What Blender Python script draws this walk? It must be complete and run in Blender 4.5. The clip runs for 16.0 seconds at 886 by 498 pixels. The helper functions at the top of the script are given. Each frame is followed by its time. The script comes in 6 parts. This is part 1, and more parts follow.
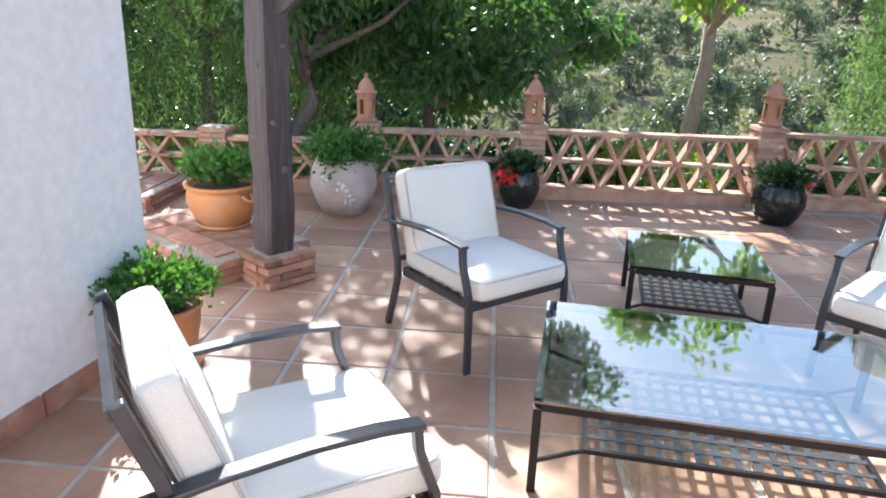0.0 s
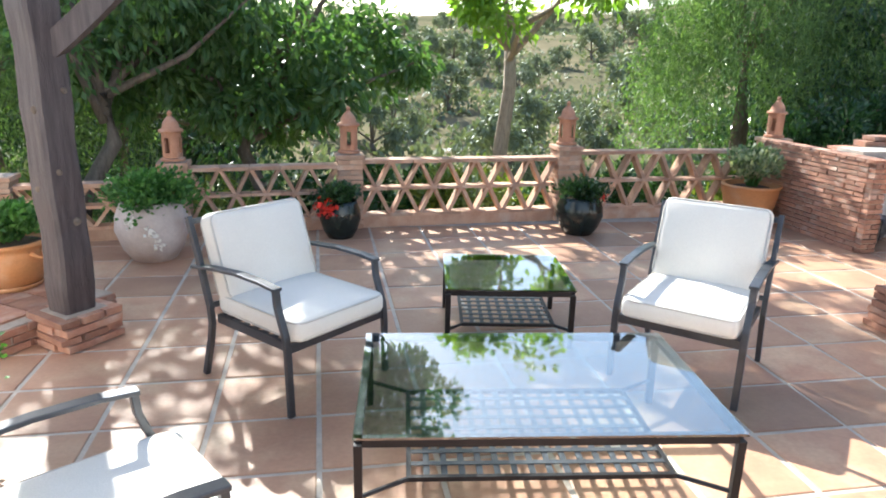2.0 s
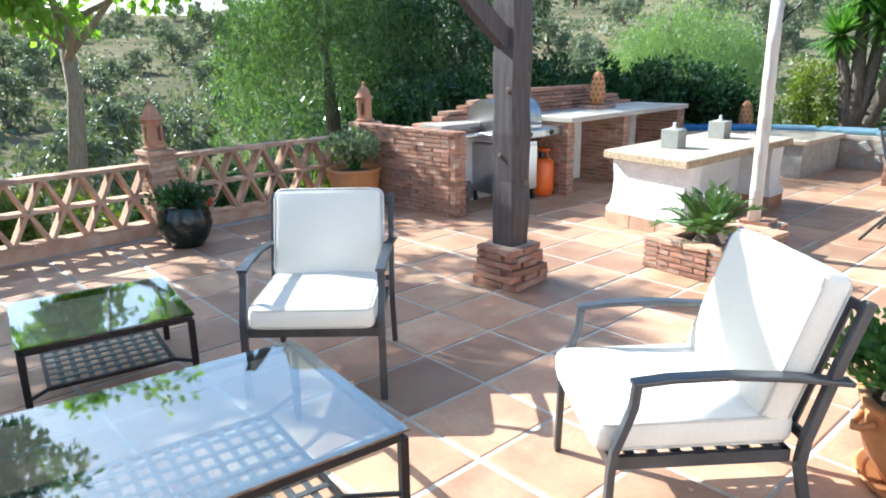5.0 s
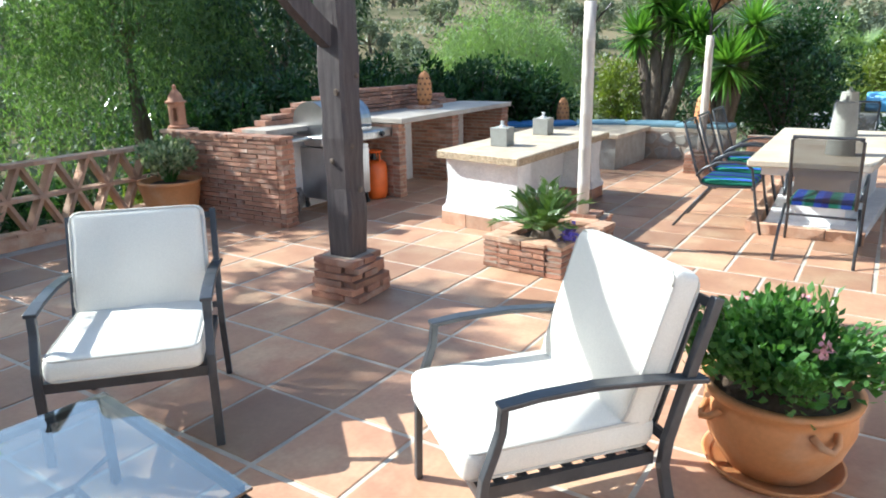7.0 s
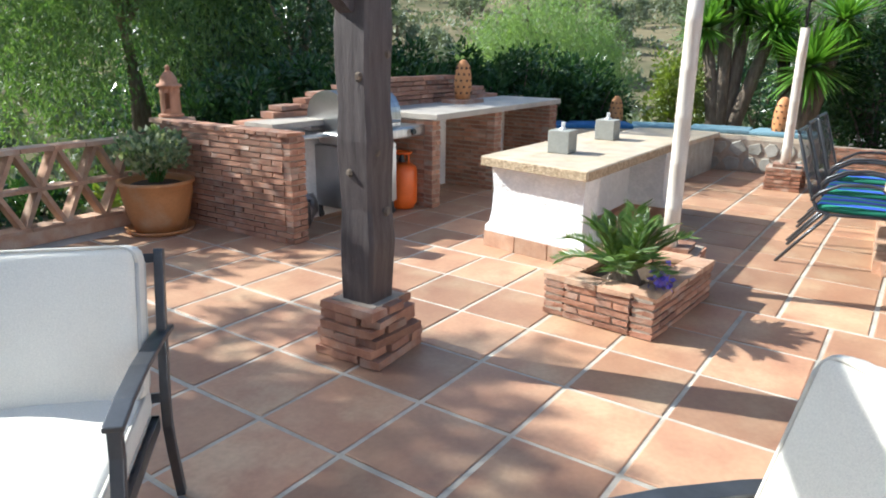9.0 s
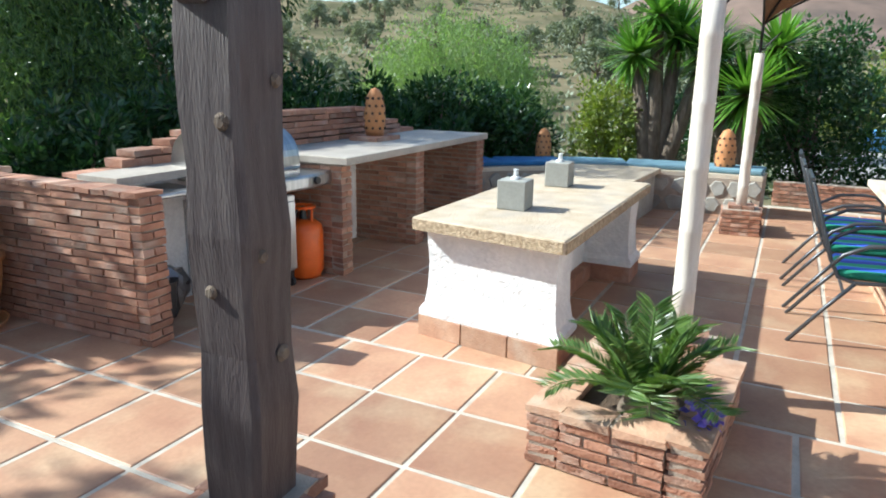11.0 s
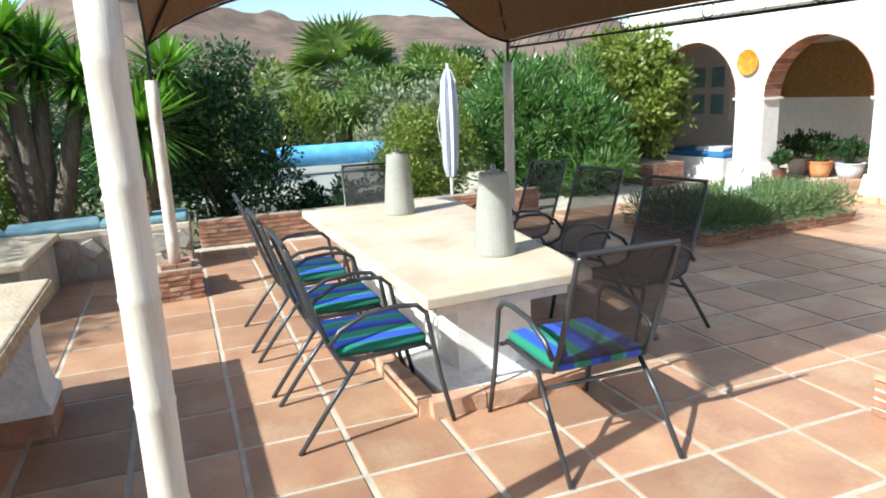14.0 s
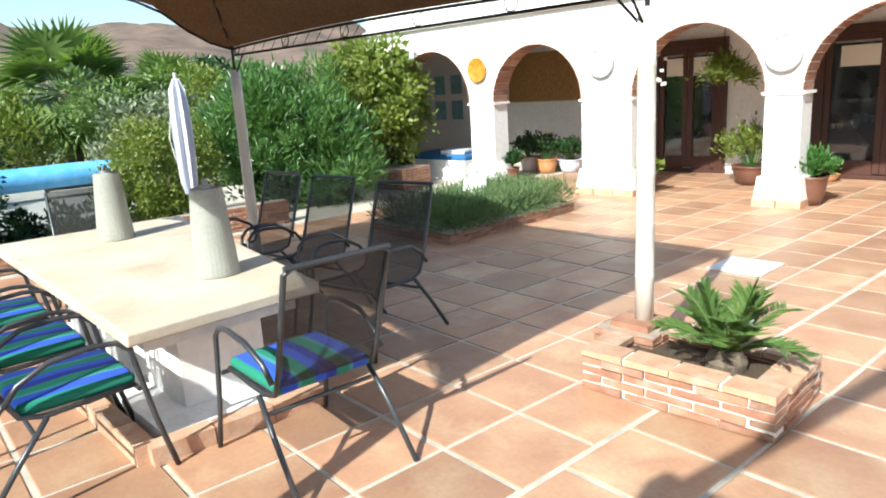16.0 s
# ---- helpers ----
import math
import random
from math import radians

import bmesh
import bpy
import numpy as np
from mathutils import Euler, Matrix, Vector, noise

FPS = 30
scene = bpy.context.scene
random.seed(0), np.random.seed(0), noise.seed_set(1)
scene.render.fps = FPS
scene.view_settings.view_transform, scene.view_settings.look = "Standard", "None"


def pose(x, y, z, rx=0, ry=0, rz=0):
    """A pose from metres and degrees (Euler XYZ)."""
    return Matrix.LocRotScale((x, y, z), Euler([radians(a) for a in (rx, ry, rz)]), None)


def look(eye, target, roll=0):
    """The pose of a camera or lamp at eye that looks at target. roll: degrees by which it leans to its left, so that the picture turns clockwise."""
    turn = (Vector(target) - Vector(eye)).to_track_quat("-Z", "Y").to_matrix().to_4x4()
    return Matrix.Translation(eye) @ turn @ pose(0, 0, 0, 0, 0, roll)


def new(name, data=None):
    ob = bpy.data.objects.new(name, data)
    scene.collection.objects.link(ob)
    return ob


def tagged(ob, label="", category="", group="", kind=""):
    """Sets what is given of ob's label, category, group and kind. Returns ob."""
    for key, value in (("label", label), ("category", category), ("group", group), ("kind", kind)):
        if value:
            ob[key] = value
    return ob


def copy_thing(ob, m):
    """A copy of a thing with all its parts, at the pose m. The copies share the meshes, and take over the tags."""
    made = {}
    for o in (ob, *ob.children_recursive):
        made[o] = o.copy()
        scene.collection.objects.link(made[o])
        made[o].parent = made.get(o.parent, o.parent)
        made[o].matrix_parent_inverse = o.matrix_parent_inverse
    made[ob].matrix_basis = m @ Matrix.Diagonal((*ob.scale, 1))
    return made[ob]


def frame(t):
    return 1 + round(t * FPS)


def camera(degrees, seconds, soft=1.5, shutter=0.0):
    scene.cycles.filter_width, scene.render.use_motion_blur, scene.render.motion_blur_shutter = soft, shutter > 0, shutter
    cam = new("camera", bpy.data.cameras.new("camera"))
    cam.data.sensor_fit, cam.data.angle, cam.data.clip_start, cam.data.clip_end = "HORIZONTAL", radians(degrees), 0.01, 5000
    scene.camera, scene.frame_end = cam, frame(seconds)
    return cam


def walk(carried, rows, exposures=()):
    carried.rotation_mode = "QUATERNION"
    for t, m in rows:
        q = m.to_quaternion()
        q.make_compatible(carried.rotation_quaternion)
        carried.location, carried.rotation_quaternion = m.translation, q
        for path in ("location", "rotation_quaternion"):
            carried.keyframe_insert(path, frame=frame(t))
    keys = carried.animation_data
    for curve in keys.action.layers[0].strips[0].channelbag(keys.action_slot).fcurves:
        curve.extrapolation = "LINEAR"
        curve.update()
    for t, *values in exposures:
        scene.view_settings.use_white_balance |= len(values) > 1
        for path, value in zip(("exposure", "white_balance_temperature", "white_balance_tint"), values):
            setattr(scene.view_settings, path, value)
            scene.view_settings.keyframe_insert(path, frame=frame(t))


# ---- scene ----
cam = camera(66.0, 16.0, 1.9)
PATH = [
    (0, (0.214, -0.206, 1.682), (0.096, 1.687, 1.049), 2.3),
    (0.5, (0.226, -0.219, 1.696), (0.176, 1.681, 1.074), 2.1),
    (1, (0.262, -0.246, 1.725), (0.322, 1.66, 1.123), 2.0),
    (1.5, (0.294, -0.249, 1.744), (0.489, 1.655, 1.166), 2.0),
    (2, (0.338, -0.234, 1.752), (0.687, 1.656, 1.198), 1.3),
    (2.5, (0.36, -0.207, 1.757), (0.885, 1.646, 1.218), 1.0),
    (3, (0.446, -0.105, 1.744), (1.12, 1.703, 1.217), 0.6),
    (3.5, (0.513, -0.03, 1.731), (1.341, 1.712, 1.202), 0.6),
    (4, (0.571, 0.016, 1.719), (1.553, 1.669, 1.168), 0.6),
    (4.5, (0.574, 0.084, 1.647), (1.721, 1.634, 1.117), 0.2),
    (5, (0.574, 0.157, 1.638), (1.873, 1.576, 1.092), -0.9),
    (5.2, (0.584, 0.173, 1.645), (1.932, 1.543, 1.094), -0.9),
    (7.3, (0.832, 0.395, 1.622), (2.447, 1.436, 1.068), -1.0),
    (7.5, (0.908, 0.438, 1.599), (2.52, 1.483, 1.041), -0.7),
    (8, (1.212, 0.617, 1.61), (2.797, 1.688, 1.027), -0.2),
    (8.5, (1.51, 0.895, 1.52), (3.087, 1.987, 0.951), 0.4),
    (8.7, (1.599, 1.021, 1.536), (3.17, 2.121, 0.967), 0.7),
    (10.8, (2.735, 2.042, 1.516), (4.44, 2.964, 1.022), 0.6),
    (11, (2.862, 2.113, 1.517), (4.597, 2.977, 1.027), 0.9),
    (11.5, (3.12, 2.237, 1.5), (4.938, 2.935, 1.041), 0.5),
    (12, (3.405, 2.37, 1.518), (5.291, 2.832, 1.04), -0.2),
    (12.5, (3.721, 2.332, 1.508), (5.643, 2.613, 1.033), -1.0),
    (13, (4.007, 2.252, 1.537), (5.953, 2.276, 1.077), -1.4),
    (13.5, (4.152, 2.334, 1.615), (6.07, 2.0, 1.157), -1.9),
    (14, (4.352, 2.339, 1.605), (6.173, 1.646, 1.155), -2.4),
    (14.5, (4.412, 2.236, 1.584), (6.131, 1.32, 1.131), -2.8),
    (15, (4.423, 2.147, 1.577), (6.047, 1.071, 1.126), -3.0),
    (15.5, (4.39, 2.084, 1.576), (5.95, 0.918, 1.124), -3.3),
    (16, (4.333, 2.047, 1.574), (5.824, 0.794, 1.119), -3.4),
]
EXPOSURES = [(0, 1.57, 6000, 9), (2, 1.64, 6250, 6), (3.5, 1.66, 5750, 4), (5, 1.45, 5750, 1), (7.5, 1.12, 6000, 2), (8.5, 1.06, 6150, 4), (11, 0.93, 5950, 1), (13, 0.86, 6050, 1), (16, 0.95, 6200, 0)]
walk(cam, [(t, look(eye, target, roll)) for t, eye, target, roll in PATH], EXPOSURES)

# ---- world, sun and exposure ----
world = bpy.data.worlds.new("world")
scene.world = world
world.use_nodes = True
SUN_ELEV, SUN_X, SUN_Y = 37.0, -0.30, 0.954
wn = world.node_tree
sky = wn.nodes.new("ShaderNodeTexSky")
sky.sky_type, sky.sun_disc = "NISHITA", False
sky.sun_elevation = radians(SUN_ELEV)
sky.sun_rotation = math.atan2(SUN_X, SUN_Y)
sky.air_density, sky.dust_density, sky.ozone_density = 1.0, 1.4, 1.2
wn.nodes["Background"].inputs["Strength"].default_value = 0.125
wn.links.new(sky.outputs[0], wn.nodes["Background"].inputs["Color"])
sun = new("sun", bpy.data.lights.new("sun", "SUN"))
sun.data.energy, sun.data.angle, sun.data.color = 4.8, radians(0.6), (1.0, 0.965, 0.91)
ce = math.cos(radians(SUN_ELEV))
sun.matrix_world = look((SUN_X * ce * 30, SUN_Y * ce * 30, math.sin(radians(SUN_ELEV)) * 30), (0, 0, 0))


# ---- materials ----
def material(name, base, rough=0.7, metal=0.0, alt=None, scale=6.0, fine=60.0, bump=0.15, amount=0.5, island=0.0,
             objrand=0.0, spec=0.5, dirt=None, dirt_scale=1.5, stretch=None):
    """A surface with coarse blotches, fine grain, relief, and a shift from piece to piece."""
    m = bpy.data.materials.new(name)
    m.use_nodes = True
    nt = m.node_tree
    b = nt.nodes["Principled BSDF"]
    tc = nt.nodes.new("ShaderNodeTexCoord")
    src = tc.outputs["Object"]
    if stretch:
        mp = nt.nodes.new("ShaderNodeMapping")
        mp.inputs["Scale"].default_value = stretch
        nt.links.new(src, mp.inputs["Vector"])
        src = mp.outputs[0]
    info = nt.nodes.new("ShaderNodeObjectInfo")
    if objrand:
        add = nt.nodes.new("ShaderNodeVectorMath")
        add.operation = "ADD"
        mul = nt.nodes.new("ShaderNodeMath")
        mul.operation, mul.inputs[1].default_value = "MULTIPLY", 37.0
        nt.links.new(info.outputs["Random"], mul.inputs[0])
        nt.links.new(src, add.inputs[0])
        nt.links.new(mul.outputs[0], add.inputs[1])
        src = add.outputs[0]

    def noise_tex(s, detail=3.0):
        n = nt.nodes.new("ShaderNodeTexNoise")
        n.inputs["Scale"].default_value, n.inputs["Detail"].default_value = s, detail
        nt.links.new(src, n.inputs["Vector"])
        return n

    big, small = noise_tex(scale, 4.0), noise_tex(fine, 2.0)
    mix = nt.nodes.new("ShaderNodeMix")
    mix.data_type = "RGBA"
    mix.inputs["A"].default_value = (*base, 1)
    mix.inputs["B"].default_value = (*(alt or [c * 0.7 for c in base]), 1)
    ramp = nt.nodes.new("ShaderNodeMapRange")
    ramp.inputs["From Min"].default_value, ramp.inputs["From Max"].default_value = 0.5 - 0.25 * (1.2 - amount), 0.72
    nt.links.new(big.outputs[0], ramp.inputs["Value"])
    nt.links.new(ramp.outputs[0], mix.inputs["Factor"])
    color = mix.outputs["Result"]
    if dirt:
        d = noise_tex(dirt_scale, 5.0)
        r2 = nt.nodes.new("ShaderNodeMapRange")
        r2.inputs["From Min"].default_value, r2.inputs["From Max"].default_value = 0.52, 0.75
        r2.inputs["To Max"].default_value = 0.7
        nt.links.new(d.outputs[0], r2.inputs["Value"])
        m3 = nt.nodes.new("ShaderNodeMix")
        m3.data_type = "RGBA"
        m3.inputs["B"].default_value = (*dirt, 1)
        nt.links.new(color, m3.inputs["A"])
        nt.links.new(r2.outputs[0], m3.inputs["Factor"])
        color = m3.outputs["Result"]
    hsv = nt.nodes.new("ShaderNodeHueSaturation")
    nt.links.new(color, hsv.inputs["Color"])
    value = nt.nodes.new("ShaderNodeMapRange")
    value.inputs["To Min"].default_value, value.inputs["To Max"].default_value = 0.86, 1.14
    nt.links.new(small.outputs[0], value.inputs["Value"])
    out = value.outputs[0]
    if island or objrand:
        geo = nt.nodes.new("ShaderNodeNewGeometry")
        r = nt.nodes.new("ShaderNodeMapRange")
        k = island or objrand
        r.inputs["To Min"].default_value, r.inputs["To Max"].default_value = 1 - k, 1 + k
        nt.links.new(geo.outputs["Random Per Island"] if island else info.outputs["Random"], r.inputs["Value"])
        mm = nt.nodes.new("ShaderNodeMath")
        mm.operation = "MULTIPLY"
        nt.links.new(out, mm.inputs[0])
        nt.links.new(r.outputs[0], mm.inputs[1])
        out = mm.outputs[0]
    nt.links.new(out, hsv.inputs["Value"])
    nt.links.new(hsv.outputs[0], b.inputs["Base Color"])
    b.inputs["Roughness"].default_value, b.inputs["Metallic"].default_value = rough, metal
    b.inputs["Specular IOR Level"].default_value = spec
    if bump:
        bp = nt.nodes.new("ShaderNodeBump")
        bp.inputs["Strength"].default_value, bp.inputs["Distance"].default_value = bump, 0.01
        ad = nt.nodes.new("ShaderNodeMath")
        ad.operation = "ADD"
        nt.links.new(big.outputs[0], ad.inputs[0])
        nt.links.new(small.outputs[0], ad.inputs[1])
        nt.links.new(ad.outputs[0], bp.inputs["Height"])
        nt.links.new(bp.outputs[0], b.inputs["Normal"])
    return m


def leaf_material(name, base, alt, rough=0.5, through_light=0.35):
    """Foliage: a mix of a glossy diffuse leaf and light coming through, varied from leaf to leaf."""
    m = bpy.data.materials.new(name)
    m.use_nodes = True
    nt = m.node_tree
    b = nt.nodes["Principled BSDF"]
    geo = nt.nodes.new("ShaderNodeNewGeometry")
    mix = nt.nodes.new("ShaderNodeMix")
    mix.data_type = "RGBA"
    mix.inputs["A"].default_value, mix.inputs["B"].default_value = (*base, 1), (*alt, 1)
    nt.links.new(geo.outputs["Random Per Island"], mix.inputs["Factor"])
    nt.links.new(mix.outputs["Result"], b.inputs["Base Color"])
    b.inputs["Roughness"].default_value = rough
    tr = nt.nodes.new("ShaderNodeBsdfTranslucent")
    warm = nt.nodes.new("ShaderNodeMix")
    warm.data_type, warm.blend_type = "RGBA", "MULTIPLY"
    warm.inputs["Factor"].default_value = 1.0
    warm.inputs["B"].default_value = (1.75, 1.9, 0.8, 1)
    nt.links.new(mix.outputs["Result"], warm.inputs["A"])
    nt.links.new(warm.outputs["Result"], tr.inputs["Color"])
    ms = nt.nodes.new("ShaderNodeMixShader")
    ms.inputs[0].default_value = through_light
    nt.links.new(b.outputs[0], ms.inputs[1])
    nt.links.new(tr.outputs[0], ms.inputs[2])
    nt.links.new(ms.outputs[0], nt.nodes["Material Output"].inputs["Surface"])
    return m


M_TILE = material("terracotta_tile", (0.46, 0.27, 0.165), 0.5, alt=(0.36, 0.185, 0.115), scale=3.0, fine=40, bump=0.12,
                  objrand=0.26, dirt=(0.53, 0.39, 0.25), dirt_scale=2.5)
M_GROUT = material("grout", (0.56, 0.50, 0.42), 0.9, scale=8, fine=90, bump=0.2)
M_BRICK = material("brick", (0.40, 0.205, 0.13), 0.88, alt=(0.28, 0.13, 0.085), scale=11, fine=80, bump=0.6, objrand=0.3,
                   dirt=(0.47, 0.37, 0.30), dirt_scale=6)
M_BRICK_PALE = material("pale_brick", (0.52, 0.33, 0.22), 0.85, alt=(0.40, 0.22, 0.14), scale=9, fine=80, bump=0.4,
                        objrand=0.2, dirt=(0.52, 0.42, 0.33), dirt_scale=6)
M_MORTAR = material("mortar", (0.42, 0.34, 0.27), 0.95, scale=14, fine=120, bump=0.4)
M_MORTAR_WHITE = material("white_mortar", (0.72, 0.68, 0.62), 0.95, scale=14, fine=120, bump=0.4)
M_WHITE = material("whitewash", (0.81, 0.80, 0.79), 0.85, alt=(0.77, 0.76, 0.75), scale=1.6, fine=18, bump=0.12)
M_WHITE_ROUGH = material("rough_whitewash", (0.82, 0.81, 0.80), 0.85, alt=(0.70, 0.70, 0.70), scale=9, fine=40, bump=0.9)
M_STONE_TOP = material("travertine_slab", (0.58, 0.48, 0.36), 0.65, alt=(0.44, 0.34, 0.23), scale=7, fine=55, bump=0.55, amount=0.5,
                       dirt=(0.40, 0.36, 0.32), dirt_scale=3)
M_STONE_EDGE = material("chiselled_edge", (0.58, 0.45, 0.30), 0.8, alt=(0.28, 0.20, 0.12), scale=45, fine=120, bump=1.0)
M_TABLE_TOP = material("pale_stone_top", (0.68, 0.60, 0.49), 0.5, alt=(0.56, 0.46, 0.34), scale=2.0, fine=40, bump=0.15, dirt=(0.44, 0.31, 0.20), dirt_scale=2.2)
M_WORKTOP = material("grey_limestone", (0.47, 0.42, 0.36), 0.6, alt=(0.36, 0.31, 0.26), scale=4, fine=50, bump=0.25, dirt=(0.30, 0.26, 0.22), dirt_scale=3)
M_CLADDING = material("stone_cladding", (0.40, 0.38, 0.34), 0.8, alt=(0.28, 0.26, 0.22), scale=7, fine=60, bump=0.6, objrand=0.25)
M_POST = material("stained_timber", (0.042, 0.028, 0.030), 0.6, alt=(0.10, 0.080, 0.076), scale=5, fine=35, bump=0.5,
                  stretch=(6, 6, 0.7), amount=0.2)
M_DARKWOOD = material("dark_door_wood", (0.075, 0.028, 0.018), 0.45, scale=5, fine=50, bump=0.2, stretch=(5, 5, 0.8))
M_METAL = material("grey_painted_metal", (0.085, 0.09, 0.10), 0.36, 0.5, scale=8, fine=60, bump=0.03, spec=0.5)
M_BLACK_METAL = material("black_iron", (0.022, 0.020, 0.022), 0.45, 0.6, scale=8, fine=60, bump=0.1)
M_CUSHION = material("cream_canvas", (0.80, 0.76, 0.68), 0.95, alt=(0.75, 0.71, 0.63), scale=3, fine=220, bump=0.15, spec=0.1)
M_PIPING = material("cream_piping", (0.66, 0.62, 0.55), 0.95, scale=3, fine=220, bump=0.1)
M_POT = material("terracotta_pot", (0.55, 0.24, 0.09), 0.65, alt=(0.44, 0.19, 0.07), scale=4, fine=50, bump=0.15,
                 dirt=(0.55, 0.38, 0.25), dirt_scale=4)
M_CLAY = material("fired_clay", (0.47, 0.225, 0.13), 0.8, alt=(0.36, 0.16, 0.09), scale=8, fine=60, bump=0.3,
                  dirt=(0.50, 0.36, 0.27), dirt_scale=6)
M_POT_WHITE = material("limed_pot", (0.60, 0.52, 0.47), 0.85, alt=(0.42, 0.33, 0.28), scale=4, fine=40, bump=0.4,
                       dirt=(0.38, 0.27, 0.21), dirt_scale=5)
M_POT_GREEN = material("dark_glazed_pot", (0.012, 0.020, 0.016), 0.18, scale=4, fine=50, bump=0.05)
M_POT_BROWN = material("brown_glazed_pot", (0.16, 0.07, 0.045), 0.4, scale=4, fine=50, bump=0.05)
M_SOIL = material("soil", (0.10, 0.065, 0.04), 0.95, scale=20, fine=120, bump=1.0)
M_BARK = material("bark", (0.20, 0.155, 0.115), 0.9, alt=(0.11, 0.08, 0.06), scale=8, fine=50, bump=0.9, stretch=(4, 4, 1))
M_BARK_PALE = material("pale_bark", (0.36, 0.28, 0.21), 0.9, alt=(0.24, 0.18, 0.13), scale=8, fine=50, bump=0.7, stretch=(4, 4, 1))
M_BAMBOO = material("painted_bamboo", (0.66, 0.61, 0.55), 0.5, alt=(0.54, 0.47, 0.40), scale=4, fine=40, bump=0.1, stretch=(5, 5, 0.6))
M_MAT = material("reed_matting", (0.30, 0.17, 0.09), 0.9, alt=(0.13, 0.07, 0.035), scale=30, fine=140, bump=0.8, stretch=(1, 9, 1))
M_MESH = material("black_sling", (0.028, 0.026, 0.028), 0.8, scale=10, fine=200, bump=0.1)
M_CEMENT = material("grey_cement", (0.34, 0.34, 0.31), 0.85, alt=(0.28, 0.28, 0.25), scale=6, fine=60, bump=0.2)
M_STEEL = material("brushed_steel", (0.50, 0.50, 0.51), 0.32, 1.0, scale=3, fine=80, bump=0.03, stretch=(12, 1, 1))
M_ORANGE = material("orange_enamel", (0.75, 0.13, 0.015), 0.35, scale=5, fine=40, bump=0.03)
M_BLACK = material("black_plastic", (0.02, 0.02, 0.022), 0.4, scale=5, fine=40, bump=0.05)
M_WHITE_PLASTIC = material("white_plastic", (0.75, 0.75, 0.74), 0.4, scale=5, fine=40, bump=0.02)
M_RED = material("red_petals", (0.75, 0.035, 0.015), 0.6, scale=20, fine=60, bump=0.1, island=0.3)
M_PINK = material("pink_petals", (0.72, 0.35, 0.38), 0.6, scale=20, fine=60, bump=0.1, island=0.3)
M_VIOLET = material("violet_petals", (0.20, 0.14, 0.62), 0.6, scale=20, fine=60, bump=0.1, island=0.3)
M_BLUE = material("blue_cover", (0.10, 0.38, 0.72), 0.45, alt=(0.20, 0.50, 0.80), scale=5, fine=40, bump=0.2)
M_CUSH_BLUE = material("faded_blue_canvas", (0.13, 0.24, 0.30), 0.9, alt=(0.18, 0.30, 0.36), scale=5, fine=90, bump=0.2)
M_CUSH_ROYAL = material("royal_blue_canvas", (0.03, 0.14, 0.34), 0.9, scale=5, fine=90, bump=0.2)
M_DRY = material("dry_hillside", (0.20, 0.168, 0.105), 0.95, alt=(0.09, 0.095, 0.055), scale=0.06, fine=0.5, bump=0.0, amount=0.9,
                 dirt=(0.045, 0.058, 0.032), dirt_scale=0.25, spec=0.0)
M_FABRIC_WHITE = material("parasol_canvas", (0.66, 0.68, 0.74), 0.8, alt=(0.35, 0.38, 0.48), scale=9, fine=40, bump=0.2, stretch=(3, 3, 0.15))
M_PLATE_ORANGE = material("orange_majolica", (0.50, 0.15, 0.012), 0.3, alt=(0.58, 0.30, 0.05), scale=16, fine=60, bump=0.05)
M_PLATE_WHITE = material("white_majolica", (0.50, 0.50, 0.49), 0.3, alt=(0.30, 0.31, 0.31), scale=18, fine=60, bump=0.05, amount=0.5)
M_REED = material("woven_reed", (0.40, 0.23, 0.09), 0.85, alt=(0.24, 0.12, 0.045), scale=35, fine=90, bump=0.6)
M_TEAL = material("teal_glass_panels", (0.28, 0.50, 0.58), 0.2, scale=8, fine=40, bump=0.0)
M_ROCK = material("mountain_rock", (0.22, 0.155, 0.125), 0.95, alt=(0.10, 0.085, 0.075), scale=0.02, fine=0.05, bump=0.0, spec=0.0)

L_MULBERRY = leaf_material("mulberry_leaf", (0.045, 0.10, 0.036), (0.095, 0.165, 0.058), 0.42, 0.42)
# Lit copy of the mulberry leaf: sunshine is put into its brighter, yellower green.
L_MULBERRY_SUNLIT = leaf_material("sunlit_leaf", (0.13, 0.23, 0.03), (0.20, 0.30, 0.05), 0.45, 0.5)
L_PEPPER = leaf_material("pepper_leaf", (0.055, 0.11, 0.038), (0.14, 0.21, 0.085), 0.5, 0.42)
L_PEPPER_PALE = leaf_material("pale_pepper_leaf", (0.12, 0.19, 0.07), (0.22, 0.30, 0.13), 0.5, 0.4)
L_DARK = leaf_material("dark_leaf", (0.016, 0.042, 0.015), (0.035, 0.08, 0.025), 0.35, 0.2)
L_HEDGE = leaf_material("hedge_leaf", (0.018, 0.052, 0.018), (0.05, 0.105, 0.035), 0.25, 0.25)
L_GERANIUM = leaf_material("geranium_leaf", (0.045, 0.13, 0.028), (0.09, 0.20, 0.045), 0.55, 0.3)
L_CYCAD = leaf_material("cycad_leaflet", (0.06, 0.125, 0.03), (0.14, 0.21, 0.055), 0.3, 0.2)
L_YUCCA = leaf_material("yucca_blade", (0.08, 0.19, 0.03), (0.17, 0.32, 0.06), 0.35, 0.25)
L_PALM = leaf_material("palm_frond", (0.08, 0.145, 0.045), (0.19, 0.26, 0.09), 0.35, 0.25)
L_OLEANDER = leaf_material("oleander_leaf", (0.045, 0.12, 0.03), (0.13, 0.23, 0.07), 0.35, 0.3)
L_OLIVE = leaf_material("olive_leaf", (0.11, 0.135, 0.08), (0.21, 0.235, 0.15), 0.5, 0.15)
L_YELLOW = leaf_material("yellow_green_leaf", (0.10, 0.15, 0.025), (0.20, 0.23, 0.045), 0.45, 0.3)
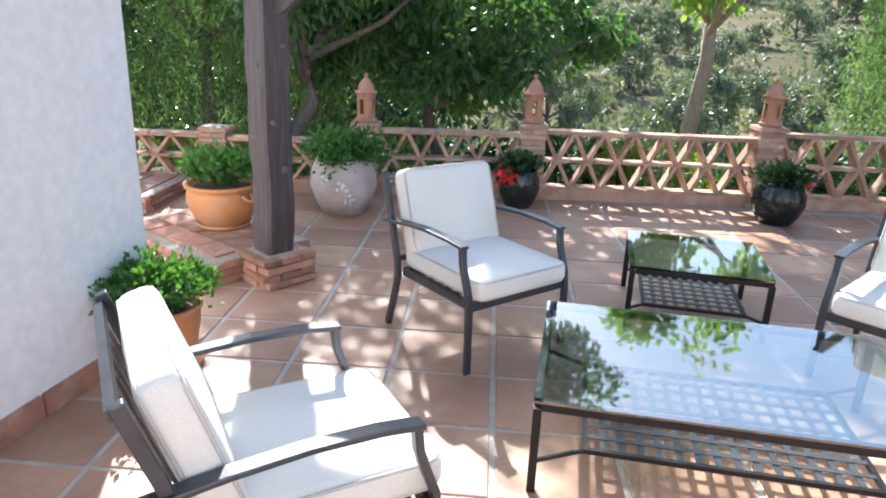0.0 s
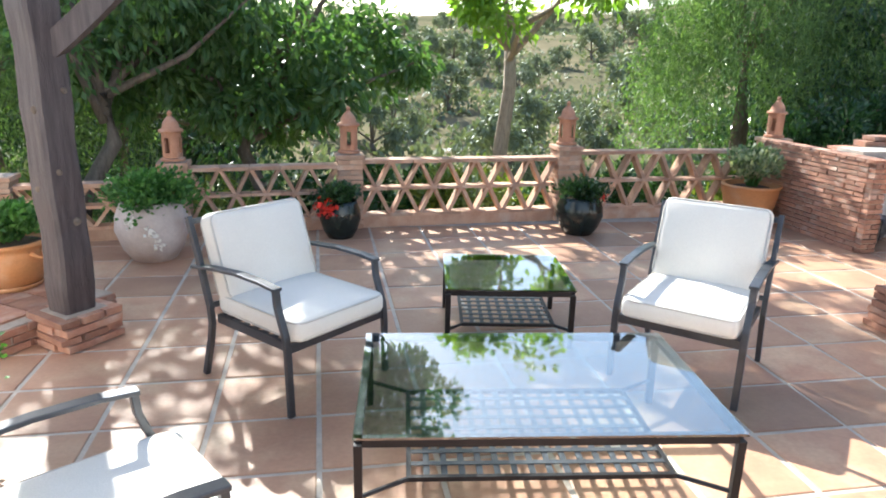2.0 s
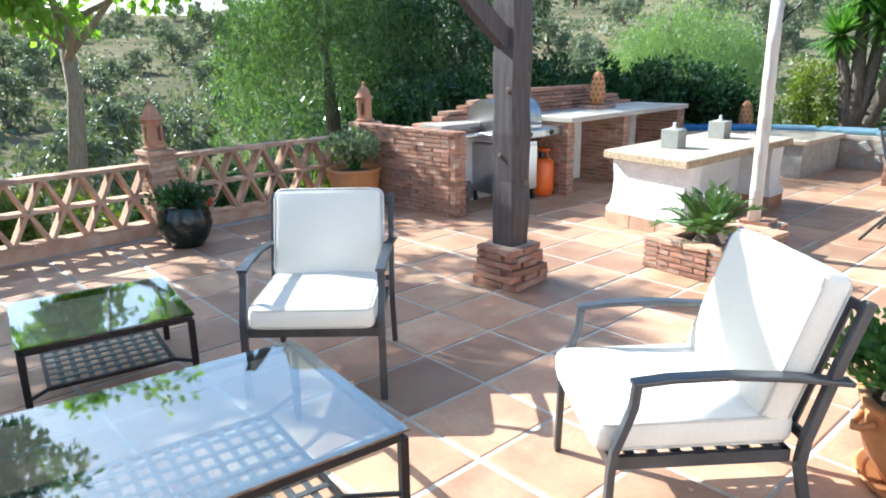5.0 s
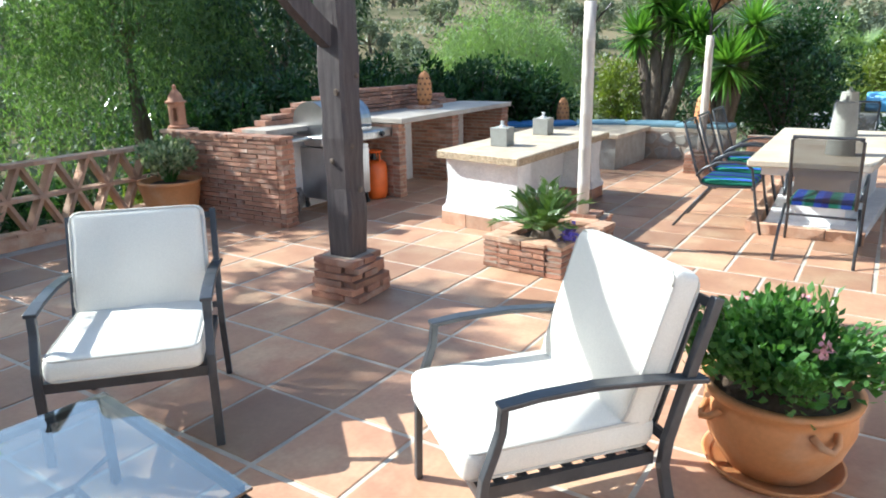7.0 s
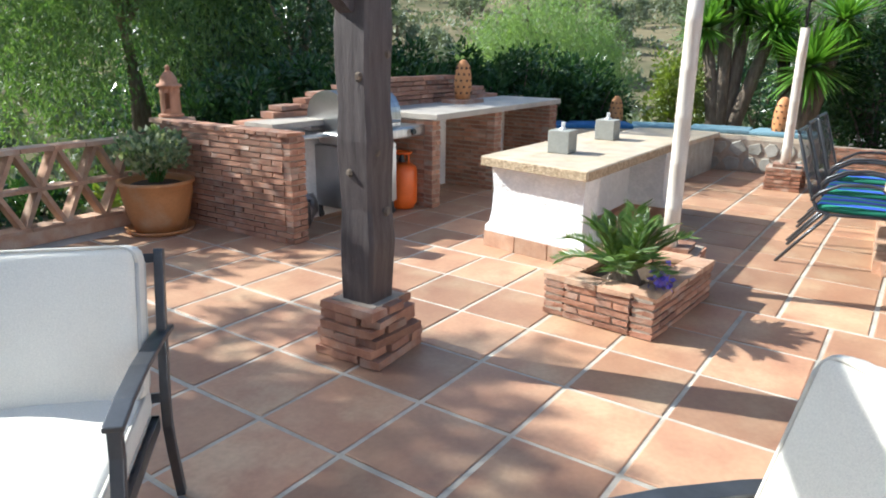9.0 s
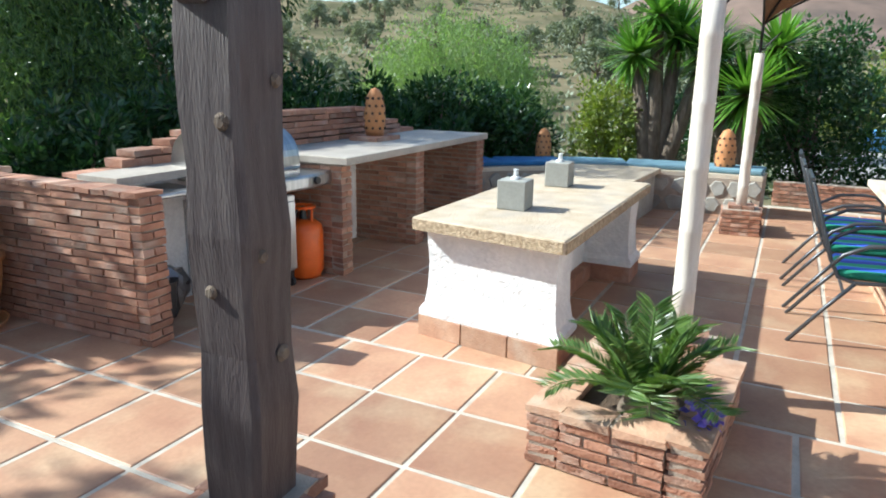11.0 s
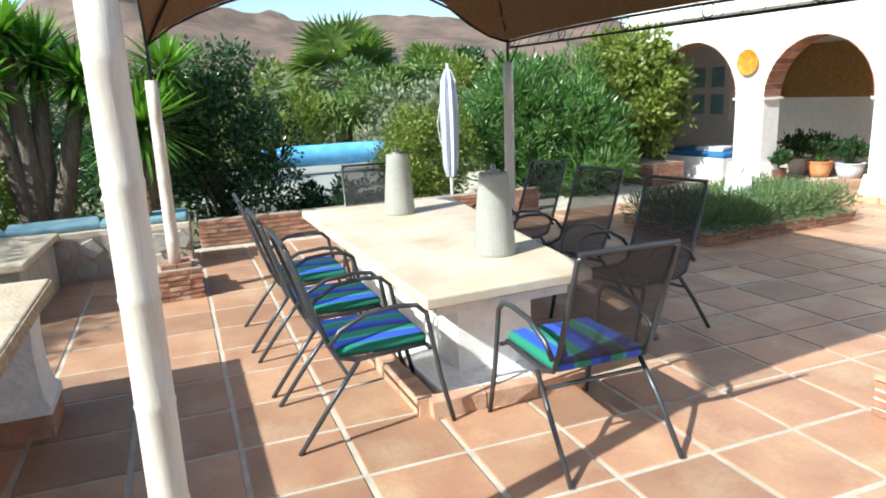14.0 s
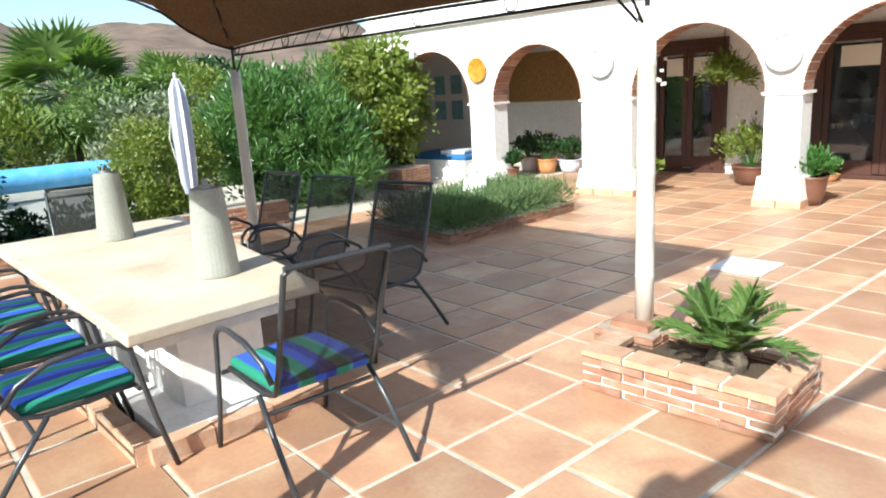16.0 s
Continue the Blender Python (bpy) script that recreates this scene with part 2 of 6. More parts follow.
L_VARIEG = leaf_material("variegated_leaf", (0.07, 0.13, 0.05), (0.38, 0.40, 0.26), 0.4, 0.2)
L_HERB = leaf_material("herb_leaf", (0.07, 0.12, 0.045), (0.15, 0.21, 0.09), 0.6, 0.2)


def striped():
    """Canvas in blue and green bands, lengthwise."""
    m = bpy.data.materials.new("striped_canvas")
    m.use_nodes = True
    nt = m.node_tree
    b = nt.nodes["Principled BSDF"]
    tc = nt.nodes.new("ShaderNodeTexCoord")
    sep = nt.nodes.new("ShaderNodeSeparateXYZ")
    nt.links.new(tc.outputs["Object"], sep.inputs[0])
    mr = nt.nodes.new("ShaderNodeMapRange")
    mr.inputs["From Min"].default_value, mr.inputs["From Max"].default_value = -0.26, 0.26
    nt.links.new(sep.outputs["X"], mr.inputs["Value"])
    cr = nt.nodes.new("ShaderNodeValToRGB")
    cr.color_ramp.interpolation = "CONSTANT"
    blue, green, navy, sea = (0.03, 0.09, 0.52, 1), (0.02, 0.20, 0.13, 1), (0.02, 0.035, 0.30, 1), (0.06, 0.26, 0.30, 1)
    bands = [(0.0, green), (0.1, blue), (0.24, sea), (0.28, green), (0.40, navy), (0.5, blue), (0.6, green), (0.72, sea), (0.76, blue), (0.9, green)]
    for n, (at, c) in enumerate(bands):
        e = cr.color_ramp.elements[n] if n < 2 else cr.color_ramp.elements.new(at)
        e.position, e.color = at, c
    nt.links.new(mr.outputs[0], cr.inputs[0])
    nt.links.new(cr.outputs[0], b.inputs["Base Color"])
    n = nt.nodes.new("ShaderNodeTexNoise")
    n.inputs["Scale"].default_value = 150
    nt.links.new(tc.outputs["Object"], n.inputs["Vector"])
    bp = nt.nodes.new("ShaderNodeBump")
    bp.inputs["Strength"].default_value, bp.inputs["Distance"].default_value = 0.2, 0.004
    nt.links.new(n.outputs[0], bp.inputs["Height"])
    nt.links.new(bp.outputs[0], b.inputs["Normal"])
    b.inputs["Roughness"].default_value = 0.9
    return m


def glass(name, tint, rough=0.02):
    m = bpy.data.materials.new(name)
    m.use_nodes = True
    nt = m.node_tree
    b = nt.nodes["Principled BSDF"]
    b.inputs["Base Color"].default_value = (*tint, 1)
    b.inputs["Roughness"].default_value = rough
    b.inputs["Transmission Weight"].default_value = 1.0
    b.inputs["IOR"].default_value = 2.4
    return m


def sling():
    """Woven mesh that lets part of the light through its holes."""
    m = bpy.data.materials.new("sling_mesh")
    m.use_nodes = True
    nt = m.node_tree
    b = nt.nodes["Principled BSDF"]
    b.inputs["Base Color"].default_value = (0.03, 0.028, 0.03, 1)
    b.inputs["Roughness"].default_value = 0.7
    t = nt.nodes.new("ShaderNodeBsdfTransparent")
    ms = nt.nodes.new("ShaderNodeMixShader")
    ms.inputs[0].default_value = 0.72
    nt.links.new(t.outputs[0], ms.inputs[1])
    nt.links.new(b.outputs[0], ms.inputs[2])
    nt.links.new(ms.outputs[0], nt.nodes["Material Output"].inputs["Surface"])
    return m


M_STRIPE, M_SLING = striped(), sling()
M_GLASS = glass("table_glass", (0.50, 0.62, 0.62))
M_DOORGLASS = material("door_glass", (0.03, 0.035, 0.04), 0.03, scale=5, fine=10, bump=0.0, spec=1.0)


# ---- shape helpers ----
def box(bm, c, s, rz=0.0, taper=1.0, jitter=0.0):
    """A box with centre c and size s, turned by rz degrees; its top is scaled by taper."""
    a = radians(rz)
    vs = []
    for dz in (-0.5, 0.5):
        k = taper if dz > 0 else 1.0
        for dx, dy in ((-0.5, -0.5), (0.5, -0.5), (0.5, 0.5), (-0.5, 0.5)):
            x, y = dx * s[0] * k, dy * s[1] * k
            j = [random.uniform(-jitter, jitter) for _ in range(3)] if jitter else (0, 0, 0)
            vs.append(bm.verts.new((c[0] + x * math.cos(a) - y * math.sin(a) + j[0], c[1] + x * math.sin(a) + y * math.cos(a) + j[1], c[2] + dz * s[2] + j[2])))
    for f in ((0, 3, 2, 1), (4, 5, 6, 7), (0, 1, 5, 4), (1, 2, 6, 5), (2, 3, 7, 6), (3, 0, 4, 7)):
        bm.faces.new([vs[i] for i in f])
    return vs


def soft_box(bm, c, s, r, rz=0.0, tilt=None, puff=0.0):
    """A box with rounded edges, optionally puffed up in the middle."""
    b2 = bmesh.new()
    bmesh.ops.create_cube(b2, size=1.0)
    bmesh.ops.scale(b2, vec=s, verts=b2.verts)
    bmesh.ops.bevel(b2, geom=b2.edges[:], offset=r, segments=3, profile=0.5, affect="EDGES")
    if puff:
        bmesh.ops.subdivide_edges(b2, edges=b2.edges[:], cuts=1, use_grid_fill=True)
        for v in b2.verts:
            w = max(0.0, 1 - (2 * v.co.x / s[0]) ** 2) * max(0.0, 1 - (2 * v.co.y / s[1]) ** 2)
            v.co.z += math.copysign(puff * w, v.co.z)
    m = Matrix.Translation(c) @ Euler((0, 0, radians(rz))).to_matrix().to_4x4() @ (tilt or Matrix())
    bmesh.ops.transform(b2, matrix=m, verts=b2.verts)
    me = bpy.data.meshes.new("tmp")
    b2.to_mesh(me)
    b2.free()
    bm.from_mesh(me)
    bpy.data.meshes.remove(me)


def rod(bm, a, b, r0, r1=None, seg=8, caps=True):
    """A round bar from a to b."""
    a, b = Vector(a), Vector(b)
    r1 = r0 if r1 is None else r1
    q = (b - a).to_track_quat("Z", "Y")
    rings = []
    for p, r in ((a, r0), (b, r1)):
        rings.append([bm.verts.new(p + q @ Vector((r * math.cos(t), r * math.sin(t), 0))) for t in (2 * math.pi * k / seg for k in range(seg))])
    for k in range(seg):
        bm.faces.new((rings[0][k], rings[0][(k + 1) % seg], rings[1][(k + 1) % seg], rings[1][k]))
    if caps:
        bm.faces.new(rings[0][::-1])
        bm.faces.new(rings[1])


def tube(bm, pts, r, seg=8, flat=1.0):
    """A bar along a line of points; r is one radius or one for each point."""
    pts = [Vector(p) for p in pts]
    rs = r if isinstance(r, (list, tuple)) else [r] * len(pts)
    rings = []
    for n, p in enumerate(pts):
        d = (pts[min(n + 1, len(pts) - 1)] - pts[max(n - 1, 0)]).normalized()
        side = d.cross(Vector((0, 0, 1)))
        side = side.normalized() if side.length > 0.05 else Vector((1, 0, 0))
        up = side.cross(d).normalized()
        rings.append([bm.verts.new(p + side * (rs[n] * math.cos(t)) + up * (rs[n] * flat * math.sin(t))) for t in (2 * math.pi * k / seg for k in range(seg))])
    for a, b in zip(rings, rings[1:]):
        for k in range(seg):
            bm.faces.new((a[k], a[(k + 1) % seg], b[(k + 1) % seg], b[k]))
    bm.faces.new(rings[0][::-1])
    bm.faces.new(rings[-1])


def lathe(bm, profile, seg=28, at=(0, 0, 0), wobble=0.0):
    """A turned body from (radius, height) pairs; a radius of 0 closes it."""
    rings = []
    for r, z in profile:
        if r < 1e-6:
            rings.append([bm.verts.new((at[0], at[1], at[2] + z))])
        else:
            rings.append([bm.verts.new((at[0] + r * math.cos(t) * (1 + wobble * math.sin(3 * t)), at[1] + r * math.sin(t), at[2] + z)) for t in (2 * math.pi * k / seg for k in range(seg))])
    for a, b in zip(rings, rings[1:]):
        for k in range(seg):
            j = (k + 1) % seg
            if len(a) == 1 and len(b) == 1:
                continue
            if len(a) == 1:
                bm.faces.new((a[0], b[j], b[k]))
            elif len(b) == 1:
                bm.faces.new((a[k], a[j], b[0]))
            else:
                bm.faces.new((a[k], a[j], b[j], b[k]))


def plate(bm, pts, z0, z1):
    """A flat slab over a polygon (counter-clockwise) between two heights."""
    lo, hi = [bm.verts.new((x, y, z0)) for x, y in pts], [bm.verts.new((x, y, z1)) for x, y in pts]
    bm.faces.new(lo[::-1])
    bm.faces.new(hi)
    for k in range(len(pts)):
        j = (k + 1) % len(pts)
        bm.faces.new((lo[k], lo[j], hi[j], hi[k]))


def part(name, bm, mat, parent=None, label="", kind="", smooth=False):
    """Links a bmesh as one mesh object under a thing or a part."""
    me = bpy.data.meshes.new(name)
    bm.normal_update()
    bm.to_mesh(me)
    bm.free()
    me.materials.append(mat)
    if smooth:
        me.polygons.foreach_set("use_smooth", [True] * len(me.polygons))
    ob = new(name, me)
    if parent is not None:
        ob.parent = parent
    return tagged(ob, label, kind=kind)


def bevelled(ob, width=0.004, seg=2):
    mod = ob.modifiers.new("bevel", "BEVEL")
    mod.width, mod.segments, mod.limit_method = width, seg, "ANGLE"
    return ob


def thing(name, label, category, at=(0, 0, 0), rz=0.0, group=""):
    ob = new(name)
    ob.empty_display_size = 0.1
    ob.matrix_world = pose(*at, 0, 0, rz)
    return tagged(ob, label, category, group)


def from_arrays(name, verts, faces, mat, parent=None, label="", kind=""):
    me = bpy.data.meshes.new(name)
    me.from_pydata(verts, [], faces)
    me.materials.append(mat)
    ob = new(name, me)
    if parent is not None:
        ob.parent = parent
    return tagged(ob, label, kind=kind)


def leaf_cards(name, centres, ways, length, width, mat, parent, label="", rng=None, curl=0.25, kind=""):
    """Many small pointed leaves: at each centre one leaf that runs along its way."""
    rng = rng or np.random.default_rng(1)
    n = len(centres)
    ways = ways / (np.linalg.norm(ways, axis=1, keepdims=True) + 1e-9)
    rnd = rng.normal(size=(n, 3))
    side = np.cross(ways, rnd)
    side /= np.linalg.norm(side, axis=1, keepdims=True) + 1e-9
    up = np.cross(side, ways)
    ls = (length * rng.uniform(0.65, 1.25, n))[:, None]
    ws = (width * rng.uniform(0.7, 1.2, n))[:, None]
    a = centres
    b = centres + ways * ls * 0.45 + side * ws * 0.5 + up * ls * curl * 0.2
    c = centres + ways * ls - up * ls * curl * 0.3
    d = centres + ways * ls * 0.45 - side * ws * 0.5 + up * ls * curl * 0.2
    verts = np.stack([a, b, c, d], 1).reshape(-1, 3)
    idx = np.arange(n)[:, None] * 4 + np.array([0, 1, 2, 3])
    return from_arrays(name, verts.tolist(), idx.tolist(), mat, parent, label, kind)


def clumps(rng, centres, radii, per, shell=0.55):
    """Points in and on many overlapping clumps."""
    out, dirs = [], []
    for c, r in zip(centres, radii):
        d = rng.normal(size=(per, 3))
        d /= np.linalg.norm(d, axis=1, keepdims=True)
        k = rng.uniform(shell, 1.0, (per, 1))
        out.append(np.array(c) + d * k * r)
        dirs.append(d)
    return np.concatenate(out), np.concatenate(dirs)


# ---- large structure ----
def structure(name, bm, mat, label="", m=None):
    ob = part(name, bm, mat, None, label, "structure")
    if m is not None:
        ob.matrix_world = m
    return ob


def ground_z(x, y):
    """The height of the ground: flat round the terrace, then a valley, hills, and mountains far off."""
    dx, dy = x - 5.0, y
    r, az = math.hypot(dx, dy), math.degrees(math.atan2(dx, dy)) % 360
    north = max(0.0, math.cos(radians(az - 15))) ** 0.7
    z = -0.14
    if r > 8.5:
        z -= 4.2 * min(1.0, (r - 8.5) / 14) * (0.25 + 0.75 * north)
    if r > 34:
        u = min(1.0, (r - 34) / 190)
        z += u * (12.5 + 3.5 * math.sin(radians(az * 2.0 + 40)) + 7 * noise.noise(Vector((x * 0.012, y * 0.012, 0)))) + min(1.0, (r - 34) / 20) * noise.noise(Vector((x * 0.05, y * 0.05, 4))) * 1.5
        up = min(1.0, max(0.0, (az - 18) / 34)) * min(1.0, max(0.0, (92 - az) / 22)) if az < 180 else 0.0
        z += u * 15 * up * up * (3 - 2 * up)
    if r > 500:
        u = min(1.0, (r - 500) / 900)
        peak = 0.8 * math.exp(-((az - 112) / 26) ** 2) + 0.75 * math.exp(-((az - 86) / 10) ** 2)
        z += u * (150 * peak + 12 + 80 * peak * noise.fractal(Vector((x * 0.0035, y * 0.0035, 2)), 0.9, 2.1, 6))
    return z


def terrain():
    """One ground sheet out to the horizon."""
    nr, na = 150, 360
    verts, faces = [], []
    for i in range(nr):
        r = 0.5 * 9000 ** (i / (nr - 1))
        for k in range(na):
            a = 2 * math.pi * k / na
            x, y = 5.0 + r * math.sin(a), r * math.cos(a)
            verts.append((x, y, ground_z(x, y)))
    for i in range(nr - 1):
        for k in range(na):
            j = (k + 1) % na
            faces.append((i * na + k, (i + 1) * na + k, (i + 1) * na + j, i * na + j))
    faces.append(tuple(range(na))[::-1])
    ob = from_arrays("ground", verts, faces, M_DRY, None, "dry valley and hillside with scrub", "structure")
    ob.data.materials.append(M_ROCK)
    ob.data.polygons.foreach_set("material_index", [1 if k // na > 116 else 0 for k in range(len(faces))])
    ob.data.polygons.foreach_set("use_smooth", [True] * len(faces))


terrain()

bm = bmesh.new()
plate(bm, [(-5.6, -9.6), (17.0, -9.6), (17.0, -2.2), (12.35, -2.2), (12.35, 2.2), (11.6, 3.8), (10.2, 5.9), (8.5, 6.9), (5.5, 7.1), (-1.0, 6.6), (-5.6, 6.55)], -0.12, -0.006)
structure("floor", bm, M_GROUT, "pale grout between terracotta floor tiles")

# The west wing of the house, and the roof over the sitting corner's south side.
bm = bmesh.new()
wing = [(-1.50, 2.98), (-4.4, 2.98), (-4.4, -9.0), (4.0, -9.0), (4.0, -3.4), (-2.58, -3.4)]
plate(bm, wing, -0.02, 2.84)
structure("wall_west", bm, M_WHITE, "smooth whitewashed house wall")
bm = bmesh.new()
pts = [(-1.50, 2.98), (-2.50, -2.9)]
d = (Vector(pts[1]) - Vector(pts[0])).normalized()
nrm = Vector((-d.y, d.x))
for k in range(15):
    p = Vector(pts[0]) + d * (0.17 + k * 0.40)
    box(bm, (p.x + nrm.x * 0.006, p.y + nrm.y * 0.006, 0.055), (0.385, 0.022, 0.11), math.degrees(math.atan2(d.y, d.x)))
structure("baseboard", bm, M_BRICK, "terracotta skirting tiles along the white wall")

# The arcade, in its own frame: x runs along it, its front is y = 0.
ARC = pose(7.80, -6.06, 0, 0, 0, 4.3)
ARCHES = [(-4.25, -2.55), (-1.93, -0.18), (0.22, 1.94), (2.72, 4.36), (4.86, 6.62)]
SPRING, TOPWALL = 1.325, 2.58


def arcade():
    bm = bmesh.new()
    thick, x0, x1 = 0.34, -4.9, 7.35
    edges = []
    for a, b in ARCHES:
        edges += [a, b]
    solid = [(x0, ARCHES[0][0])] + [(ARCHES[k][1], ARCHES[k + 1][0]) for k in range(4)] + [(ARCHES[4][1], x1)]
    for a, b in solid:
        box(bm, ((a + b) / 2, -thick / 2, SPRING / 2), (b - a, thick, SPRING))
        plate(bm, [(a, -thick), (b, -thick), (b, 0), (a, 0)], SPRING, TOPWALL)
    for a, b in ARCHES:
        c, r = (a + b) / 2, (b - a) / 2
        n = 20
        for k in range(n):
            t0, t1 = math.pi * k / n, math.pi * (k + 1) / n
            xa, za, xb, zb = c - r * math.cos(t0), SPRING + r * math.sin(t0), c - r * math.cos(t1), SPRING + r * math.sin(t1)
            v = [bm.verts.new(p) for p in ((xa, 0, za), (xb, 0, zb), (xb, 0, TOPWALL), (xa, 0, TOPWALL),
                                           (xa, -thick, za), (xb, -thick, zb), (xb, -thick, TOPWALL), (xa, -thick, TOPWALL))]
            for f in ((0, 1, 2, 3), (7, 6, 5, 4), (0, 4, 5, 1), (3, 2, 6, 7)):
                bm.faces.new([v[i] for i in f])
    bmesh.ops.recalc_face_normals(bm, faces=bm.faces)
    structure("wall_arcade", bm, M_WHITE, "whitewashed arcade wall with round arches", ARC)
    # flared column feet
    bm = bmesh.new()
    for a, b in solid:
        box(bm, ((a + b) / 2, -thick / 2, 0.22), (b - a + 0.13, thick + 0.13, 0.26), taper=0.9)
    structure("trim", bm, M_WHITE, "flared plaster feet of the arcade columns", ARC)
    bm = bmesh.new()
    for a, b in solid:
        w = b - a + 0.16
        n = max(2, round(w / 0.3))
        for k in range(n):
            box(bm, (a - 0.08 + w * (k + 0.5) / n, -thick / 2, 0.045), (w / n - 0.012, thick + 0.17, 0.09))
    structure("baseboard", bm, M_BRICK_PALE, "terracotta tiles round the column feet", ARC)
    # imposts and cornice
    bm = bmesh.new()
    for k, (a, b) in enumerate(solid):
        box(bm, ((a + b) / 2, -thick / 2, SPRING - 0.015), (b - a + 0.07, thick + 0.05, 0.035))
    box(bm, ((x0 + x1) / 2, -0.10, TOPWALL + 0.035), (x1 - x0 + 0.1, 0.36, 0.07))
    box(bm, ((x0 + x1) / 2, -0.16, TOPWALL + 0.34), (x1 - x0, 0.34, 0.54))
    structure("trim", bm, M_WHITE, "white cornice, parapet and imposts", ARC)
    # porch: floor is the terrace's; back wall, end wall, roof
    bm = bmesh.new()
    box(bm, (2.4, -2.75, 1.3), (15.6, 0.3, 2.6))
    box(bm, (8.35, -1.55, 1.29), (2.9, 0.2, 2.58), -48)
    box(bm, (-5.0, -1.4, 1.3), (0.3, 2.9, 2.6))
    structure("wall_porch", bm, M_WHITE, "shaded white wall at the back of the porch", ARC)
    bm = bmesh.new()
    plate(bm, [(-4.85, -2.6), (9.3, -2.6), (7.3, -0.34), (-4.85, -0.34)], 2.58, 2.66)
    structure("ceiling", bm, M_WHITE, "white porch ceiling", ARC)


arcade()


def porch_door(n, x0, x1, h):
    """A dark wooden double door with tall glass panes, set before the back wall."""
    y = -2.59
    root = structure(f"door_{n}", bmesh.new(), M_DARKWOOD, "closed dark wooden glazed double door")
    root.matrix_world = ARC
    bm = bmesh.new()
    w = 0.13
    box(bm, (x0 + w / 2, y + 0.03, h / 2), (w, 0.1, h))
    box(bm, (x1 - w / 2, y + 0.03, h / 2), (w, 0.1, h))
    box(bm, ((x0 + x1) / 2, y + 0.03, h - 0.06), (x1 - x0 - 2 * w, 0.1, 0.12))
    box(bm, ((x0 + x1) / 2, y + 0.03, 0.03), (x1 - x0 - 2 * w, 0.1, 0.06))
    bevelled(part("door_frame", bm, M_DARKWOOD, root))
    mid, inner = (x0 + x1) / 2, (x1 - x0) / 2 - w
    for s in (-1, 1):
        bm = bmesh.new()
        c = mid + s * inner / 2
        for dx in (-1, 1):
            box(bm, (c + dx * (inner / 2 - 0.045), y + 0.035, h / 2 - 0.02), (0.085, 0.05, h - 0.2))
        box(bm, (c, y + 0.035, 0.16), (inner - 0.18, 0.05, 0.2))
        box(bm, (c, y + 0.035, h - 0.17), (inner - 0.18, 0.05, 0.1))
        bevelled(part("door_leaf", bm, M_DARKWOOD, root))
        bm = bmesh.new()
        box(bm, (c, y + 0.02, h / 2), (inner - 0.17, 0.01, h - 0.5))
        part("pane", bm, M_DOORGLASS, root, "dark reflecting glass")
    bm = bmesh.new()
    box(bm, (mid, y + 0.045, h - 0.42), (inner * 1.5, 0.012, 0.28))
    part("blind", bm, M_CUSHION, root, "pale roller blind")


porch_door(1, 1.75, 3.0, 2.12)
porch_door(2, -1.3, 0.48, 2.12)


# ---- seating corner ----
def timber_post(x, y, rz, foot, h=2.62):
    t = thing("timber_post", "dark stained square timber post on a stepped brick foot", "post", (x, y, 0), rz, "pergola posts")
    bm = bmesh.new()
    z = foot
    nseg = 14
    rings = []
    for k in range(nseg + 1):
        zz = z + (h - z) * k / nseg
        s = 0.101 + 0.005 * math.sin(k * 2.1 + x)
        ox, oy = 0.006 * math.sin(k * 1.3 + y), 0.006 * math.cos(k * 1.7)
        ring = []
        for sx, sy in ((-1, -1), (1, -1), (1, 1), (-1, 1)):
            for q in (0, 1):
                cx, cy = sx * s, sy * s
                c = 0.018
                if (q == 0) == (sx * sy > 0):
                    cy -= sy * c
                else:
                    cx -= sx * c
                ring.append(bm.verts.new((cx + ox, cy + oy, zz)))
        rings.append(ring)
    for a, b in zip(rings, rings[1:]):
        for k in range(8):
            bm.faces.new((a[k], a[(k + 1) % 8], b[(k + 1) % 8], b[k]))
    bm.faces.new(rings[0][::-1])
    bm.faces.new(rings[-1])
    shaft = part("shaft", bm, M_POST, t)
    for side, u, zz, r in ((0, 0.03, 0.75, 0.026), (0, -0.04, 1.05, 0.022), (1, 0.02, 0.95, 0.02), (0, 0.05, 1.5, 0.02), (1, -0.05, 1.4, 0.024)):
        bm = bmesh.new()
        a = (u, -0.102, zz) if side == 0 else (-0.102, u, zz)
        b = (u, -0.114, zz) if side == 0 else (-0.114, u, zz)
        rod(bm, a, b, r, r * 0.6, 10)
        part("knot", bm, M_BARK, shaft, "weathered grey knot")
    return t


def brace(parent, p, q, w=0.12, d=0.09):
    bm = bmesh.new()
    p, q = Vector(p), Vector(q)
    n = 7
    prev = None
    for k in range(n + 1):
        u = k / n
        c = p.lerp(q, u) + Vector((0, 0, -0.06 * math.sin(math.pi * u)))
        way = (q - p).normalized()
        side = way.cross(Vector((0, 0, 1))).normalized()
        up = side.cross(way)
        ring = [bm.verts.new(c + side * (sx * d / 2) + up * (sz * w / 2)) for sx, sz in ((-1, -1), (1, -1), (1, 1), (-1, 1))]
        if prev:
            for j in range(4):
                bm.faces.new((prev[j], prev[(j + 1) % 4], ring[(j + 1) % 4], ring[j]))
        else:
            bm.faces.new(ring[::-1])
        prev = ring
    bm.faces.new(prev)
    part("brace", bm, M_POST, parent)


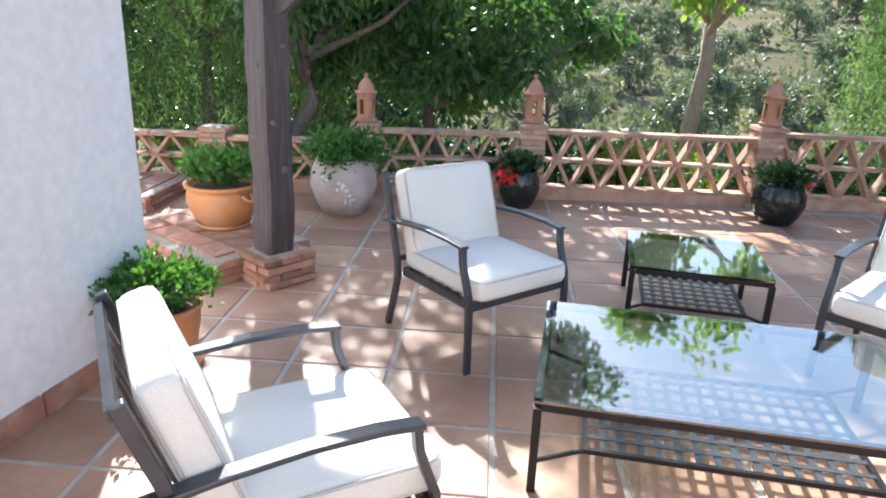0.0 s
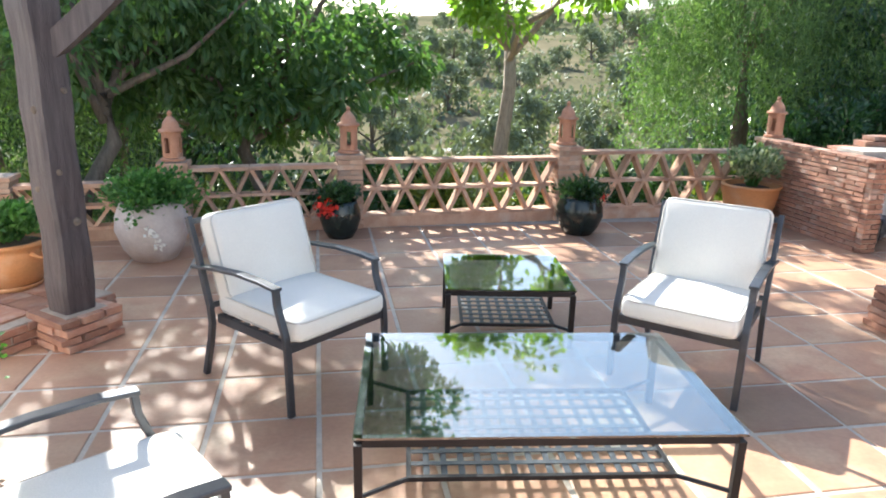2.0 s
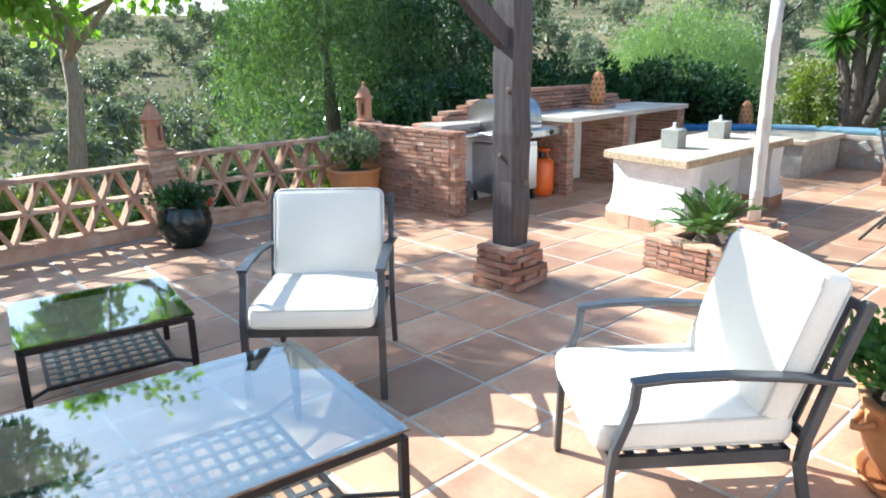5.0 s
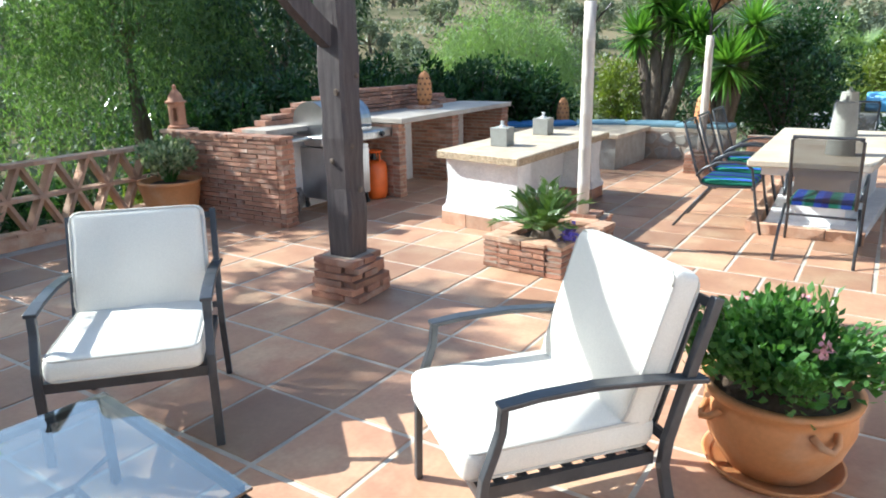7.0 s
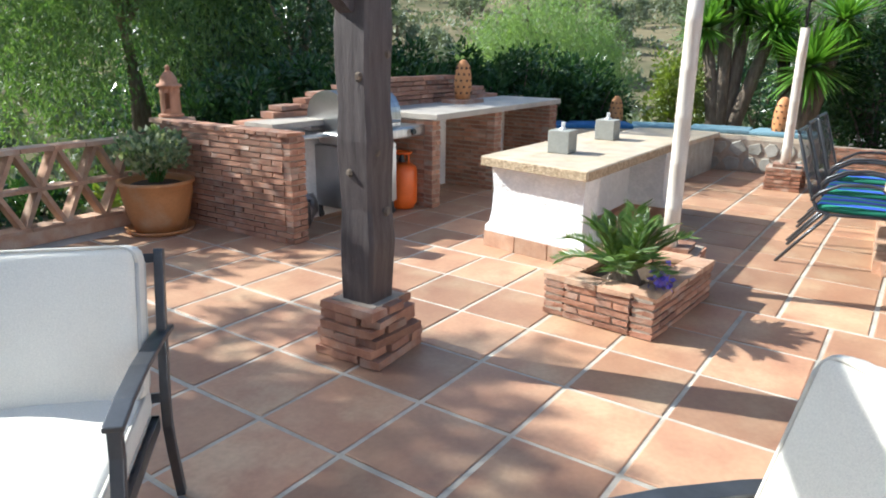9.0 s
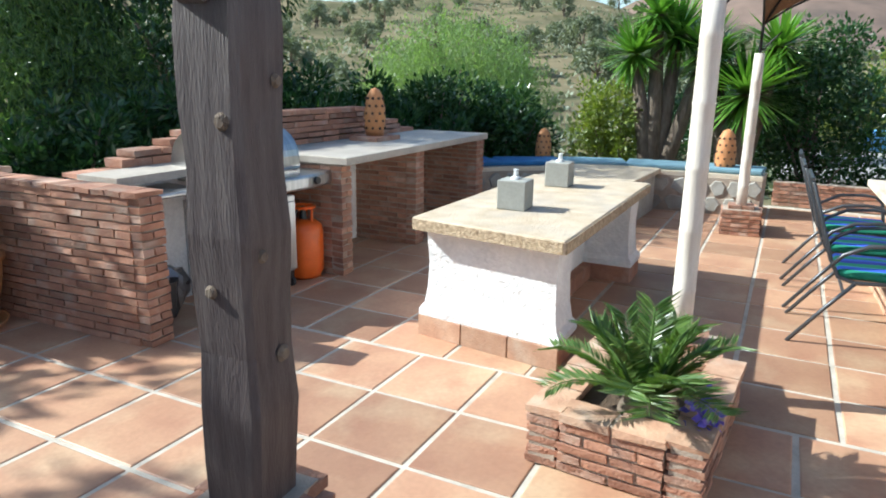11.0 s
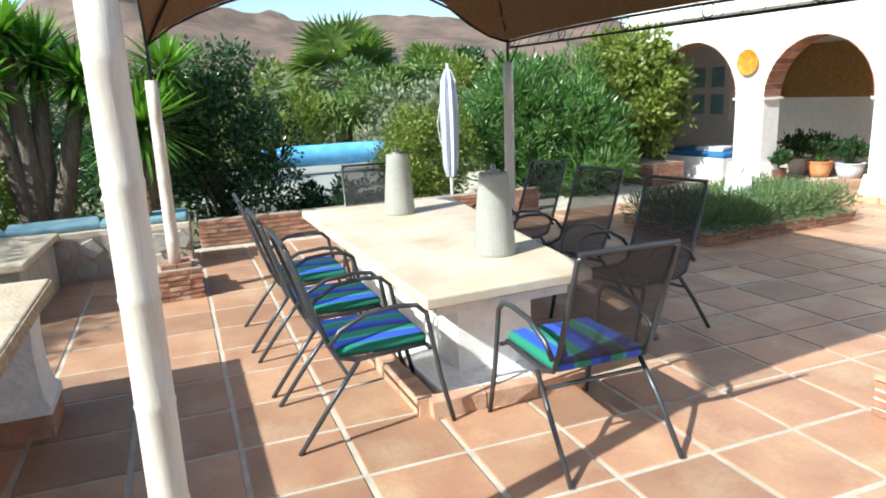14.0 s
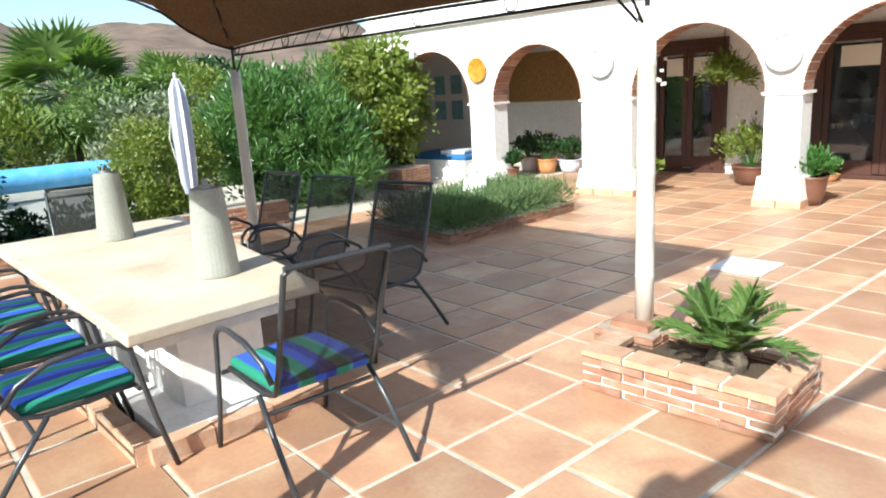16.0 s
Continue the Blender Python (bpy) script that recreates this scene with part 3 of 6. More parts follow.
POST_A, POST_B = (-1.17, 4.02), (4.24, 3.42)
post_a = timber_post(*POST_A, 50, 0.18)
post_b = timber_post(*POST_B, 3, 0.26)
ang = math.degrees(math.atan2(POST_B[1] - POST_A[1], POST_B[0] - POST_A[0]))
for t, s in ((post_a, 1), (post_b, -1)):
    inv = t.matrix_world.inverted()
    base = t.matrix_world.translation
    way = Vector((math.cos(radians(ang)), math.sin(radians(ang)), 0)) * s
    brace(t, inv @ (base + way * 0.06 + Vector((0, 0, 1.72))), inv @ (base + way * 0.98 + Vector((0, 0, 2.66))))
inv = post_b.matrix_world.inverted()
base = post_b.matrix_world.translation
beam = thing("roof_beam", "dark timber beam carried by two posts", "beam")
bm = bmesh.new()
c = [(POST_A[0] + POST_B[0]) / 2, (POST_A[1] + POST_B[1]) / 2]
box(bm, (c[0] - 0.07, c[1], 2.71), (6.3, 0.14, 0.16), ang)
part("beam_body", bm, M_POST, beam)
for k in range(9):
    bm = bmesh.new()
    x = -1.1 + k * 0.66
    box(bm, (x, 1.2, 2.815), (0.09, 4.6, 0.05), -7)
    r = thing("rafter", "dark timber rafter under the cane roof", "beam", group="rafters")
    part("rafter_body", bm, M_POST, r)


def flat_bar(bm, pts, w, d):
    """A bar of oblong section along points in one upright plane: w across, d deep."""
    pts = [Vector(p) for p in pts]
    rings = []
    for n, p in enumerate(pts):
        a = (p - pts[n - 1]).normalized() if n else (pts[1] - p).normalized()
        b = (pts[n + 1] - p).normalized() if n + 1 < len(pts) else a
        m = (a + b).normalized()
        side = Vector((1, 0, 0))
        up = side.cross(m).normalized() * (1 / max(0.6, m.dot(a)))
        rings.append([bm.verts.new(p + side * (sx * w / 2) + up * (sz * d / 2)) for sx, sz in ((-1, -1), (1, -1), (1, 1), (-1, 1))])
    for r0, r1 in zip(rings, rings[1:]):
        for j in range(4):
            bm.faces.new((r0[j], r0[(j + 1) % 4], r1[(j + 1) % 4], r1[j]))
    bm.faces.new(rings[0][::-1])
    bm.faces.new(rings[-1])
    bmesh.ops.recalc_face_normals(bm, faces=bm.faces)


def armchair(x, y, rz, label, bh=0.48):
    """A metal garden armchair with a loose seat and back cushion; it faces its own -y."""
    t = thing("garden_armchair", label, "chair", (x, y, 0), rz, "armchairs round the glass table")
    W, SH, AH = 0.67, 0.375, 0.65
    for s in (-1, 1):
        fx = s * W / 2
        bm = bmesh.new()
        flat_bar(bm, [(fx, -0.335, 0), (fx, -0.325, 0.34), (fx, -0.315, 0.42), (fx, -0.285, 0.50), (fx, -0.262, 0.57), (fx, -0.255, AH - 0.008)], 0.036, 0.026)
        bevelled(part("front_leg", bm, M_METAL, t), 0.004)
        bm = bmesh.new()
        flat_bar(bm, [(fx, 0.40, 0), (fx, 0.33, 0.22), (fx, 0.305, 0.33), (fx, 0.315, 0.42), (fx, 0.39, 0.68), (fx, 0.46, 0.89)], 0.030, 0.036)
        bevelled(part("back_leg", bm, M_METAL, t), 0.004)
        bm = bmesh.new()
        flat_bar(bm, [(fx, -0.272, AH), (fx, -0.15, AH + 0.012), (fx, 0.04, AH + 0.014), (fx, 0.24, AH - 0.002), (fx, 0.44, AH - 0.03)], 0.052, 0.018)
        bevelled(part("armrest", bm, M_METAL, t), 0.004)
        bm = bmesh.new()
        box(bm, (s * (W / 2 - 0.028), -0.02, SH - 0.02), (0.022, 0.59, 0.045))
        part("seat_rail", bm, M_METAL, t)
    bm = bmesh.new()
    box(bm, (0, -0.315, SH - 0.02), (W - 0.036, 0.024, 0.045))
    box(bm, (0, 0.27, SH - 0.02), (W - 0.036, 0.024, 0.045))
    part("seat_frame", bm, M_METAL, t)
    for k in range(7):
        bm = bmesh.new()
        box(bm, (0, -0.25 + k * 0.078, SH), (W - 0.06, 0.034, 0.008))
        part("seat_strap", bm, M_METAL, t)
    lean = Matrix.Translation((0, 0.318, 0.40)) @ Euler((radians(-18), 0, 0)).to_matrix().to_4x4()
    for z in (0.48, 0.02):
        bm = bmesh.new()
        box(bm, (0, 0, z), (W - 0.03, 0.025, 0.03))
        bmesh.ops.transform(bm, matrix=lean, verts=bm.verts)
        part("back_rail", bm, M_METAL, t)
    for k in range(6):
        bm = bmesh.new()
        box(bm, (-0.24 + k * 0.096, 0, 0.25), (0.03, 0.008, 0.43))
        bmesh.ops.transform(bm, matrix=lean, verts=bm.verts)
        part("back_slat", bm, M_METAL, t)
    bm = bmesh.new()
    soft_box(bm, (0, -0.035, SH + 0.065), (0.605, 0.67, 0.11), 0.036, puff=0.026)
    seat = part("seat_cushion", bm, M_CUSHION, t, smooth=True)
    up = Euler((radians(-18), 0, 0)).to_matrix().to_4x4() @ Euler((radians(90), 0, 0)).to_matrix().to_4x4()
    bm = bmesh.new()
    soft_box(bm, (0, 0.300, SH + 0.065 + bh / 2), (0.605, bh, 0.12), 0.038, tilt=up, puff=0.024)
    back = part("back_cushion", bm, M_CUSHION, t, smooth=True)

    def rounded(hx, hy, r=0.05):
        out = []
        for cx, cy, a0 in ((hx - r, hy - r, 0), (-hx + r, hy - r, 90), (-hx + r, -hy + r, 180), (hx - r, -hy + r, 270)):
            for k in range(4):
                q = radians(a0 + k * 30)
                out.append((cx + r * math.cos(q), cy + r * math.sin(q)))
        return out + out[:1]

    for sz in (-1, 1):
        bm = bmesh.new()
        tube(bm, [(px, py - 0.035, SH + 0.065 + sz * 0.044) for px, py in rounded(0.296, 0.328)], 0.006, 5)
        part("piping", bm, M_PIPING, seat, smooth=True)
        bm = bmesh.new()
        m = Matrix.Translation((0, 0.300, SH + 0.065 + bh / 2)) @ up
        tube(bm, [m @ Vector((px, py, sz * 0.048)) for px, py in rounded(0.296, bh / 2 - 0.007)], 0.006, 5)
        part("piping", bm, M_PIPING, back, smooth=True)
    return t


armchair(0.20, 3.33, 41, "grey metal garden armchair with cream cushions on terracotta tiles")
armchair(2.40, 3.09, -43, "grey metal garden armchair with cream cushions beside the glass table", 0.50)
armchair(-0.33, 1.53, 122, "grey metal garden armchair with sunlit cream cushions by the white wall")
armchair(2.72, 1.27, -129, "grey metal garden armchair with sunlit cream cushions by a geranium pot", 0.54)


def lattice_table(x, y, rz, lx, ly, h, label, cells):
    t = thing("glass_table", label, "table", (x, y, 0), rz, "glass garden tables")
    for sx in (-1, 1):
        for sy in (-1, 1):
            bm = bmesh.new()
            box(bm, (sx * (lx / 2 - 0.018), sy * (ly / 2 - 0.018), (h - 0.03) / 2), (0.032, 0.032, h - 0.03))
            bevelled(part("leg", bm, M_BLACK_METAL, t), 0.003)
    bm = bmesh.new()
    for s in (-1, 1):
        box(bm, (0, s * (ly / 2 - 0.018), h - 0.022), (lx - 0.068, 0.028, 0.03))
        box(bm, (s * (lx / 2 - 0.018), 0, h - 0.022), (0.028, ly - 0.068, 0.03))
    part("top_frame", bm, M_BLACK_METAL, t)
    bm = bmesh.new()
    box(bm, (0, 0, h + 0.0), (lx, ly, 0.01))
    g = part("glass_top", bm, M_GLASS, t, "clear greenish glass top")
    g.visible_shadow = False
    bm = bmesh.new()
    ix, iy, z = lx * 0.36, ly * 0.36, 0.13
    for s in (-1, 1):
        box(bm, (0, s * iy, z), (2 * ix + 0.02, 0.02, 0.02))
        box(bm, (s * ix, 0, z), (0.02, 2 * iy - 0.02, 0.02))
    for sx in (-1, 1):
        for sy in (-1, 1):
            rod(bm, (sx * ix, sy * iy, z), (sx * (lx / 2 - 0.02), sy * (ly / 2 - 0.02), z - 0.0), 0.01, seg=6)
    part("shelf_frame", bm, M_BLACK_METAL, t)
    nx, ny = cells
    for k in range(1, nx):
        bm = bmesh.new()
        box(bm, (-ix + 2 * ix * k / nx, 0, z + 0.004), (0.026, 2 * iy - 0.02, 0.004))
        part("lattice_strip", bm, M_METAL, t)
    for k in range(1, ny):
        bm = bmesh.new()
        box(bm, (0, -iy + 2 * iy * k / ny, z + 0.009), (2 * ix - 0.02, 0.026, 0.004))
        part("lattice_strip", bm, M_METAL, t)


lattice_table(1.225, 2.37, -7.0, 1.49, 0.97, 0.39, "long black iron table with glass top and lattice shelf", (15, 8))
lattice_table(1.505, 3.85, -9.0, 0.79, 0.75, 0.39, "square black iron side table with glass top and lattice shelf", (9, 7))


# ---- pots and plants ----
def frond_plant(parent, name, mat, z, radius, height, count, rng, leaf=0.05, width=0.035, droop=0.3, label="", stems=40):
    """A bushy plant: stems that fan out from the pot, and leaves along them."""
    pts, ways = [], []
    bm = bmesh.new()
    for k in range(stems):
        a, u = rng.uniform(0, 2 * math.pi), rng.uniform(0.15, 1.0)
        tip = np.array([math.cos(a) * radius * u, math.sin(a) * radius * u, z + height * (1 - droop * u * u) * rng.uniform(0.7, 1.0)])
        root = np.array([math.cos(a) * radius * 0.2 * u, math.sin(a) * radius * 0.2 * u, z])
        mid = (root + tip) / 2 + np.array([0, 0, height * 0.25])
        tube(bm, [root, mid, tip], [0.006, 0.004, 0.002], 4)
        m = count // stems
        s = rng.uniform(0.3, 1.05, (m, 1))
        p = (1 - s) ** 2 * root + 2 * s * (1 - s) * mid + s ** 2 * tip
        p = p + rng.normal(size=(m, 3)) * radius * 0.11
        w = rng.normal(size=(m, 3)) * 0.7 + (tip - root) * 1.5 / (np.linalg.norm(tip - root) + 0.01) + np.array([0, 0, 0.2])
        pts.append(p)
        ways.append(w)
    part("stem", bm, L_GERANIUM, parent, kind="stuff")
    leaf_cards(name, np.concatenate(pts), np.concatenate(ways), leaf, width, mat, parent, label, rng)


def flowers(parent, mat, spots, r, rng, label):
    for c in spots:
        n = 26
        p = np.array(c) + rng.normal(size=(n, 3)) * r * 0.5
        leaf_cards("flower_head", p, rng.normal(size=(n, 3)), r * 0.9, r * 0.8, mat, parent, label, rng, kind="stuff")


def pot(x, y, z, r, h, mat, label, shape="belly", cat="plant pot"):
    t = thing("potted_plant", label, cat, (x, y, z), random.uniform(0, 360), "potted plants")
    bm = bmesh.new()
    if shape == "belly":
        prof = [(0, 0.012), (r * 0.55, 0.01), (r * 0.62, 0.015), (r * 0.86, h * 0.35), (r * 0.97, h * 0.62), (r * 0.95, h * 0.80), (r * 0.90, h * 0.88), (r * 1.0, h * 0.92), (r * 1.02, h), (r * 0.90, h), (r * 0.86, h * 0.86), (0, h * 0.86)]
    elif shape == "egg":
        prof = [(0, 0), (r * 0.60, 0), (r * 0.82, h * 0.2), (r * 1.0, h * 0.52), (r * 0.96, h * 0.75), (r * 0.84, h * 0.93), (r * 0.82, h), (r * 0.72, h), (r * 0.70, h * 0.88), (0, h * 0.88)]
    else:
        prof = [(0, 0), (r * 0.66, 0), (r * 0.82, h * 0.3), (r * 0.95, h * 0.7), (r * 0.97, h * 0.9), (r * 1.04, h * 0.94), (r * 1.04, h), (r * 0.9, h), (r * 0.88, h * 0.88), (0, h * 0.88)]
    lathe(bm, prof, 36)
    part("pot_body", bm, mat, t, smooth=True)
    bm = bmesh.new()
    lathe(bm, [(0, h * 0.87), (r * 0.85, h * 0.87), (r * 0.6, h * 0.93), (0, h * 0.95)], 20)
    part("soil", bm, M_SOIL, t)
    return t


def saucer(t, r, mat):
    bm = bmesh.new()
    lathe(bm, [(0, 0), (r * 0.9, 0), (r, 0.035), (r * 0.95, 0.035), (r * 0.88, 0.01), (0, 0.01)], 28)
    part("saucer", bm, mat, t, smooth=True)


def lug_handles(t, r, h, mat, n=2):
    for k in range(n):
        a = 2 * math.pi * k / n + 0.5
        bm = bmesh.new()
        rr = r * 0.96
        pts = [(math.cos(a + d) * (rr + o), math.sin(a + d) * (rr + o), h * 0.72 + dz) for d, o, dz in ((-0.18, 0, 0.03), (-0.1, 0.03, 0.0), (0, 0.045, -0.012), (0.1, 0.03, 0.0), (0.18, 0, 0.03))]
        tube(bm, pts, 0.014, 7)
        part("handle", bm, mat, t, smooth=True)


rng = np.random.default_rng(11)
t = pot(-1.74, 4.60, 0.165, 0.27, 0.33, M_POT, "round terracotta pot of feathery geranium on a tiled step")
saucer(t, 0.2, M_POT)
lug_handles(t, 0.27, 0.33, M_POT)
frond_plant(t, "foliage", L_GERANIUM, 0.30, 0.32, 0.25, 1900, rng)
t = pot(-1.08, 5.75, 0, 0.30, 0.50, M_POT_WHITE, "large limewashed clay pot with overhanging green plant", "egg")
frond_plant(t, "foliage", L_GERANIUM, 0.46, 0.47, 0.25, 2600, rng, droop=0.95)
flowers(t, M_CUSHION, [(0.38, -0.1, 0.4), (0.36, 0.05, 0.3), (0.33, 0.1, 0.2)], 0.04, rng, "small cream flowers")
t = pot(-1.34, 2.76, 0, 0.19, 0.33, M_POT, "terracotta pot of feathery geranium against the white wall", "taper")
saucer(t, 0.19, M_POT)
frond_plant(t, "foliage", L_GERANIUM, 0.32, 0.31, 0.22, 2300, rng, leaf=0.042, width=0.026, droop=0.7)
t = pot(0.52, 6.28, 0, 0.20, 0.36, M_POT_GREEN, "dark green glazed pot with a red geranium", "egg")
frond_plant(t, "foliage", L_DARK, 0.34, 0.27, 0.16, 1000, rng, droop=0.6)
t.rotation_euler = (0, 0, 0)
flowers(t, M_RED, [(-0.17, -0.18, 0.33), (-0.1, -0.2, 0.36), (-0.13, -0.21, 0.30)], 0.06, rng, "bright red geranium head")
t = pot(2.93, 6.20, 0, 0.24, 0.38, M_POT_GREEN, "dark green glazed pot with a budding red geranium", "egg")
frond_plant(t, "foliage", L_DARK, 0.36, 0.30, 0.17, 1200, rng, droop=0.6)
t.rotation_euler = (0, 0, 0)
flowers(t, M_RED, [(0.17, -0.16, 0.40)], 0.03, rng, "small red geranium bud")
t = pot(5.0, 6.45, 0, 0.30, 0.44, M_POT, "broad ochre pot with a variegated shrub in the brick corner", "taper")
saucer(t, 0.29, M_POT)
frond_plant(t, "foliage", L_VARIEG, 0.42, 0.32, 0.42, 1700, rng, leaf=0.055, width=0.045, droop=0.3)
t = pot(3.50, 0.57, 0, 0.29, 0.36, M_POT, "terracotta pot with lug handles and a pale pink scented geranium")
saucer(t, 0.27, M_POT)
lug_handles(t, 0.29, 0.36, M_POT, 4)
frond_plant(t, "foliage", L_GERANIUM, 0.34, 0.37, 0.33, 4600, rng, leaf=0.047, width=0.031, droop=0.45)
flowers(t, M_PINK, [(-0.15, 0.12, 0.66), (0.05, 0.1, 0.68), (-0.22, 0.2, 0.58), (0.1, -0.2, 0.6)], 0.03, rng, "pale pink flower head")


# ---- fence, lanterns ----
PIERS = [(-4.3, 6.25, 0.62, False), (-2.46, 6.31, 0.63, False), (-1.01, 6.48, 0.72, True), (0.63, 6.67, 0.76, True), (2.97, 6.82, 0.82, True), (5.51, 6.90, 0.89, True)]


def lantern(x, y, z, rz):
    t = thing("clay_lantern", "terracotta lantern shaped like a domed turret on a brick pier", "lantern", (x, y, z), rz, "clay lanterns")
    bm = bmesh.new()
    n, r = 24, 0.088
    for lo, hi, open_ in ((0.0, 0.075, False), (0.075, 0.215, True), (0.215, 0.27, False)):
        for k in range(n):
            a0, a1 = 2 * math.pi * k / n, 2 * math.pi * (k + 1) / n
            if open_ and k % 6 in (1, 2):
                continue
            pr, q = [], []
            for a in (a0, a1):
                for rr in (r, r - 0.014):
                    pr.append((rr * math.cos(a), rr * math.sin(a)))
            v = [bm.verts.new((px, py, zz)) for zz in (lo, hi) for px, py in pr]
            for f in ((0, 2, 6, 4), (1, 5, 7, 3), (0, 4, 5, 1), (2, 3, 7, 6), (4, 6, 7, 5), (0, 1, 3, 2)):
                bm.faces.new([v[i] for i in f])
    lathe(bm, [(0.0, 0), (r + 0.022, 0), (r + 0.022, 0.022), (r, 0.03)], 24)
    part("turret", bm, M_CLAY, t)
    bm = bmesh.new()
    lathe(bm, [(r - 0.01, 0.265), (r + 0.022, 0.265), (r + 0.022, 0.285), (r * 0.9, 0.30), (r * 0.78, 0.35), (r * 0.45, 0.39), (0.022, 0.405), (0.016, 0.42), (0.026, 0.435), (0.014, 0.45), (0, 0.462)], 24)
    part("dome", bm, M_CLAY, t, smooth=True)


BRICK_JOBS = []   # bricks are laid at the very end


def brick_mass(name, label, cat, boxes, rz=0.0, at=(0, 0, 0), mat=None, group=""):
    """A thing with a recessed mortar core; its bricks are laid later."""
    t = thing(name, label, cat, at, rz, group)
    for c, s in boxes:
        bm = bmesh.new()
        box(bm, c, (s[0] - 0.018, s[1] - 0.018, s[2] - 0.004))
        part("mortar_core", bm, mat or M_MORTAR, t)
    return t


fence_things = []
for n, (x, y, top, lamp) in enumerate(PIERS):
    t = brick_mass("fence_pier", "square pier of thin pale bricks" + (" carrying a clay lantern" if lamp else ""), "pier", [((0, 0, top / 2), (0.24, 0.24, top))], 3.0, (x, y, 0), group="fence piers")
    BRICK_JOBS.append(("pier", t, top))
    if lamp:
        lantern(x, y, top + 0.006, 20 * n)
for n, (a, b) in enumerate(zip(PIERS, PIERS[1:])):
    top = min(a[2], b[2]) - 0.06
    if n == 1:
        top = 0.54
    va, vb = Vector((a[0], a[1], 0)), Vector((b[0], b[1], 0))
    rz = math.degrees(math.atan2(vb.y - va.y, vb.x - va.x))
    L = (vb - va).length - 0.24
    t = thing("lattice_fence", "fence panel of slanted terracotta bars in two tiers between piers", "fence", (*((va + vb) / 2).xy, 0), rz, "fence panels")
    bm = bmesh.new()
    box(bm, (0, 0, 0.055), (L, 0.15, 0.11))
    part("plinth", bm, M_BRICK_PALE, t)
    nb = max(3, round(L / 0.26))
    for k in range(nb):
        for zz, hh, dd in ((top - 0.02, 0.038, 0.17), ((top + 0.10) / 2, 0.030, 0.14), (0.125, 0.028, 0.16)):
            bm = bmesh.new()
            box(bm, (-L / 2 + L * (k + 0.5) / nb, random.uniform(-0.004, 0.004), zz), (L / nb - 0.006, dd, hh), random.uniform(-0.6, 0.6), jitter=0.002)
            part("rail_brick", bm, M_BRICK_PALE, t)
    m = max(4, round(L / 0.165))
    m += m % 2
    mid = (top + 0.10) / 2
    for tier, (z0, z1) in enumerate(((0.139, mid - 0.015), (mid + 0.015, top - 0.039))):
        for k in range(m):
            xa, xb = -L / 2 + L * k / m, -L / 2 + L * (k + 1) / m
            up = (k + tier) % 2 == 0
            p, q = ((xa + 0.012, z0), (xb - 0.012, z1)) if up else ((xb - 0.012, z0), (xa + 0.012, z1))
            bm = bmesh.new()
            dx = 0.019
            v = [bm.verts.new((px + sx * dx, sy * 0.06, pz)) for px, pz in (p, q) for sx, sy in ((-1, -1), (1, -1), (1, 1), (-1, 1))]
            for f in ((0, 3, 2, 1), (4, 5, 6, 7), (0, 1, 5, 4), (1, 2, 6, 5), (2, 3, 7, 6), (3, 0, 4, 7)):
                bm.faces.new([v[i] for i in f])
            part("slanted_bar", bm, M_BRICK_PALE, t)

# low raised bed edge in the far corner, and the tiled step by the wall
t = brick_mass("raised_bed_edge", "low brick edge of a raised bed along the fence", "brick edging", [((0, 0, 0.075), (0.9, 0.95, 0.15))], 0, (-3.15, 5.75, 0))
BRICK_JOBS.append(("block", t, (0.9, 0.95, 0.15)))
t = brick_mass("tiled_step", "low brick-edged step with a tiled top carrying a pot", "step", [((0, 0, 0.078), (0.82, 1.3, 0.156))], 55, (-1.81, 4.45, 0))
BRICK_JOBS.append(("block", t, (0.82, 1.3, 0.156)))

# ---- barbecue corner ----
t = brick_mass("garden_wall", "freestanding wall of thin rustic bricks", "wall", [((0, 0, 0.43), (0.16, 1.60, 0.86))], 2, (5.40, 5.98, 0))
BRICK_JOBS.append(("block", t, (0.16, 1.60, 0.86)))

kitchen = brick_mass("barbecue_counter", "brick outdoor kitchen with stepped back wall and pale stone worktop", "outdoor kitchen",
                     [((x, 5.47, 0.43), (w, 0.80, 0.86)) for x, w in ((7.14, 0.14), (8.31, 0.16), (9.66, 0.2))])
BRICK_JOBS.append(("legs", kitchen, [((x, 5.47), (w, 0.80, 0.86)) for x, w in ((7.14, 0.14), (8.31, 0.16), (9.66, 0.2))]))
STEPS = [(5.6, 9.85, 0.91), (5.8, 9.65, 0.97), (6.0, 9.45, 1.02), (6.2, 9.3, 1.07), (6.45, 9.1, 1.12), (6.7, 8.95, 1.17), (6.95, 8.8, 1.22)]
bm = bmesh.new()
box(bm, (7.65, 5.89, 0.435), (4.38, 0.34, 0.87))
part("plaster_back", bm, M_WHITE_ROUGH, kitchen, "white plastered back of the bays")
BRICK_JOBS.append(("stepped", kitchen, STEPS))
bm = bmesh.new()
plate(bm, [(7.04, 4.99), (9.82, 5.05), (9.82, 5.9), (7.04, 5.9)], 0.865, 0.925)
bevelled(part("worktop", bm, M_WORKTOP, kitchen, "pale worn stone worktop"), 0.008)
bm = bmesh.new()
plate(bm, [(5.52, 5.55), (7.04, 5.55), (7.04, 5.9), (5.52, 5.9)], 0.865, 0.915)
part("worktop", bm, M_WORKTOP, kitchen)
bm = bmesh.new()
box(bm, (7.9, 5.86, 0.06), (0.6, 0.1, 0.12))
part("plinth", bm, M_BRICK, kitchen)


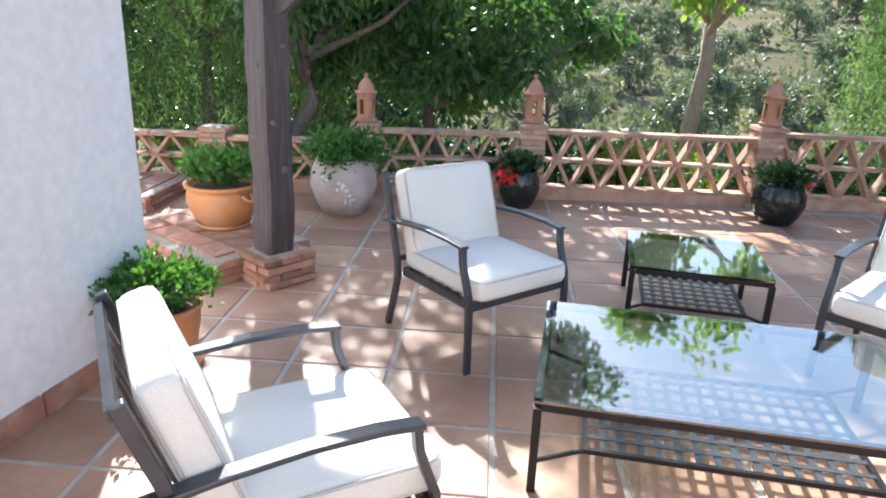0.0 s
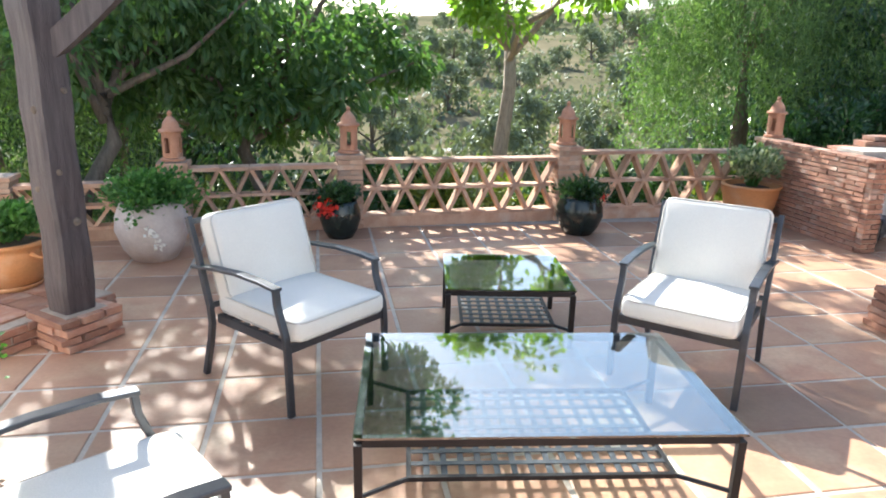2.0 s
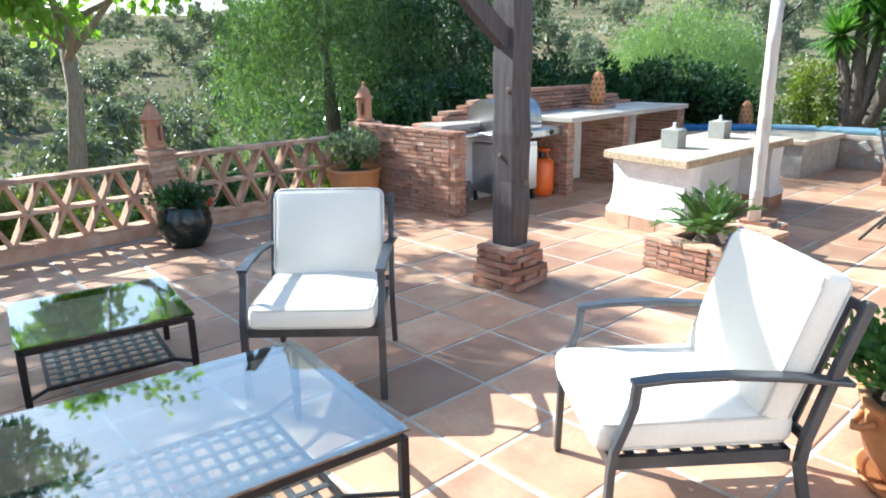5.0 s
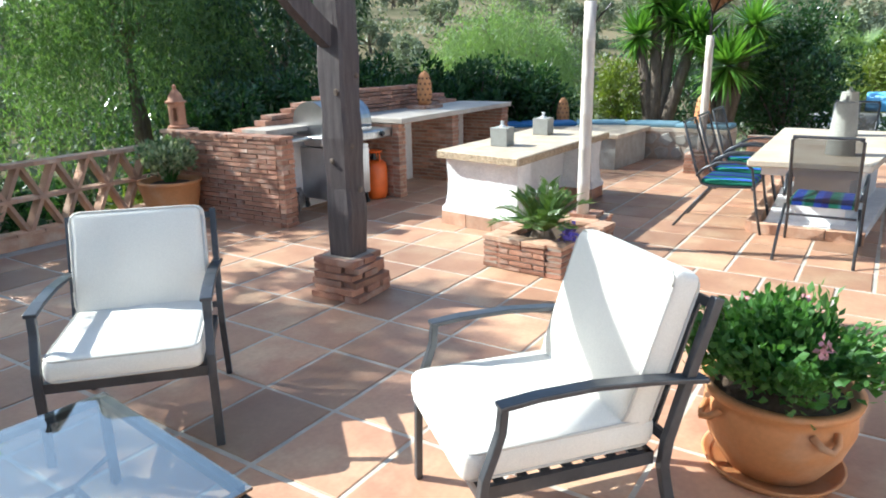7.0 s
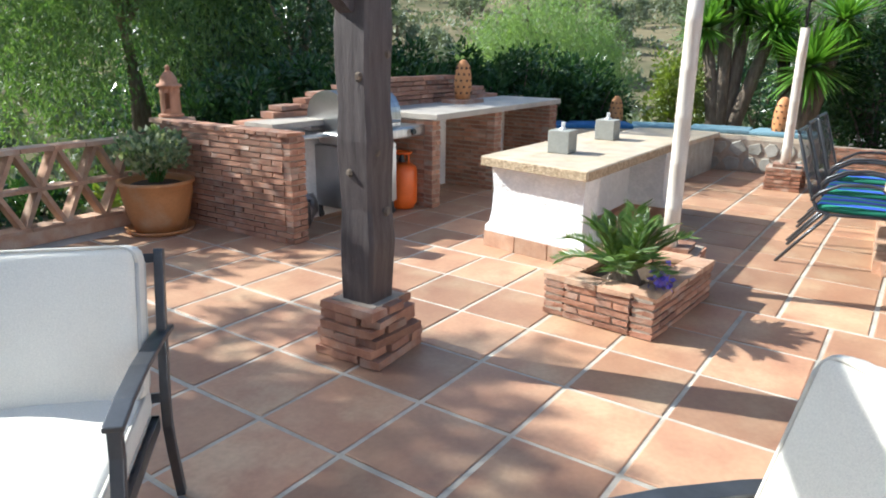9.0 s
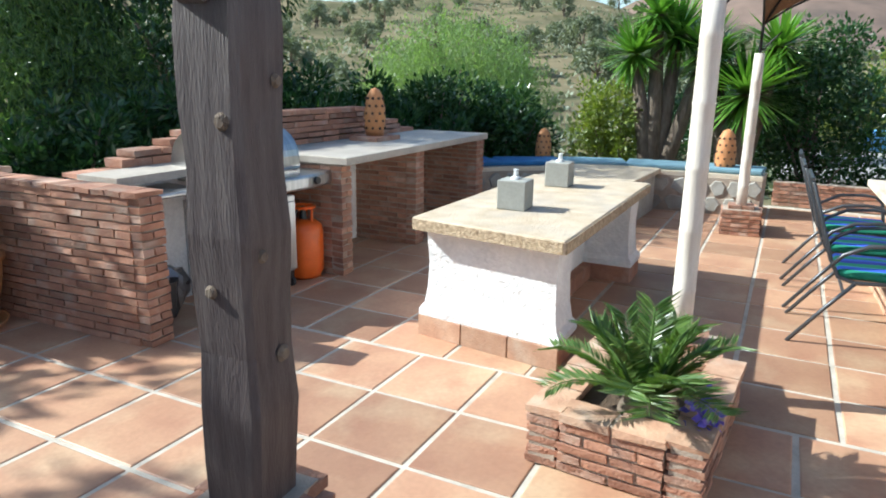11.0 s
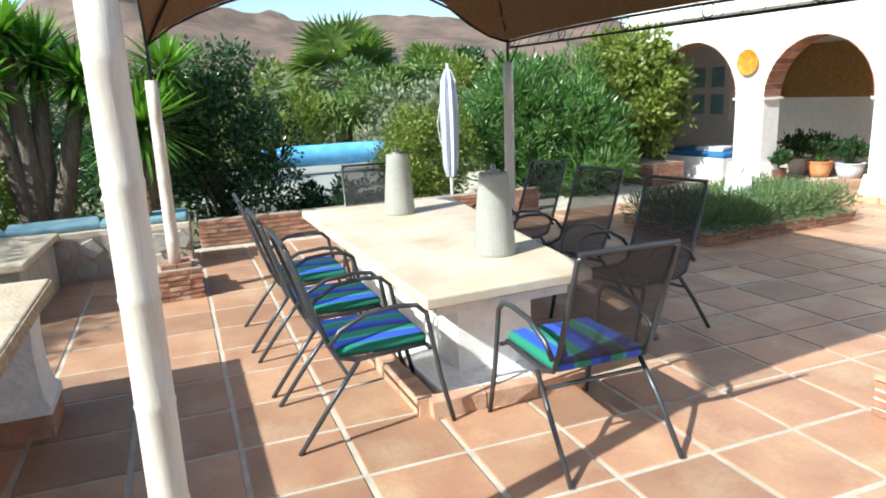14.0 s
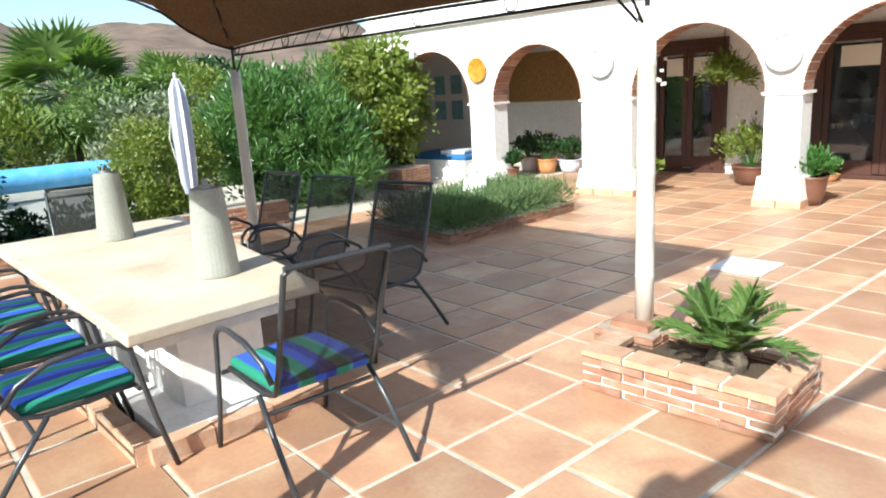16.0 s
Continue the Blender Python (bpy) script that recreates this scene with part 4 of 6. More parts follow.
def pierced_urn(x, y, z, h, label, pedestal=True):
    t = thing("clay_luminary", label, "clay ornament", (x, y, z), 0, "pierced clay luminaries")
    bm = bmesh.new()
    r = h * 0.23
    lathe(bm, [(0, 0), (r * 0.82, 0), (r * 0.95, h * 0.15), (r, h * 0.35), (r * 0.93, h * 0.6), (r * 0.7, h * 0.85), (r * 0.4, h * 0.96), (0, h)], 28)
    part("shell", bm, M_POT, t, smooth=True)
    for ring in range(5):
        for k in range(9):
            u = 0.16 + ring * 0.155
            rr = r * (1.0 - 0.35 * max(0, u - 0.45) ** 1.4 * 2.2) * 0.985
            a = 2 * math.pi * (k + 0.5 * (ring % 2)) / 9
            bm = bmesh.new()
            p = Vector((math.cos(a) * rr, math.sin(a) * rr, h * u))
            rod(bm, p - Vector((math.cos(a), math.sin(a), 0)) * 0.012, p + Vector((math.cos(a), math.sin(a), 0)) * 0.004, 0.014, seg=8)
            part("hole", bm, M_SOIL, t, "dark pierced hole")
    return t


ped = thing("clay_stand", "flat brick stand on the stone worktop", "stand", (8.42, 5.62, 0.925))
bm = bmesh.new()
box(bm, (0, 0, 0.02), (0.42, 0.3, 0.04))
part("stand_body", bm, M_BRICK, ped)
pierced_urn(8.42, 5.62, 0.967, 0.44, "tall pierced terracotta luminary standing on the brick worktop")
pierced_urn(11.6, 5.0, 0.42, 0.46, "red terracotta luminary behind the stone bench")
pierced_urn(11.60, 2.75, 0.475, 0.50, "tall pierced terracotta luminary on the stone bench end")


def grill():
    t = thing("gas_barbecue", "stainless steel gas barbecue with closed domed lid", "barbecue", (6.43, 5.48, 0), -4)
    bm = bmesh.new()
    box(bm, (0, 0.02, 0.40), (0.60, 0.48, 0.56))
    bevelled(part("cabinet", bm, M_STEEL, t, "steel cabinet body"), 0.006)
    for s in (-1, 1):
        bm = bmesh.new()
        box(bm, (s * 0.15, -0.232, 0.385), (0.29, 0.016, 0.50))
        d = bevelled(part("cabinet_door", bm, M_STEEL, t), 0.004)
        bm = bmesh.new()
        tube(bm, [(s * 0.03, -0.242, 0.28), (s * 0.045, -0.27, 0.34), (s * 0.045, -0.27, 0.44), (s * 0.03, -0.242, 0.50)], 0.007, 6)
        part("door_handle", bm, M_STEEL, d)
    bm = bmesh.new()
    box(bm, (0, -0.2, 0.655), (0.6, 0.06, 0.035))
    part("drip_rail", bm, M_STEEL, t)
    bm = bmesh.new()
    pts = [(-0.46, -0.29), (-0.34, -0.33), (0.34, -0.33), (0.62, -0.29), (0.80, -0.22), (0.80, -0.02), (-0.46, -0.02)]
    plate(bm, pts, 0.72, 0.82)
    bevelled(part("control_panel", bm, M_STEEL, t), 0.02, 3)
    for x in (-0.22, -0.08, 0.06, 0.44):
        bm = bmesh.new()
        rod(bm, (x, -0.325 if x < 0.3 else -0.30, 0.77), (x, -0.365 if x < 0.3 else -0.34, 0.775), 0.034, 0.026, 18)
        part("knob", bm, M_BLACK, t, "round black control knob")
    bm = bmesh.new()
    box(bm, (-0.62, 0.05, 0.80), (0.42, 0.42, 0.03))
    bevelled(part("side_shelf", bm, M_STEEL, t), 0.01)
    bm = bmesh.new()
    box(bm, (0.62, 0.08, 0.80), (0.34, 0.36, 0.03))
    bevelled(part("side_shelf", bm, M_STEEL, t), 0.01)
    bm = bmesh.new()
    prof = [(-0.26, 0.82)] + [(-0.268 * math.cos(math.pi * k / 20), 0.90 + 0.265 * math.sin(math.pi * k / 20) ** 0.8) for k in range(21)] + [(0.27, 0.82)]
    for x0, x1 in ((-0.33, 0.33),):
        lo = [bm.verts.new((x0, y, z)) for y, z in prof]
        hi = [bm.verts.new((x1, y, z)) for y, z in prof]
        for k in range(len(prof) - 1):
            bm.faces.new((lo[k], hi[k], hi[k + 1], lo[k + 1]))
        bm.faces.new(lo)
        bm.faces.new(hi[::-1])
    part("lid", bm, M_STEEL, t, "domed brushed steel lid", smooth=False)
    bm = bmesh.new()
    tube(bm, [(-0.27, -0.265, 0.87), (-0.27, -0.31, 0.885), (0.27, -0.31, 0.885), (0.27, -0.265, 0.87)], 0.012, 8)
    part("lid_handle", bm, M_STEEL, t, smooth=True)
    bm = bmesh.new()
    rod(bm, (-0.14, -0.235, 0.985), (-0.14, -0.262, 0.998), 0.034, seg=20)
    part("thermometer", bm, M_WHITE_PLASTIC, t, "round white dial in a dark rim")
    for sx in (-1, 1):
        for sy in (-1, 1):
            bm = bmesh.new()
            rod(bm, (sx * 0.27 - 0.012, sy * 0.2, 0.035), (sx * 0.27 + 0.012, sy * 0.2, 0.035), 0.035, seg=14)
            box(bm, (sx * 0.27, sy * 0.2, 0.095), (0.03, 0.03, 0.06))
            part("caster", bm, M_BLACK, t)


grill()
t = thing("gas_bottle", "orange steel gas bottle standing under the side shelf", "gas bottle", (6.93, 5.33, 0))
bm = bmesh.new()
lathe(bm, [(0, 0.01), (0.12, 0.01), (0.125, 0.03), (0.145, 0.06), (0.148, 0.1), (0.148, 0.36), (0.14, 0.41), (0.09, 0.45), (0, 0.46)], 28)
part("bottle_body", bm, M_ORANGE, t, smooth=True)
bm = bmesh.new()
for k in range(3):
    a = 2 * math.pi * k / 3 + 0.4
    rod(bm, (0.09 * math.cos(a), 0.09 * math.sin(a), 0.42), (0.09 * math.cos(a), 0.09 * math.sin(a), 0.55), 0.01, seg=6)
tube(bm, [(0.09 * math.cos(a), 0.09 * math.sin(a), 0.55) for a in (2 * math.pi * k / 16 for k in range(17))], 0.012, 6)
part("collar", bm, M_ORANGE, t)
bm = bmesh.new()
rod(bm, (0, 0, 0.45), (0, 0, 0.53), 0.035, 0.02, 12)
tube(bm, [(0, 0, 0.52), (-0.08, -0.02, 0.55), (-0.14, 0, 0.45), (-0.18, 0.05, 0.5), (-0.2, 0.1, 0.66)], 0.008, 6)
part("regulator", bm, M_BLACK, t, "black valve with its hose")
t = thing("charcoal_sack", "crumpled silver and black sack beside the brick wall", "sack", (5.86, 5.62, 0), 25)
bm = bmesh.new()
bmesh.ops.create_icosphere(bm, subdivisions=3, radius=1)
for v in bm.verts:
    nn = noise.noise(v.co * 2.3) * 0.25
    v.co = Vector((v.co.x * 0.20 * (1 + nn), v.co.y * 0.13 * (1 + nn), 0.15 + v.co.z * 0.15 * (1 + nn)))
    v.co.z = max(0.003, v.co.z)
part("sack_body", bm, M_STEEL, t)
bm = bmesh.new()
box(bm, (-0.13, -0.1, 0.13), (0.13, 0.05, 0.22), 20, jitter=0.02)
part("sack_print", bm, M_BLACK, t, "plain black printed side")

# ---- bar ----
bar = thing("garden_bar", "whitewashed masonry bar with thick chiselled travertine top", "bar counter")
X0, X1, Y0, Y1 = 6.15, 8.36, 3.04, 4.00


def quad(x0, x1, y0, y1, grow=0.0):
    """Plan of a bar block; the bar is a little askew."""
    def p(x, y):
        return (x + 0.15 * (y - 3.1) * max(0.0, 1 - (x - 6.2) / 2.1), y)
    return [p(x0 - grow, y0 - grow), p(x1 + grow, y0 - grow), p(x1 + grow, y1 + grow), p(x0 - grow, y1 + grow)]


def flared(bm, plan, zs):
    """A block whose plan swells and narrows with height: (grow, z)."""
    cx, cy = sum(p[0] for p in plan) / 4, sum(p[1] for p in plan) / 4
    rings = []
    for g, z in zs:
        ring = []
        for x, y in plan:
            ring.append(bm.verts.new((x + math.copysign(g, x - cx), y + math.copysign(g, y - cy), z)))
        rings.append(ring)
    for a, b in zip(rings, rings[1:]):
        for k in range(4):
            bm.faces.new((a[k], a[(k + 1) % 4], b[(k + 1) % 4], b[k]))
    bm.faces.new(rings[0][::-1])
    bm.faces.new(rings[-1])


for a, b in ((X0 + 0.06, X0 + 0.32), (X1 - 0.34, X1 - 0.08)):
    bm = bmesh.new()
    flared(bm, quad(a, b, Y0 + 0.07, Y1 - 0.07), [(0.045, 0.125), (0.045, 0.165), (0.02, 0.20), (0.006, 0.30), (0.0, 0.45), (0.012, 0.645)])
    part("end_block", bm, M_WHITE_ROUGH, bar)
bm = bmesh.new()
plate(bm, quad(X0 + 0.33, X1 - 0.35, Y0 + 0.40, Y1 - 0.12), 0.12, 0.645)
part("middle_wall", bm, M_WHITE, bar)
bm = bmesh.new()
plate(bm, quad(X0 + 0.36, X1 - 0.38, Y0 + 0.33, Y1 - 0.1), 0.0, 0.12)
plate(bm, quad(X1 - 0.38, X1 - 0.04, Y0 + 0.03, Y1 - 0.03), 0.0, 0.122)
plate(bm, quad(X0 + 0.02, X0 + 0.36, Y0 + 0.03, Y1 - 0.03), 0.0, 0.10)
part("plinth", bm, M_BRICK, bar)
for k in range(3):
    bm = bmesh.new()
    y = Y0 + 0.02 + (Y1 - Y0 - 0.04) * (k + 0.5) / 3
    x = X0 + 0.15 * (y - 3.1)
    box(bm, (x + 0.012, y, 0.062), (0.02, 0.30, 0.122), -8.5)
    part("plinth_tile", bm, M_BRICK_PALE, bar)
for n, (a, b) in enumerate(((X0, X0 + 0.72), (X0 + 0.725, X0 + 1.42), (X0 + 1.425, X1))):
    bm = bmesh.new()
    plate(bm, quad(a - (0.05 if n == 0 else 0), b, Y0 - 0.0, Y1 + 0.0), 0.655, 0.73)
    bevelled(part("top_slab", bm, M_STONE_TOP, bar, "worn travertine slab"), 0.01, 2)
bm = bmesh.new()
plan = quad(X0 - 0.05, X1, Y0, Y1)
for (xa, ya), (xb, yb) in ((plan[3], plan[0]), (plan[0], plan[1])):
    L = math.hypot(xb - xa, yb - ya)
    box(bm, ((xa + xb) / 2 + (ya - yb) * 0.003 / L * -1, (ya + yb) / 2 - (xb - xa) / L * 0.003, 0.69), (L - 0.02, 0.012, 0.062), math.degrees(math.atan2(yb - ya, xb - xa)))
part("chiselled_edge", bm, M_STONE_EDGE, bar, "rough chiselled ochre edge")
for x, y in ((6.80, 3.58), (7.84, 3.62)):
    t = thing("cube_lamp", "grey cement cube oil lamp with a wick holder on the bar", "lamp", (x, y, 0.731), 3, "cement table lamps")
    bm = bmesh.new()
    box(bm, (0, 0, 0.09), (0.18, 0.18, 0.18))
    bevelled(part("cube", bm, M_CEMENT, t), 0.006)
    bm = bmesh.new()
    lathe(bm, [(0, 0.18), (0.035, 0.18), (0.03, 0.195), (0.016, 0.20), (0.014, 0.235), (0.02, 0.24), (0, 0.245)], 14)
    part("wick_holder", bm, M_WHITE_PLASTIC, t, "small white wick holder")

# ---- stone block, curved bench ----
t = thing("stone_table", "low stone block with a worn flagstone top beside the curved bench", "stone table", (10.72, 3.95, 0), 0)
bm = bmesh.new()
plate(bm, [(-0.68, -0.42), (0.5, -0.48), (0.55, 0.45), (-0.7, 0.5)], 0, 0.44)
part("stone_body", bm, M_CLADDING, t)
bm = bmesh.new()
plate(bm, [(-0.74, -0.47), (0.56, -0.53), (0.6, 0.5), (-0.76, 0.55)], 0.442, 0.50)
bevelled(part("stone_top", bm, M_STONE_TOP, t), 0.01)

BENCH = [(9.95, 5.95), (10.75, 5.35), (11.25, 4.65), (11.52, 3.9), (11.62, 3.1), (11.58, 2.3)]
t = thing("curved_bench", "curved masonry bench faced with pale crazy-paving stones", "bench")
bm = bmesh.new()
left, right = [], []
for n, p in enumerate(BENCH):
    d = (Vector(BENCH[min(n + 1, 5)]) - Vector(BENCH[max(n - 1, 0)])).normalized()
    nn = Vector((-d.y, d.x))
    left.append((Vector(p) + nn * 0.28).to_tuple())
    right.append((Vector(p) - nn * 0.28).to_tuple())
for a in range(5):
    quad_pts = [right[a], right[a + 1], left[a + 1], left[a]]
    plate(bm, quad_pts, 0, 0.42)
part("bench_body", bm, M_MORTAR, t)
bm = bmesh.new()
for a in range(5):
    plate(bm, [right[a], right[a + 1], left[a + 1], left[a]], 0.422, 0.47)
part("bench_top", bm, M_TABLE_TOP, t, "pale stone coping")
bench = t
for a in range(5):
    p0, p1 = Vector(right[a]), Vector(right[a + 1])
    L = (p1 - p0).length
    d = (p1 - p0) / L
    out = Vector((d.y, -d.x))
    cols = max(2, round(L / 0.22))
    for r_ in range(2):
        for k in range(cols):
            bm = bmesh.new()
            w, h = L / cols, 0.2
            pts = []
            m = random.choice((5, 6))
            for j in range(m):
                aa = 2 * math.pi * j / m + random.uniform(-0.3, 0.3)
                pts.append((w * 0.50 * math.cos(aa) * random.uniform(0.85, 1.05), h * 0.52 * math.sin(aa) * random.uniform(0.85, 1.05)))
            base = p0 + d * (w * (k + 0.5 + 0.25 * (r_ % 2 - 0.5)))
            lo = [bm.verts.new((base.x + d.x * u + out.x * -0.002, base.y + d.y * u + out.y * -0.002, 0.11 + r_ * 0.2 + v)) for u, v in pts]
            hi = [bm.verts.new((base.x + d.x * u * 0.9 + out.x * 0.018, base.y + d.y * u * 0.9 + out.y * 0.018, 0.11 + r_ * 0.2 + v * 0.9)) for u, v in pts]
            bm.faces.new(hi)
            for j in range(m):
                bm.faces.new((lo[j], lo[(j + 1) % m], hi[(j + 1) % m], hi[j]))
            bmesh.ops.recalc_face_normals(bm, faces=bm.faces)
            part("stone", bm, M_CLADDING, bench)
for a in range(5):
    c = [(left[a][j] + right[a][j] + left[a + 1][j] + right[a + 1][j]) / 4 for j in (0, 1)]
    d = Vector(BENCH[a + 1]) - Vector(BENCH[a])
    t = thing("bench_cushion", "faded blue flat cushion on the curved stone bench" if a > 1 else "royal blue flat cushion on the curved bench", "cushion", (c[0] + 0.05, c[1], 0.472), math.degrees(math.atan2(d.y, d.x)), "bench cushions")
    bm = bmesh.new()
    soft_box(bm, (0, 0, 0.032), (d.length * 0.97, 0.50, 0.06), 0.02)
    part("cushion_body", bm, M_CUSH_BLUE if a > 1 else M_CUSH_ROYAL, t, smooth=True)


# ---- gazebo: poles, planters and canopy ----
def bamboo_pole(x, y, z0, h, label, lean=(0.0, 0.0), iron=True):
    t = thing("canopy_pole", label, "pole", (x, y, z0), 0, "canopy poles")
    bm = bmesh.new()
    n = 6
    prof = [(0, 0)]
    for k in range(n + 1):
        z = h * k / n
        r = 0.052 - 0.004 * k / n
        prof += [(r, max(z - 0.012, 0.0)), (r + 0.003, z), (r, z + 0.012)] if 0 < k < n else [(r, z)]
    prof.append((0, h))
    lathe(bm, prof, 18)
    for v in bm.verts:
        v.co.x += lean[0] * v.co.z
        v.co.y += lean[1] * v.co.z
    part("bamboo_sleeve", bm, M_BAMBOO, t, "cream painted bamboo sleeve", smooth=True)
    bm = bmesh.new()
    rod(bm, (lean[0] * h, lean[1] * h, h), (lean[0] * h, lean[1] * h, 2.14 - z0), 0.014, seg=8)
    part("iron_rod", bm, M_BLACK_METAL, t)
    return t


CORNERS = [(6.41, -1.15), (6.19, 2.47), (10.38, 2.46), (10.55, -0.78)]
bamboo_pole(*CORNERS[0], 0.222, 1.70, "cream bamboo-sleeved canopy pole rising from a brick planter")
bamboo_pole(*CORNERS[1], 0.252, 1.75, "cream bamboo-sleeved canopy pole behind a cycad planter")
bamboo_pole(*CORNERS[2], 0.222, 1.56, "cream bamboo-sleeved canopy pole on a brick foot")
bamboo_pole(*CORNERS[3], 0.0, 1.86, "cream canopy pole standing beyond the stone table")
can = thing("gazebo_canopy", "dark reed-mat canopy on a curved black iron frame", "canopy")
EAVE = 2.12
cxm, cym = sum(c[0] for c in CORNERS) / 4, sum(c[1] for c in CORNERS) / 4


def canopy_point(u, v, drop=0.0):
    a = [CORNERS[0][k] * (1 - u) * (1 - v) + CORNERS[3][k] * u * (1 - v) + CORNERS[1][k] * (1 - u) * v + CORNERS[2][k] * u * v for k in (0, 1)]
    w = 1 - max(abs(2 * u - 1), abs(2 * v - 1))
    arch = 1 - (1 - max(0.0, math.sin(math.pi * u)) ** 0.75) * (1 - max(0.0, math.sin(math.pi * v)) ** 0.75)
    return (a[0], a[1], EAVE - 0.05 + (0.05 + 0.45 * max(v, u * min(1.0, 5 * v))) * arch + 0.55 * w ** 0.8 - drop)


bm = bmesh.new()
N = 24
grid = [[bm.verts.new(canopy_point(i / N, j / N)) for j in range(N + 1)] for i in range(N + 1)]
for i in range(N):
    for j in range(N):
        bm.faces.new((grid[i][j], grid[i + 1][j], grid[i + 1][j + 1], grid[i][j + 1]))
mat_top = part("reed_mat", bm, M_MAT, can, "dark brown reed matting")
sol = mat_top.modifiers.new("thick", "SOLIDIFY")
sol.thickness = 0.015
for n in range(4):
    a, b = CORNERS[n], CORNERS[(n + 1) % 4]
    edge = ((0, 0), (0, 1), (1, 1), (1, 0))
    (ua, va), (ub, vb) = edge[n], edge[(n + 1) % 4]
    bm = bmesh.new()
    tube(bm, [canopy_point(ua + (ub - ua) * s, va + (vb - va) * s, 0.025) for s in (k / 16 for k in range(17))], 0.011, 6)
    part("arched_bar", bm, M_BLACK_METAL, can)
    if n == 3:
        bm = bmesh.new()
        rod(bm, (*a, EAVE - 0.13), (*b, EAVE - 0.13), 0.011, seg=6)
        part("eave_bar", bm, M_BLACK_METAL, can)
    bm = bmesh.new()
    va, vb = Vector((*a, 0)), Vector((*b, 0))
    m = 26 if n == 3 else 0
    for k in range(m):
        p, q = va.lerp(vb, k / m), va.lerp(vb, (k + 1) / m)
        rod(bm, (p.x, p.y, EAVE - 0.14), (q.x, q.y, EAVE), 0.003, seg=4, caps=False)
        if k % 5 == 0:
            c = p.lerp(q, 0.5)
            way = (vb - va).normalized()
            tube(bm, [(c.x + way.x * 0.05 * math.cos(s), c.y + way.y * 0.05 * math.cos(s), EAVE - 0.07 + 0.05 * math.sin(s)) for s in (2 * math.pi * j / 12 for j in range(13))], 0.005, 4)
    if n == 3:
        part("scrollwork", bm, M_BLACK_METAL, can, "thin black iron scrollwork", "stuff")
    bm = bmesh.new()
    tube(bm, [canopy_point(*(((0, 0), (0, 1), (1, 1), (1, 0))[n][0] * (1 - s) + 0.5 * s, ((0, 0), (0, 1), (1, 1), (1, 0))[n][1] * (1 - s) + 0.5 * s), drop=0.03) for s in (k / 8 for k in range(9))], 0.012, 6)
    part("hip_bar", bm, M_BLACK_METAL, can)
    bm = bmesh.new()
    for o in (CORNERS[(n + 1) % 4], CORNERS[(n - 1) % 4]):
        w = (Vector(o) - Vector(a)).normalized() * 0.17
        rod(bm, (a[0], a[1], EAVE - 0.32), (a[0] + w.x, a[1] + w.y, EAVE - 0.14), 0.008, seg=6)
    part("corner_brace", bm, M_BLACK_METAL, can)


def cycad(x, y, z, scale, label):
    t = thing("cycad", label, "plant", (x, y, z), random.uniform(0, 90), "cycads")
    bm = bmesh.new()
    lathe(bm, [(0, 0), (0.09, 0), (0.10, 0.05), (0.07, 0.11), (0, 0.12)], 14)
    part("stem", bm, M_BARK, t)
    r2 = np.random.default_rng(int(x * 100) % 997)
    for k in range(24):
        a = k * 2.4
        rise = r2.uniform(0.45, 1.4)
        L = scale * r2.uniform(0.85, 1.1)
        base = np.array([0.03 * math.cos(a), 0.03 * math.sin(a), 0.1])
        pts = []
        for s in np.linspace(0, 1, 8):
            e = rise * (1 - 0.75 * s)
            pts.append(base + L * s * np.array([math.cos(a) * math.cos(rise), math.sin(a) * math.cos(rise), math.sin(rise) - 0.38 * s * s * (1.1 - 0.5 * rise)]))
        bm = bmesh.new()
        tube(bm, pts, [0.007 - 0.0007 * j for j in range(8)], 4)
        fr = part("frond_rib", bm, L_CYCAD, t)
        cs, ws = [], []
        for s in np.linspace(0.12, 1, 54):
            i = min(6, int(s * 7))
            f = s * 7 - i
            p = pts[i] * (1 - f) + pts[i + 1] * f
            d = (pts[i + 1] - pts[i]) / np.linalg.norm(pts[i + 1] - pts[i])
            sd = np.cross(d, [0, 0, 1])
            sd /= np.linalg.norm(sd) + 1e-9
            for sgn in (-1, 1):
                cs.append(p)
                ws.append(d * 0.65 + sd * sgn + np.array([0, 0, 0.18]))
        leaf_cards("leaflet", np.array(cs), np.array(ws), 0.125 * scale / 0.5, 0.010, L_CYCAD, fr, rng=r2, curl=0.1, kind="stuff")


def planter(name, pts_plan, h, label, rz=0):
    """A brick trough: four walls round soil. pts_plan: centre and outer size."""
    (cx, cy), (lx, ly) = pts_plan
    w = 0.13
    boxes = [((0, -(ly - w) / 2, h / 2), (lx, w, h)), ((0, (ly - w) / 2, h / 2), (lx, w, h)), ((-(lx - w) / 2, 0, h / 2), (w, ly - 2 * w, h)), (((lx - w) / 2, 0, h / 2), (w, ly - 2 * w, h))]
    t = brick_mass(name, label, "planter", boxes, rz, (cx, cy, 0), M_MORTAR_WHITE if cx < 6.2 and cy < 0 else None)
    BRICK_JOBS.append(("trough", t, (lx, ly, h, w)))
    bm = bmesh.new()
    box(bm, (0, 0, h * 0.4), (lx - 2 * w + 0.01, ly - 2 * w + 0.01, h * 0.8 - 0.01))
    part("soil", bm, M_SOIL, t)
    return t


